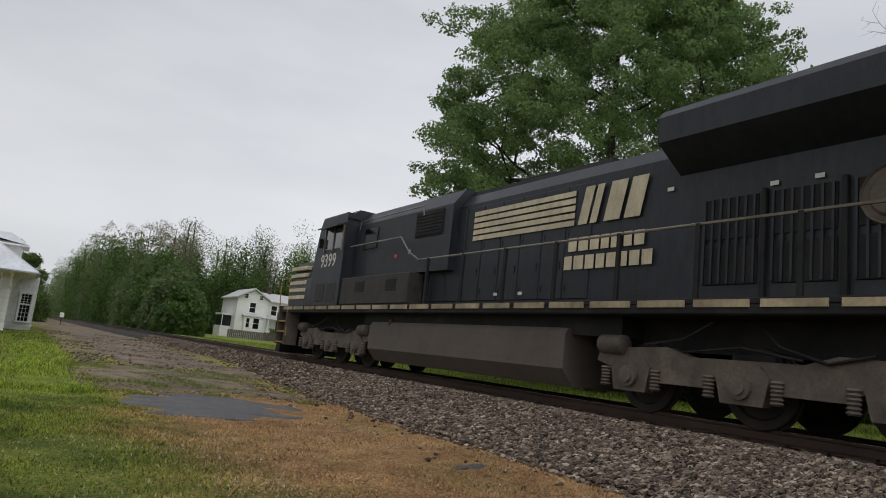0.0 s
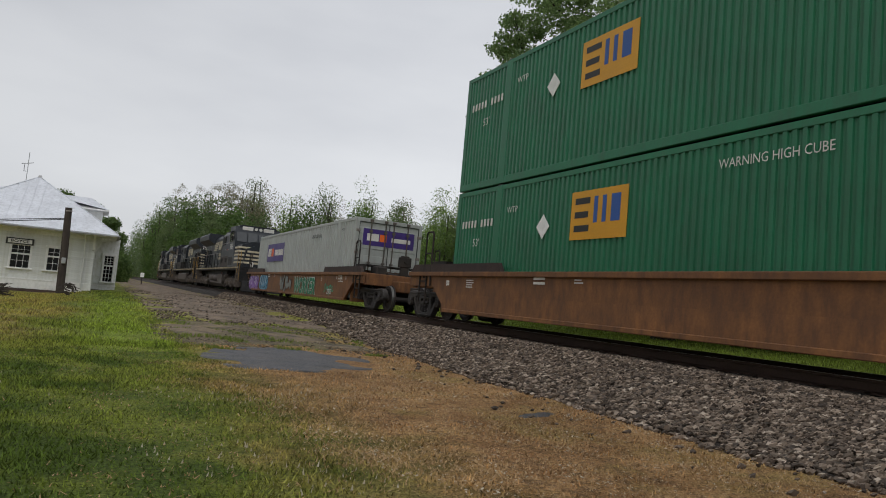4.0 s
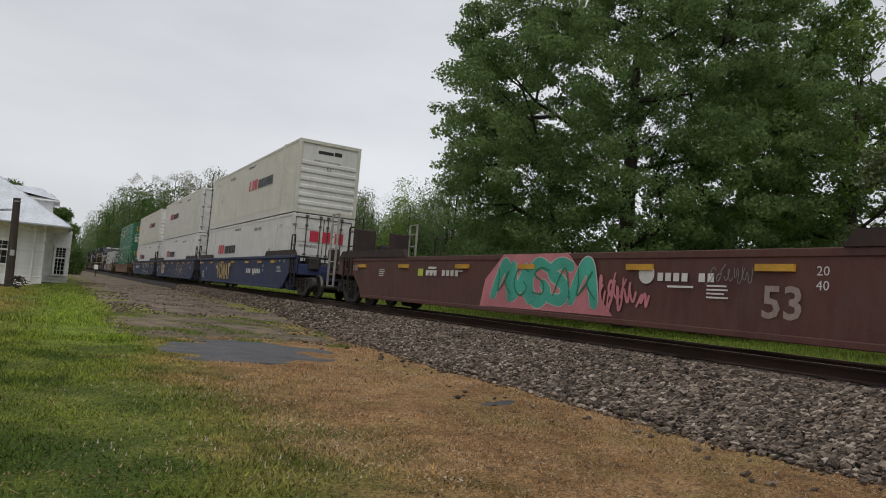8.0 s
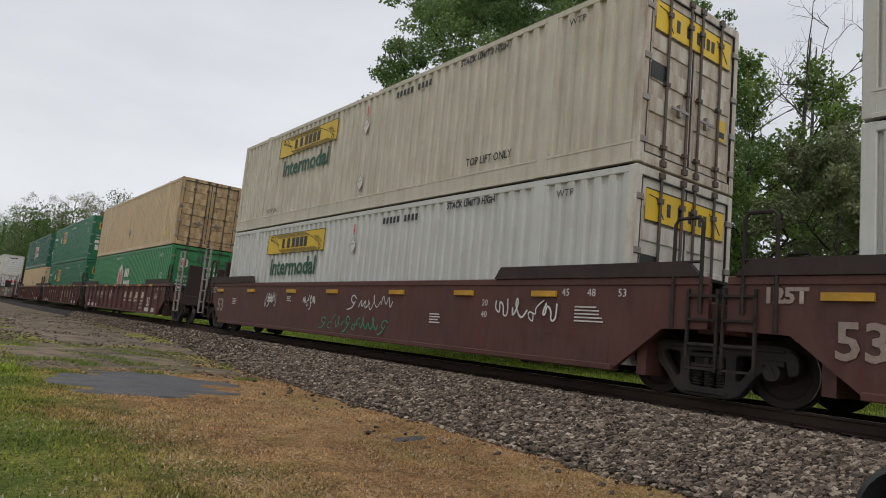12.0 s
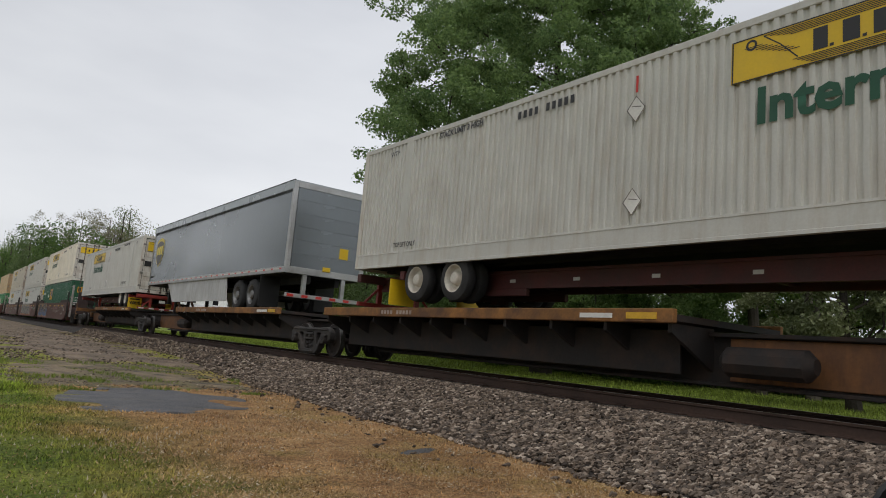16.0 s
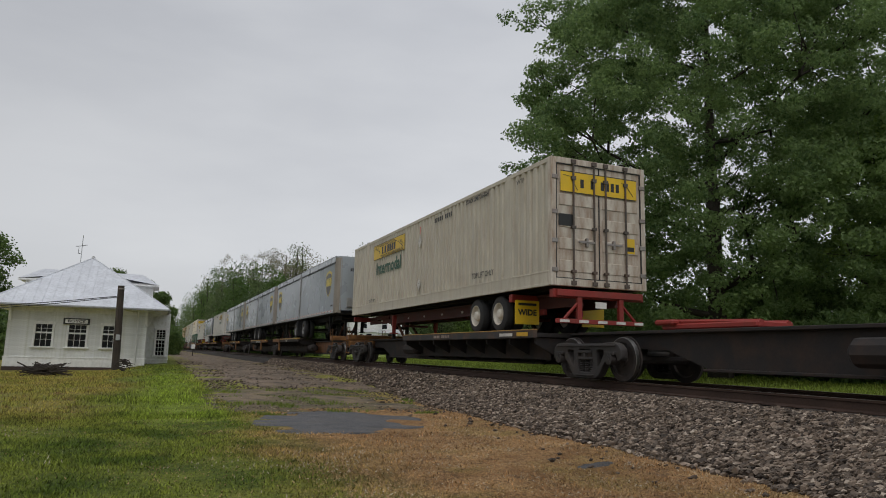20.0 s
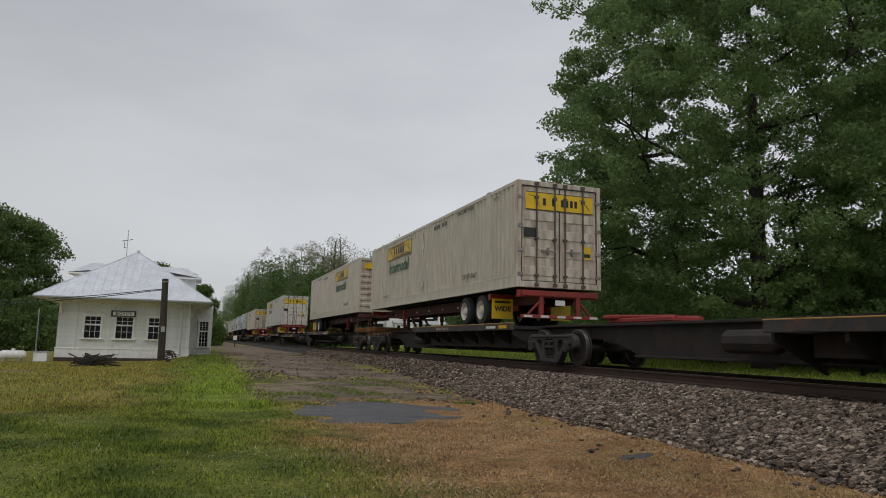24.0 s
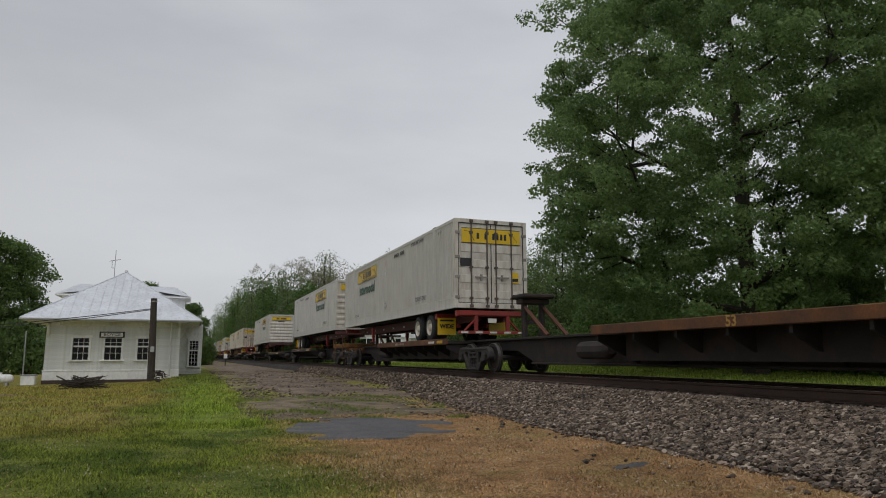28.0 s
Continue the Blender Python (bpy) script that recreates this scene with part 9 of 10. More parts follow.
early = [chassis("red_chassis", "rim_white", "red container chassis with dark rails and white-rimmed tyres", 1.90), chassis("dark_chassis", "rim_white", "dark red container chassis with white-rimmed tyres", 1.90)]
late = {"r": chassis("red_chassis", "rim_white", "red container chassis with white-rimmed tyres low on the deck", 1.66), "d": chassis("dark_chassis", "rim_white", "dark red container chassis low on the deck", 1.66)}
ride(early[0], 313.8, -0.06)
ride(early[1], 352.15, 0.03, True, -0.25)
begun = set()
for key, u, turned in (("r", 428.7, 0), ("r", 463.1, 0), ("d", 497.75, 1), ("r", 516.75, 0), ("d", 551.9, 1), ("d", 586.3, 1), ("r", 605.1, 0)):
    ride(copy_thing(late[key], Matrix()) if key in begun else late[key], u, -0.06, bool(turned))
    begun.add(key)
big = trailer(16.1, True, "long grey van trailer with a gold shield emblem and side skirts")
ride(big, 331.9, -0.03)
pup = trailer(8.5, False, "short grey van trailer with a gold shield emblem")
for k, (u, turned) in enumerate(((367.75, 0), (376.68, 1), (386.1, 0), (394.98, 1), (404.33, 0), (413.23, 1))):
    ride(pup if k == 0 else copy_thing(pup, Matrix()), u, -0.03, bool(turned))


# ---- locomotives ----
def loco_truck(parent, y):
    """A three-axle truck with a long cast frame."""
    def frame_():
        mb = MB()
        mb.prism([(-2.55, 0.72), (-2.5, 0.92), (-1.2, 0.98), (-0.8, 0.86), (0.8, 0.86), (1.2, 0.98), (2.5, 0.92), (2.55, 0.72), (2.2, 0.62), (1.5, 0.6), (1.3, 0.46), (0.55, 0.46), (0.4, 0.58), (-0.4, 0.58), (-0.55, 0.46), (-1.3, 0.46), (-1.5, 0.6), (-2.2, 0.62)], "x", -0.1, 0.1)
        for yy in (-1.85, 0.0, 1.85):
            mb.prism([(yy - 0.3, 0.3), (yy + 0.3, 0.3), (yy + 0.38, 0.66), (yy + 0.25, 0.8), (yy - 0.25, 0.8), (yy - 0.38, 0.66)], "x", -0.13, 0.05)
        return mb

    t = put("truck", "lb", lambda: MB().box(-1.0, 1.0, -0.35, 0.35, 0.62, 1.0, 0.05).box(-0.55, 0.55, -2.3, 2.3, 0.6, 0.85, 0.04), M["ns_dark"], parent, pose(0, y, RAIL_Z - 0.03))
    for s in (-1, 1):
        m = pose(s * 1.12, 0, 0) if s < 0 else pose(s * 1.12, 0, 0, 0, 0, 180)
        put("truck_frame", "l", frame_, M["road_grime"], t, m)
        for yy in (-1.85, 0.0, 1.85):
            put("journal", "l", lambda: MB().cyl((-0.2, 0, 0.52), (-0.1, 0, 0.52), 0.16, 14).cyl((-0.23, 0, 0.52), (-0.2, 0, 0.52), 0.10, 12), M["road_grime"], t, m @ pose(0, yy, 0))
            for q in (-0.48, 0.48):
                put("spring", "l", lambda: MB().tube([(-0.12, 0, 0.34 + 0.025 * i) for i in range(13)], [0.085 if i % 2 else 0.06 for i in range(13)], 9), M["road_grime"], t, m @ pose(0, yy + q, 0))
        for yy in (-2.22, 2.22):
            put("brake_cylinder", "l", lambda: MB().tube([(-0.1, -0.28, 0.98), (-0.1, -0.23, 0.98), (-0.1, 0.23, 0.98), (-0.1, 0.28, 0.98)], [0.06, 0.15, 0.15, 0.06], 12), M["road_grime"], t, m @ pose(0, yy, 0))
        put("brake_hose", "l", lambda: MB().tube([(-0.12, -1.6, 1.0), (-0.14, -1.1, 0.88), (-0.12, -0.5, 1.05), (-0.05, -0.2, 1.3)], 0.022, 5).tube([(-0.12, 1.6, 1.0), (-0.14, 0.9, 1.1), (-0.05, 0.5, 1.35)], 0.022, 5).tube([(-0.13, -0.8, 0.9), (-0.13, 0.0, 1.02), (-0.13, 0.9, 0.92)], 0.018, 5), M["ns_dark"], t, m)
        for e in (-1.85, 0.0, 1.85):
            put("wheel", 0.53, lambda: wheel_mesh(0.53), M["wheel"], t, pose(s * 0.775, e, 0.53, 0, 0, 180 if s > 0 else 0))
    return t


def locomotive(label, number, slant, air_tanks):
    """A six-axle wide-cab freight locomotive: cab at +y, radiators at -y."""
    c = thing("locomotive", label, "locomotive", "locomotives of the train")
    H = 10.95
    blk = M["ns_black"]
    put("frame", "f", lambda: MB().box(-1.5, 1.5, -H, H, 1.52, 1.66, 0.02).box(-0.7, 0.7, -H, H, 1.05, 1.55).box(-1.2, 1.2, -4.6, 4.6, 1.2, 1.52), M["ns_dark"], c)
    for s in (-1, 1):
        put("sill_stripe", "f", lambda: [mb := MB(), [mb.box(-0.012, 0.012, -H + 0.12 + 0.97 * k, -H + 0.97 * k + 0.94, 1.615, 1.715) for k in range(22)]][0], M["sill_cream"], c, pose(s * 1.512, 0, 0), "cream stripe along the sill")
    put("walkway", "f", lambda: MB().box(-1.5, 1.5, -H, H, 1.66, 1.74, 0.01), M["ns_dark"], c)
    # long hood with doors
    put("hood", "h", lambda: MB().prism([(-0.94, 1.74), (0.94, 1.74), (0.94, 4.05), (0.7, 4.34), (-0.7, 4.34), (-0.94, 4.05)], "y", -H + 0.75, 5.95), blk, c)
    put("engine_roof", "h", lambda: MB().prism([(-0.72, 4.2), (0.72, 4.2), (0.62, 4.46), (-0.62, 4.46)], "y", -3.6, 0.8).box(-0.4, 0.4, -1.6, -0.6, 4.42, 4.62, 0.04), M["ns_dark"], c)
    put("inverter_cabinet", "h", lambda: MB().prism([(-1.16, 2.55), (1.16, 2.55), (1.16, 4.1), (0.85, 4.5), (-0.85, 4.5), (-1.16, 4.1)], "y", 0.75, 5.96), blk, c)
    for s in (-1, 1):
        for k in range(13):
            put("hood_door", "d", lambda: MB().box(-0.012, 0.016, -0.31, 0.31, 1.85, 3.95, 0.012).box(-0.03, -0.01, -0.24, -0.18, 2.4, 2.55).box(-0.026, -0.01, 0.24, 0.29, 2.0, 2.1).box(-0.026, -0.01, 0.24, 0.29, 3.0, 3.1), blk, c, pose(s * 0.95, -3.2 + 0.66 * k, 0) if s < 0 else pose(s * 0.95, -3.2 + 0.66 * k, 0, 0, 0, 180))
        for k in range(4):
            put("radiator_screen", "d", lambda: MB().box(-0.01, 0.014, -0.42, 0.42, 2.0, 2.55, 0.01).box(-0.01, 0.014, -0.42, 0.42, 2.65, 3.25, 0.01), M["ns_dark"], c, pose(s * 0.95, -9.4 + 1.05 * k, 0))
            put("stiffener", "d", lambda: MB().box(-0.05, 0.03, -0.035, 0.035, 1.78, 3.3, 0.01), M["ns_dark"], c, pose(s * 0.97, -9.92 + 1.05 * k, 0))
            put("screen_slats", "d", lambda: [mb := MB(), [mb.box(-0.03, 0.0, -0.39 + 0.13 * j, -0.355 + 0.13 * j, 2.02, 3.24) for j in range(7)]][0], M["ns_black"], c, pose(s * 0.955, -9.4 + 1.05 * k, 0) if s < 0 else pose(s * 0.955, -9.4 + 1.05 * k, 0, 0, 0, 180))
        put("battery_box", air_tanks, lambda: MB().box(-0.24, 0.2, 2.0, 5.93, 1.76, 2.52, 0.02), M["cab_dust" if air_tanks else "cab_dim"], c, pose(s * 1.2, 0, 0), "dust-coated equipment box")
        put("box_louvre", "d", lambda: [mb := MB(), [mb.box(-0.02, 0.02, yy, yy + 0.55, 2.1 + 0.06 * j, 2.13 + 0.06 * j) for yy in (2.6, 4.4) for j in range(5)]][0], M["ns_dark"], c, pose(s * 1.435, 0, 0))
        put("cabinet_window", "d", lambda: MB().box(-0.02, 0.02, -0.42, 0.42, 3.35, 3.95, 0.01), M["pane_black"], c, pose(s * 1.165, 4.9, 0))
        put("roof_handrail", "d", lambda: MB().tube([(0, 2.0, 3.95), (0, 2.05, 4.2), (0, 5.6, 4.2), (0, 5.65, 3.95)], 0.018, 5), M["steel"], c, pose(s * 1.2, 0, 0))
        put("warning_label", "d", lambda: MB().box(-0.005, 0.005, -0.06, 0.06, 2.98, 3.08), M["reflect_red"], c, pose(s * 1.17, 3.3, 0))
        put("warning_label", "w", lambda: MB().box(-0.005, 0.005, -0.05, 0.05, 3.05, 3.15), M["white_mark"], c, pose(s * 1.17, 2.6, 0))
        put("fan_cover", "d", lambda: MB().wheel(-0.06, 0.02, 0, 0, [(0, 0.0), (0.0, 0.24), (0.4, 0.27), (0.4, 0.34), (0, 0.36), (1, 0.38)], 20), M["road_grime"], c, pose(s * 0.96, -8.35, 2.98) if s < 0 else pose(s * 0.96, -8.35, 2.98, 0, 0, 180))
        put("vent_grille", "d", lambda: [mb := MB(), mb.box(-0.02, 0.02, -0.62, 0.62, 3.3, 3.92), [mb.box(-0.035, 0.0, -0.6, 0.6, 3.34 + 0.08 * k, 3.37 + 0.08 * k) for k in range(7)]][0], M["ns_dark"], c, pose(s * 1.17, 1.75, 0.12) if s < 0 else pose(s * 1.17, 1.75, 0.12, 0, 0, 180))
        put("notice", "d", lambda: [mb := MB(), [mb.box(-0.004, 0.004, y - 0.06, y + 0.06, z, z + 0.06) for y, z in ((-6.9, 3.32), (-7.5, 3.32), (-5.2, 3.5), (3.9, 3.0), (4.7, 2.9), (-0.9, 1.95), (-1.7, 1.95), (5.0, 3.3))]][0], M["white_mark"], c, pose(s * 0.972, 0, 0) if s < 0 else pose(s * 1.18, 0, 0))
    # radiator section with wings
    wing = -5.35 if not slant else -4.5
    put("radiator", wing, lambda: MB().prism([(-0.94, 3.72), (-1.5, 4.1), (-1.52, 4.48), (-1.4, 4.62), (1.4, 4.62), (1.52, 4.48), (1.5, 4.1), (0.94, 3.72)], "y", -H + 0.55, wing), blk, c)
    put("radiator_grille", "r", lambda: [mb := MB(), [mb.box(-1.2, 1.2, -H + 1.0 + 0.5 * k, -H + 1.4 + 0.5 * k, 4.62, 4.65) for k in range(9)]][0], M["ns_dark"], c)
    # cab
    put("cab", "c", lambda: MB().prism([(5.95, 1.74), (8.15, 1.74), (8.15, 3.25), (7.92, 4.22), (7.75, 4.48), (5.95, 4.48)], "x", -1.5, 1.5), blk, c)
    put("cab_roof", "c", lambda: MB().prism([(-1.5, 4.3), (1.5, 4.3), (1.15, 4.6), (-1.15, 4.6)], "y", 5.9, 7.8), blk, c)
    put("nose", "c", lambda: MB().prism([(-1.5, 1.74), (1.5, 1.74), (1.5, 2.5), (1.32, 3.18), (0.7, 3.4), (-0.7, 3.4), (-1.32, 3.18), (-1.5, 2.5)], "y", 8.1, 10.0).prism([(-1.25, 1.74), (1.25, 1.74), (1.1, 2.9), (0.6, 3.1), (-0.6, 3.1), (-1.1, 2.9)], "y", 10.0, 10.25), blk, c)
    put("nose_stripe", "c", lambda: [mb := MB(), [mb.box(-1.53, 1.53, 8.6 + 0.0 * k, 10.03, 1.95 + 0.24 * k, 2.07 + 0.24 * k, 0.01) for k in range(5)], [mb.box(-1.2 + 0.06 * k, 1.2 - 0.06 * k, 10.0, 10.27, 1.95 + 0.24 * k, 2.07 + 0.24 * k, 0.01) for k in range(4)]][0], M["cream"], c, None, "cream stripes across the nose")
    ws = MB()
    for x0, x1 in ((-1.4, -0.75), (-0.68, -0.05), (0.05, 0.68), (0.75, 1.4)):
        ws.add([(x0, 8.165, 3.45), (x1, 8.165, 3.45), (x1, 7.985, 4.1), (x0, 7.985, 4.1)], [(0, 1, 2, 3)])
    put("windscreen", "c", lambda: ws, M["glass_pale"], c, None, "pale reflecting windscreen panes")
    put("number_board", "c", lambda: MB().box(-1.05, -0.35, 7.72, 7.9, 4.25, 4.5, 0.02).box(0.35, 1.05, 7.72, 7.9, 4.25, 4.5, 0.02).cyl((-0.15, 7.8, 4.38), (-0.15, 7.95, 4.38), 0.1, 10).cyl((0.15, 7.8, 4.38), (0.15, 7.95, 4.38), 0.1, 10), M["white_mark"], c)
    for s in (-1, 1):
        put("cab_window", "c", lambda: MB().box(-0.02, 0.02, 6.75, 7.35, 3.42, 4.05, 0.01).box(-0.02, 0.02, 6.1, 6.65, 3.42, 4.05, 0.01), M["glass_pale"], c, pose(s * 1.5, 0, 0))
        put("window_frame", "c", lambda: MB().box(-0.05, 0.03, 6.68, 6.74, 3.35, 4.1).box(-0.05, 0.03, 7.36, 7.41, 3.35, 4.1).box(-0.05, 0.03, 6.03, 6.09, 3.35, 4.1), M["steel"], c, pose(s * 1.5, 0, 0))
        put("sun_visor", "c", lambda: MB().prism([(0, 4.12), (0, 4.18), (-0.3, 4.06), (-0.3, 4.02)], "y", 6.0, 7.45), blk, c, pose(s * 1.5, 0, 0) if s < 0 else pose(s * 1.5, 13.45, 0, 0, 0, 180))
        put("mirror", "c", lambda: MB().box(-0.16, -0.02, 7.5, 7.54, 3.5, 3.8, 0.02), M["ns_dark"], c, pose(s * 1.5, 0, 0) if s < 0 else pose(s * 1.68, 0, 0))
        side_text(number, c, 7.0, 3.08, s * 1.506, 0.56, M["white_mark"], 0.01, 0, 1.05)
        put("cab_louvre", "c", lambda: [mb := MB(), [mb.box(-0.015, 0.01, 4.2 + q, 4.75 + q, 2.05 + 0.06 * k, 2.08 + 0.06 * k) for k in range(5) for q in (0, 0.9)]][0], M["tank_grey"], c, pose(s * 0.965, 0, 0))
        put("sub_cab_door", "c", lambda: MB().box(-0.012, 0.012, 6.2, 6.85, 1.85, 2.4, 0.01).box(-0.012, 0.012, 7.05, 7.7, 1.85, 2.4, 0.01), M["cab_dim"], c, pose(s * 1.503, 0, 0))
        # emblem: plain stripes and slanted blocks
        d = -1 if s < 0 else 1
        x = s * 0.985
        y0 = 0.1 if s < 0 else -4.5
        full = 3.2 if not slant else 2.3
        for k in range(5):
            z = 3.18 + 0.138 * k
            a, b = (y0 + d * 0.1 * k, y0 + d * (full - 0.75 + 0.18 * k)) if slant else (y0, y0 + d * full)
            plaque(c, "stripe", x, rect(min(a, b), max(a, b), z, z + 0.098, d * 0.08 if slant else 0.0), M["cream"], 0.006)
        e = y0 + d * (full + 0.1)
        for off, w in ((0.0, 0.22), (0.29, 0.16), (0.62, 0.36), (1.08, 0.34)):
            a, b = e + d * off, e + d * (off + w)
            plaque(c, "emblem_block", x, rect(min(a, b), max(a, b), 3.18, 3.86, d * 0.16), M["cream"], 0.006)
        w0 = y0 + d * (2.3 if slant else 3.1)
        kk = 1.0 if slant else 1.3
        bars(c, "name_mark", x, word_bars(w0, 2.70, 0.19 * kk, [v * kk for v in (0.16, 0.18, 0.16, 0.14, 0.18, 0.13, 0.16)], s, 0.05) + word_bars(w0 - d * 0.08, 2.42 - 0.05 * (kk > 1), 0.19 * kk, [v * kk for v in (0.15, 0.18, 0.16, 0.15, 0.16, 0.15, 0.16, 0.16)], s, 0.05), M["cream"])
        # handrail on stanchions
        put("handrail", "side", lambda: MB().tube([(0, -H + 0.35, 2.78), (0, 1.6, 2.78), (0, 2.1, 3.0), (0, 2.6, 3.42), (0, 5.6, 3.42)], 0.022, 6), M["steel"], c, pose(s * 1.44, 0, 0))
        for k in range(9):
            put("stanchion", "s", lambda: MB().box(-0.025, 0.025, -0.035, 0.035, 1.7, 2.79), M["ns_dark"], c, pose(s * 1.44, -H + 0.5 + 1.45 * k, 0))
        put("fuel_filler", "s", lambda: MB().cyl((0, 0, 1.2), (0, 0, 1.38), 0.05, 8), M["spine_red"], c, pose(s * 1.3, 2.9, 0))
    put("rear_number", number, lambda: MB().box(-0.5, 0.5, -H + 0.54, -H + 0.545, 3.5, 3.9), blk, c)
    for s, x in ((-1, -0.62), (1, 0.62)):
        t = part("lettering", text_mesh(number, 0.38, M["white_mark"], 0.008), None, c)
        t.location = (x - 0.1 * s, -H + 0.53 - 0.0, 3.72)
        side_text(number, c, -H + 1.3, 3.56, s * 0.965, 0.36, M["white_mark"], 0.008)
    put("rear_lamp", "r", lambda: MB().cyl((0, -H + 0.4, 4.15), (0, -H + 0.55, 4.15), 0.09, 12).cyl((0, -H + 0.4, 3.92), (0, -H + 0.55, 3.92), 0.09, 12).box(-0.13, 0.13, -H + 0.5, -H + 0.6, 3.8, 4.28, 0.03), M["white_mark"], c)
    put("rear_stripe", "r", lambda: [mb := MB(), [mb.box(-0.955, 0.955, -H + 0.735, -H + 1.7, 1.95 + 0.27 * k, 2.09 + 0.27 * k, 0.01) for k in range(5)]][0], M["cream"], c, None, "cream stripes round the hood end")
    put("rear_emblem", "r", lambda: MB().prism([(-0.3, 2.0), (0.15, 2.1), (0.3, 2.6), (0.1, 3.0), (-0.2, 3.1), (-0.35, 2.6)], "y", -H + 0.72, -H + 0.73), M["white_mark"], c)
    # fuel tank
    put("fuel_tank", "t", lambda: MB().prism([(-1.36, 0.62), (-1.12, 0.33), (1.12, 0.33), (1.36, 0.62), (1.36, 1.2), (1.28, 1.31), (-1.28, 1.31), (-1.36, 1.2)], "y", -3.5, 3.9) if not air_tanks else MB().prism([(-1.3, 0.56), (-1.0, 0.34), (1.0, 0.34), (1.3, 0.56), (1.3, 0.72), (-1.3, 0.72)], "y", -3.5, 3.9).prism([(-1.36, 0.56), (-1.1, 0.34), (1.1, 0.34), (1.36, 0.56), (1.36, 1.25), (-1.36, 1.25)], "y", 1.6, 3.9), M["tank_grey"], c) if not air_tanks else part("fuel_tank", MB().prism([(-1.3, 0.56), (-1.0, 0.34), (1.0, 0.34), (1.3, 0.56), (1.3, 0.72), (-1.3, 0.72)], "y", -3.5, 3.4).prism([(-1.36, 0.56), (-1.1, 0.34), (1.1, 0.34), (1.36, 0.56), (1.36, 1.25), (-1.36, 1.25)], "y", 1.4, 3.4).prism([(-1.3, 0.56), (-1.1, 0.34), (1.1, 0.34), (1.3, 0.56), (1.3, 1.25), (-1.3, 1.25)], "y", -3.5, -2.6), M["tank_grey"], c)
    if air_tanks:
        for s in (-1, 1):
            for y in (-1.75, 0.3):
                put("air_reservoir", "a", lambda: MB().tube([(0, -0.95, 0.98), (0, -0.88, 0.98), (0, -0.7, 0.98), (0, 0.7, 0.98), (0, 0.88, 0.98), (0, 0.95, 0.98)], [0.08, 0.2, 0.26, 0.26, 0.2, 0.08], 14), M["tank_grey"], c, pose(s * 1.15, y, 0))
    for y in (6.7, -6.7):
        loco_truck(c, y)
    for q in (-1, 1):
        m = pose(0, 0, 0) if q > 0 else pose(0, 0, 0, 0, 0, 180)
        put("pilot", "p", lambda: MB().prism([(-1.45, 0.75), (1.45, 0.75), (1.5, 1.52), (-1.5, 1.52)], "y", H - 0.15, H + 0.05).prism([(H - 0.1, 0.18), (H + 0.35, 0.2), (H + 0.1, 0.85), (H - 0.1, 0.85)], "x", -1.3, 1.3), M["ns_dark"], c, m)
        coupler(c, q * (H + 0.25), q, 0.9)
        for s in (-1, 1):
            put("steps", "p", lambda: [mb := MB(), [mb.box(-0.12, 0.3, H - 1.0, H - 0.25, z, z + 0.05) for z in (0.5, 0.85, 1.2)], mb.box(-0.14, 0.32, H - 1.06, H - 1.0, 0.45, 1.55), mb.box(-0.14, 0.32, H - 0.25, H - 0.2, 0.45, 1.55)][0], M["road_grime"], c, m @ pose(s * 1.4 - (0.18 if s > 0 else 0.0), 0, 0))
            put("step_edge", "p", lambda: [mb := MB(), [mb.box(-0.13, -0.1, H - 1.0, H - 0.25, z, z + 0.05) for z in (0.5, 0.85, 1.2)]][0], M["rail_yellow"], c, m @ pose(s * 1.4 + (0.2 if s > 0 else 0.0), 0, 0))
            put("grab_rail", "p", lambda: MB().tube([(0, H - 1.08, 0.75), (0, H - 1.0, 1.5), (0, H - 0.85, 2.5), (0, H - 1.0, 2.74), (0, H - 1.25, 2.78)], 0.02, 6).tube([(0, H - 0.15, 0.85), (0, H - 0.12, 1.7), (0, H + 0.05, 2.45), (0, H - 0.1, 2.7), (0, H - 0.3, 2.7)], 0.02, 6), M["rail_yellow"], c, m @ pose(s * 1.5, 0, 0), "yellow step handrail")
            put("ditch_lamp", "p", lambda: MB().cyl((0, H - 0.05, 1.95), (0, H + 0.1, 1.95), 0.11, 12).box(-0.1, 0.1, H - 0.12, H - 0.02, 1.74, 1.86), M["white_mark"], c, m @ pose(s * 0.8, 0, 0))
            put("end_rail", "p", lambda: MB().tube([(0.25, H, 1.7), (0.25, H, 2.6)], 0.02, 5).tube([(0.95, H, 1.7), (0.95, H, 2.6), (0.25, H, 2.6)], 0.02, 5), M["ns_dark"], c, m @ (pose(0, 0, 0) if s > 0 else pose(-1.2, 0, 0)))
            put("hose", "p", lambda: MB().tube([(0.45, H, 1.2), (0.46, H + 0.25, 0.8), (0.42, H + 0.3, 0.5), (0.3, H + 0.5, 0.7)], 0.025, 5), M["plastic_black"], c, m)
    put("horn", "h", lambda: MB().cyl((-0.1, -0.2, 4.5), (-0.1, 0.25, 4.5), 0.03, 8, 0.08).cyl((0.1, -0.2, 4.5), (0.1, 0.35, 4.5), 0.03, 8, 0.07).box(-0.2, 0.2, -0.25, -0.15, 4.4, 4.54), M["steel"], c, pose(0, 1.2, 0))
    return c


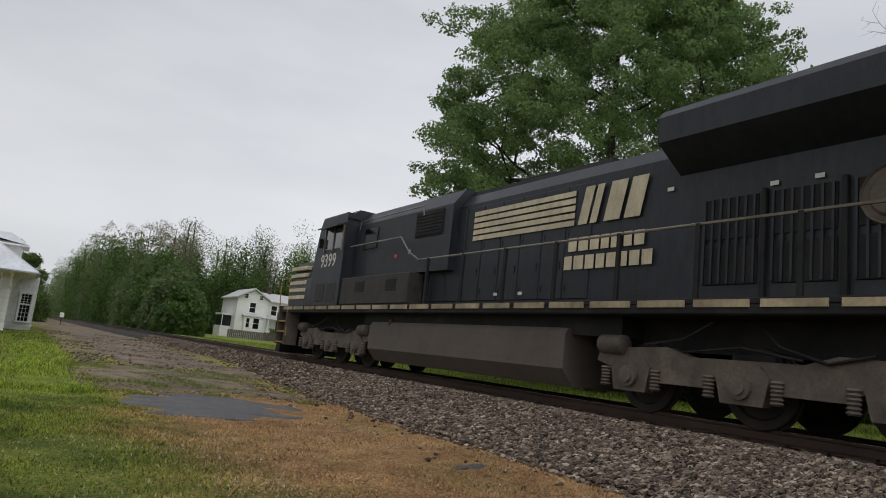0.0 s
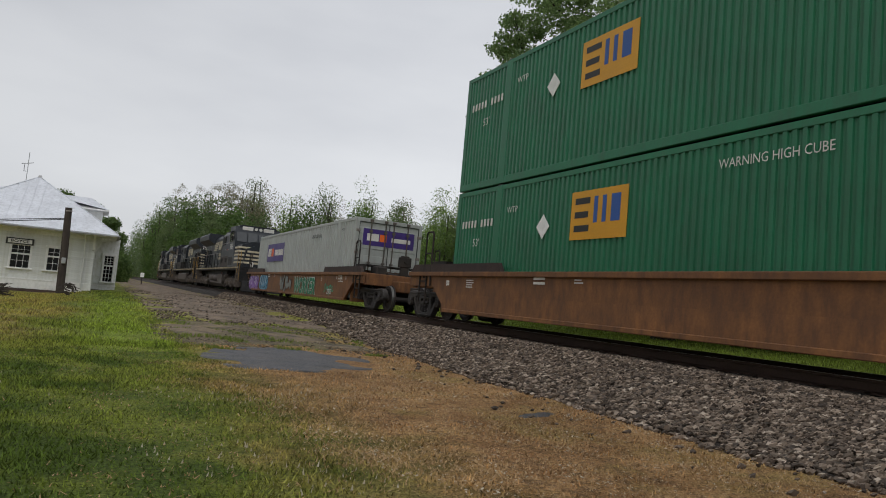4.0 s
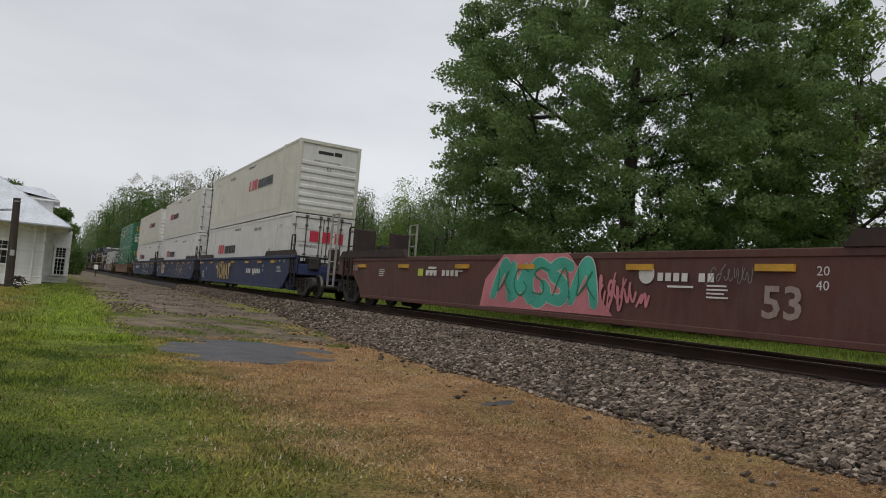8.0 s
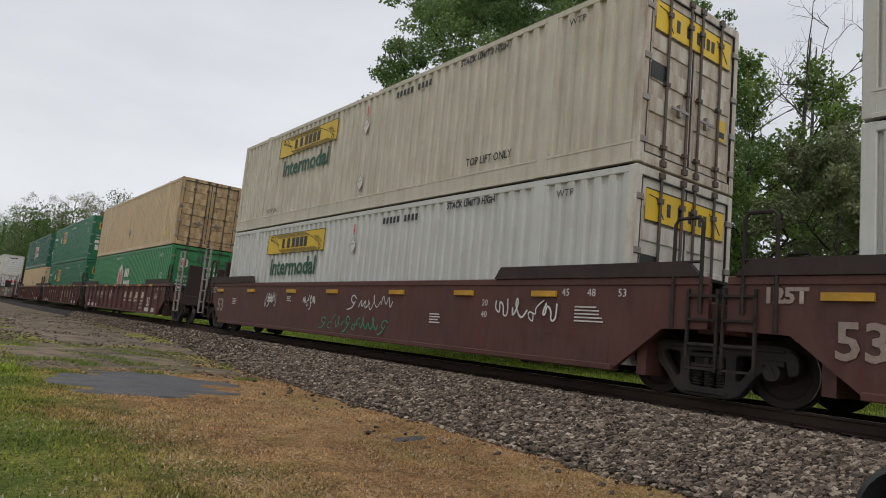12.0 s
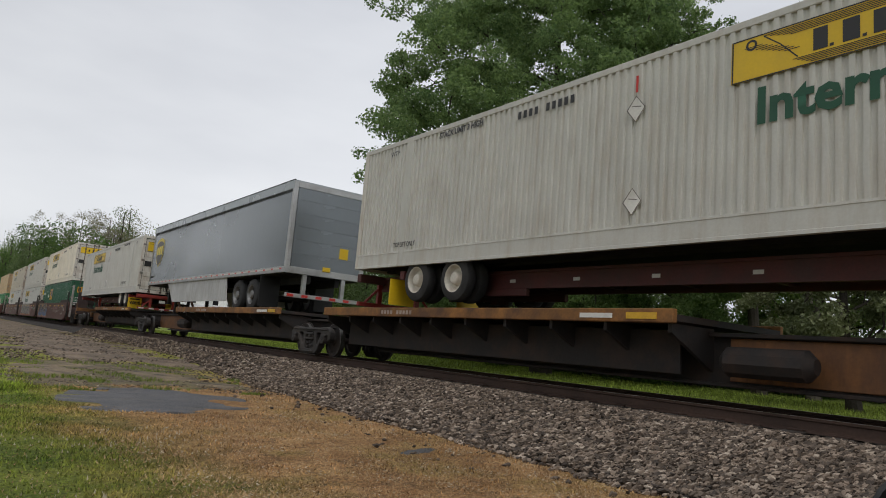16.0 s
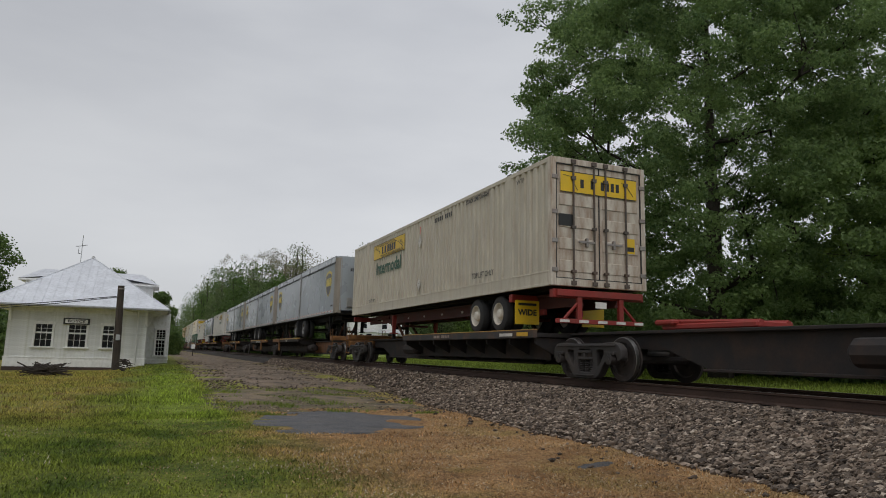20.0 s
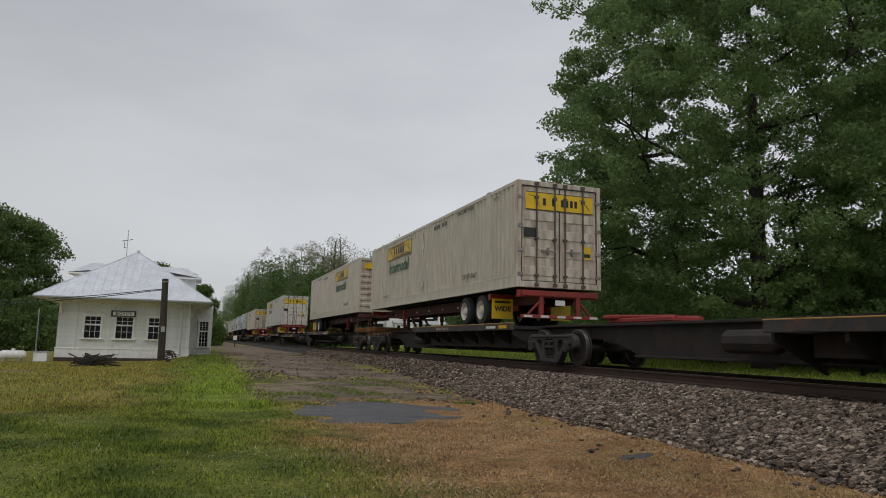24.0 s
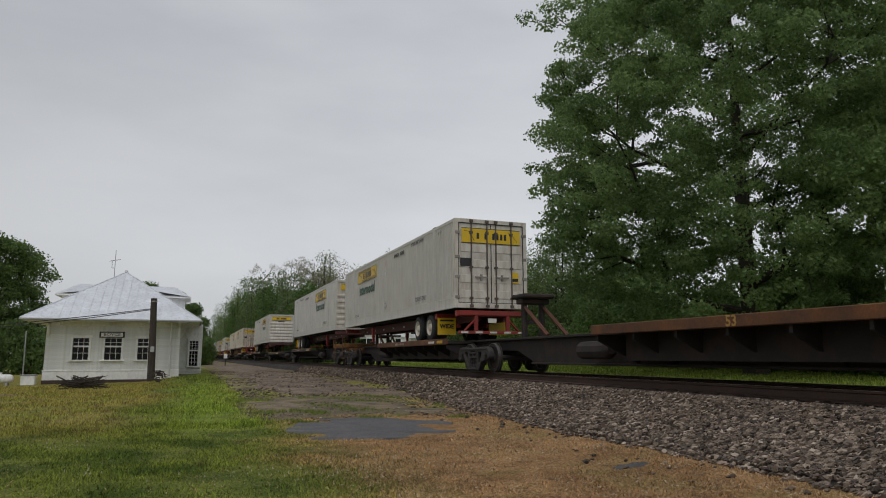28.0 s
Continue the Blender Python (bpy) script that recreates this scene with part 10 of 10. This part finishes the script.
M["glass_pale"] = surf("sky_reflecting_glass", (0.035, 0.040, 0.043), 0.05, var=0.05, bump=0.0, coat=0.6)
PITCH = 23.3
for k, (num, slant, tanks, cab_last) in enumerate((("9399", False, False, False), ("7546", True, False, False), ("9863", True, True, True))):
    lo = locomotive("black freight locomotive with cream stripes and a %s" % ("plain striped emblem", "slanted emblem", "cab facing the cars")[k], num, slant, tanks)
    ride(lo, -0.35 - PITCH / 2 + PITCH * k, 0.0, cab_last)


# ---- the parked car at whose window the camera is held ----
pc = thing("parked_car", "dark car door with a black side mirror", "car", at=(0.0, 0.0, ground_z(0.6, 0)))


def rounded(hw, hh, n=40, k=2.8):
    return [(hw * math.copysign(abs(math.cos(a)) ** (2 / k), math.cos(a)), hh * math.copysign(abs(math.sin(a)) ** (2 / k), math.sin(a))) for a in [2 * math.pi * i / n for i in range(n)]]


shell = MB()
rings = [(0.83, 0.016), (0.9, 0.004), (0.96, -0.004), (1.0, 0.008), (1.0, 0.03), (0.93, 0.07), (0.75, 0.11), (0.42, 0.135), (0.05, 0.14)]
for k, d in rings:
    shell.v += [(d, a, b) for a, b in rounded(0.17 * k, 0.11 * k)]
for j in range(len(rings) - 1):
    shell.f += [(40 * j + i, 40 * j + (i + 1) % 40, 40 * j + 40 + (i + 1) % 40, 40 * j + 40 + i) for i in range(40)]
MIRROR = pose(1.157, 0.266, 0.962, 0, 0, 16)
part("mirror_housing", shell, M["plastic_black"], pc).matrix_basis = MIRROR
# the reflected dark car interior is put into the glass as a near-black colour
part("mirror_glass", MB().prism(rounded(0.143, 0.092), "x", 0.012, 0.018), M["pane_black"], pc, "dark mirror glass").matrix_basis = MIRROR
part("mirror_arm", MB().tube([(1.20, 0.16, 0.92), (1.20, 0.02, 0.89), (1.18, -0.2, 0.87)], [0.04, 0.05, 0.06], 10), M["plastic_black"], pc)
part("body", MB().prism([(-2.0, 0.35), (-2.05, 0.8), (-1.5, 0.93), (1.3, 0.90), (2.3, 0.78), (2.45, 0.55), (2.4, 0.3), (-1.9, 0.28)], "y", -1.95, -0.16), M["car_grey"], pc)
part("cabin", MB().add([(-1.45, -1.86, 0.91), (1.25, -1.86, 0.89), (1.25, -0.24, 0.89), (-1.45, -0.24, 0.91), (-0.9, -1.66, 1.42), (0.45, -1.66, 1.42), (0.45, -0.42, 1.42), (-0.9, -0.42, 1.42)], [(0, 1, 5, 4), (1, 2, 6, 5), (2, 3, 7, 6), (3, 0, 4, 7), (0, 3, 2, 1)]), M["pane_black"], pc, "dark car windows")
part("roof", MB().box(-0.95, 0.5, -1.68, -0.40, 1.41, 1.46, 0.02), M["car_grey"], pc)
for wx in (-1.25, 1.55):
    for wy in (-1.85, -0.26):
        part("tyre", MB().tube([(wx, wy - 0.11, 0.32), (wx, wy - 0.09, 0.32), (wx, wy + 0.09, 0.32), (wx, wy + 0.11, 0.32)], [0.24, 0.31, 0.31, 0.24], 22), M["tyre"], pc)


def motions():
    """The whole train runs along the track from start to end."""
    for ob, u, z, turned, tilt in TRAIN:
        walk(ob, [(t, pose(TRACK_X, run(t) - u, z, tilt, 0, 180 if turned else 0)) for t in (0, 4, 8, 12, 16, 20, 24, 28)])


motions()
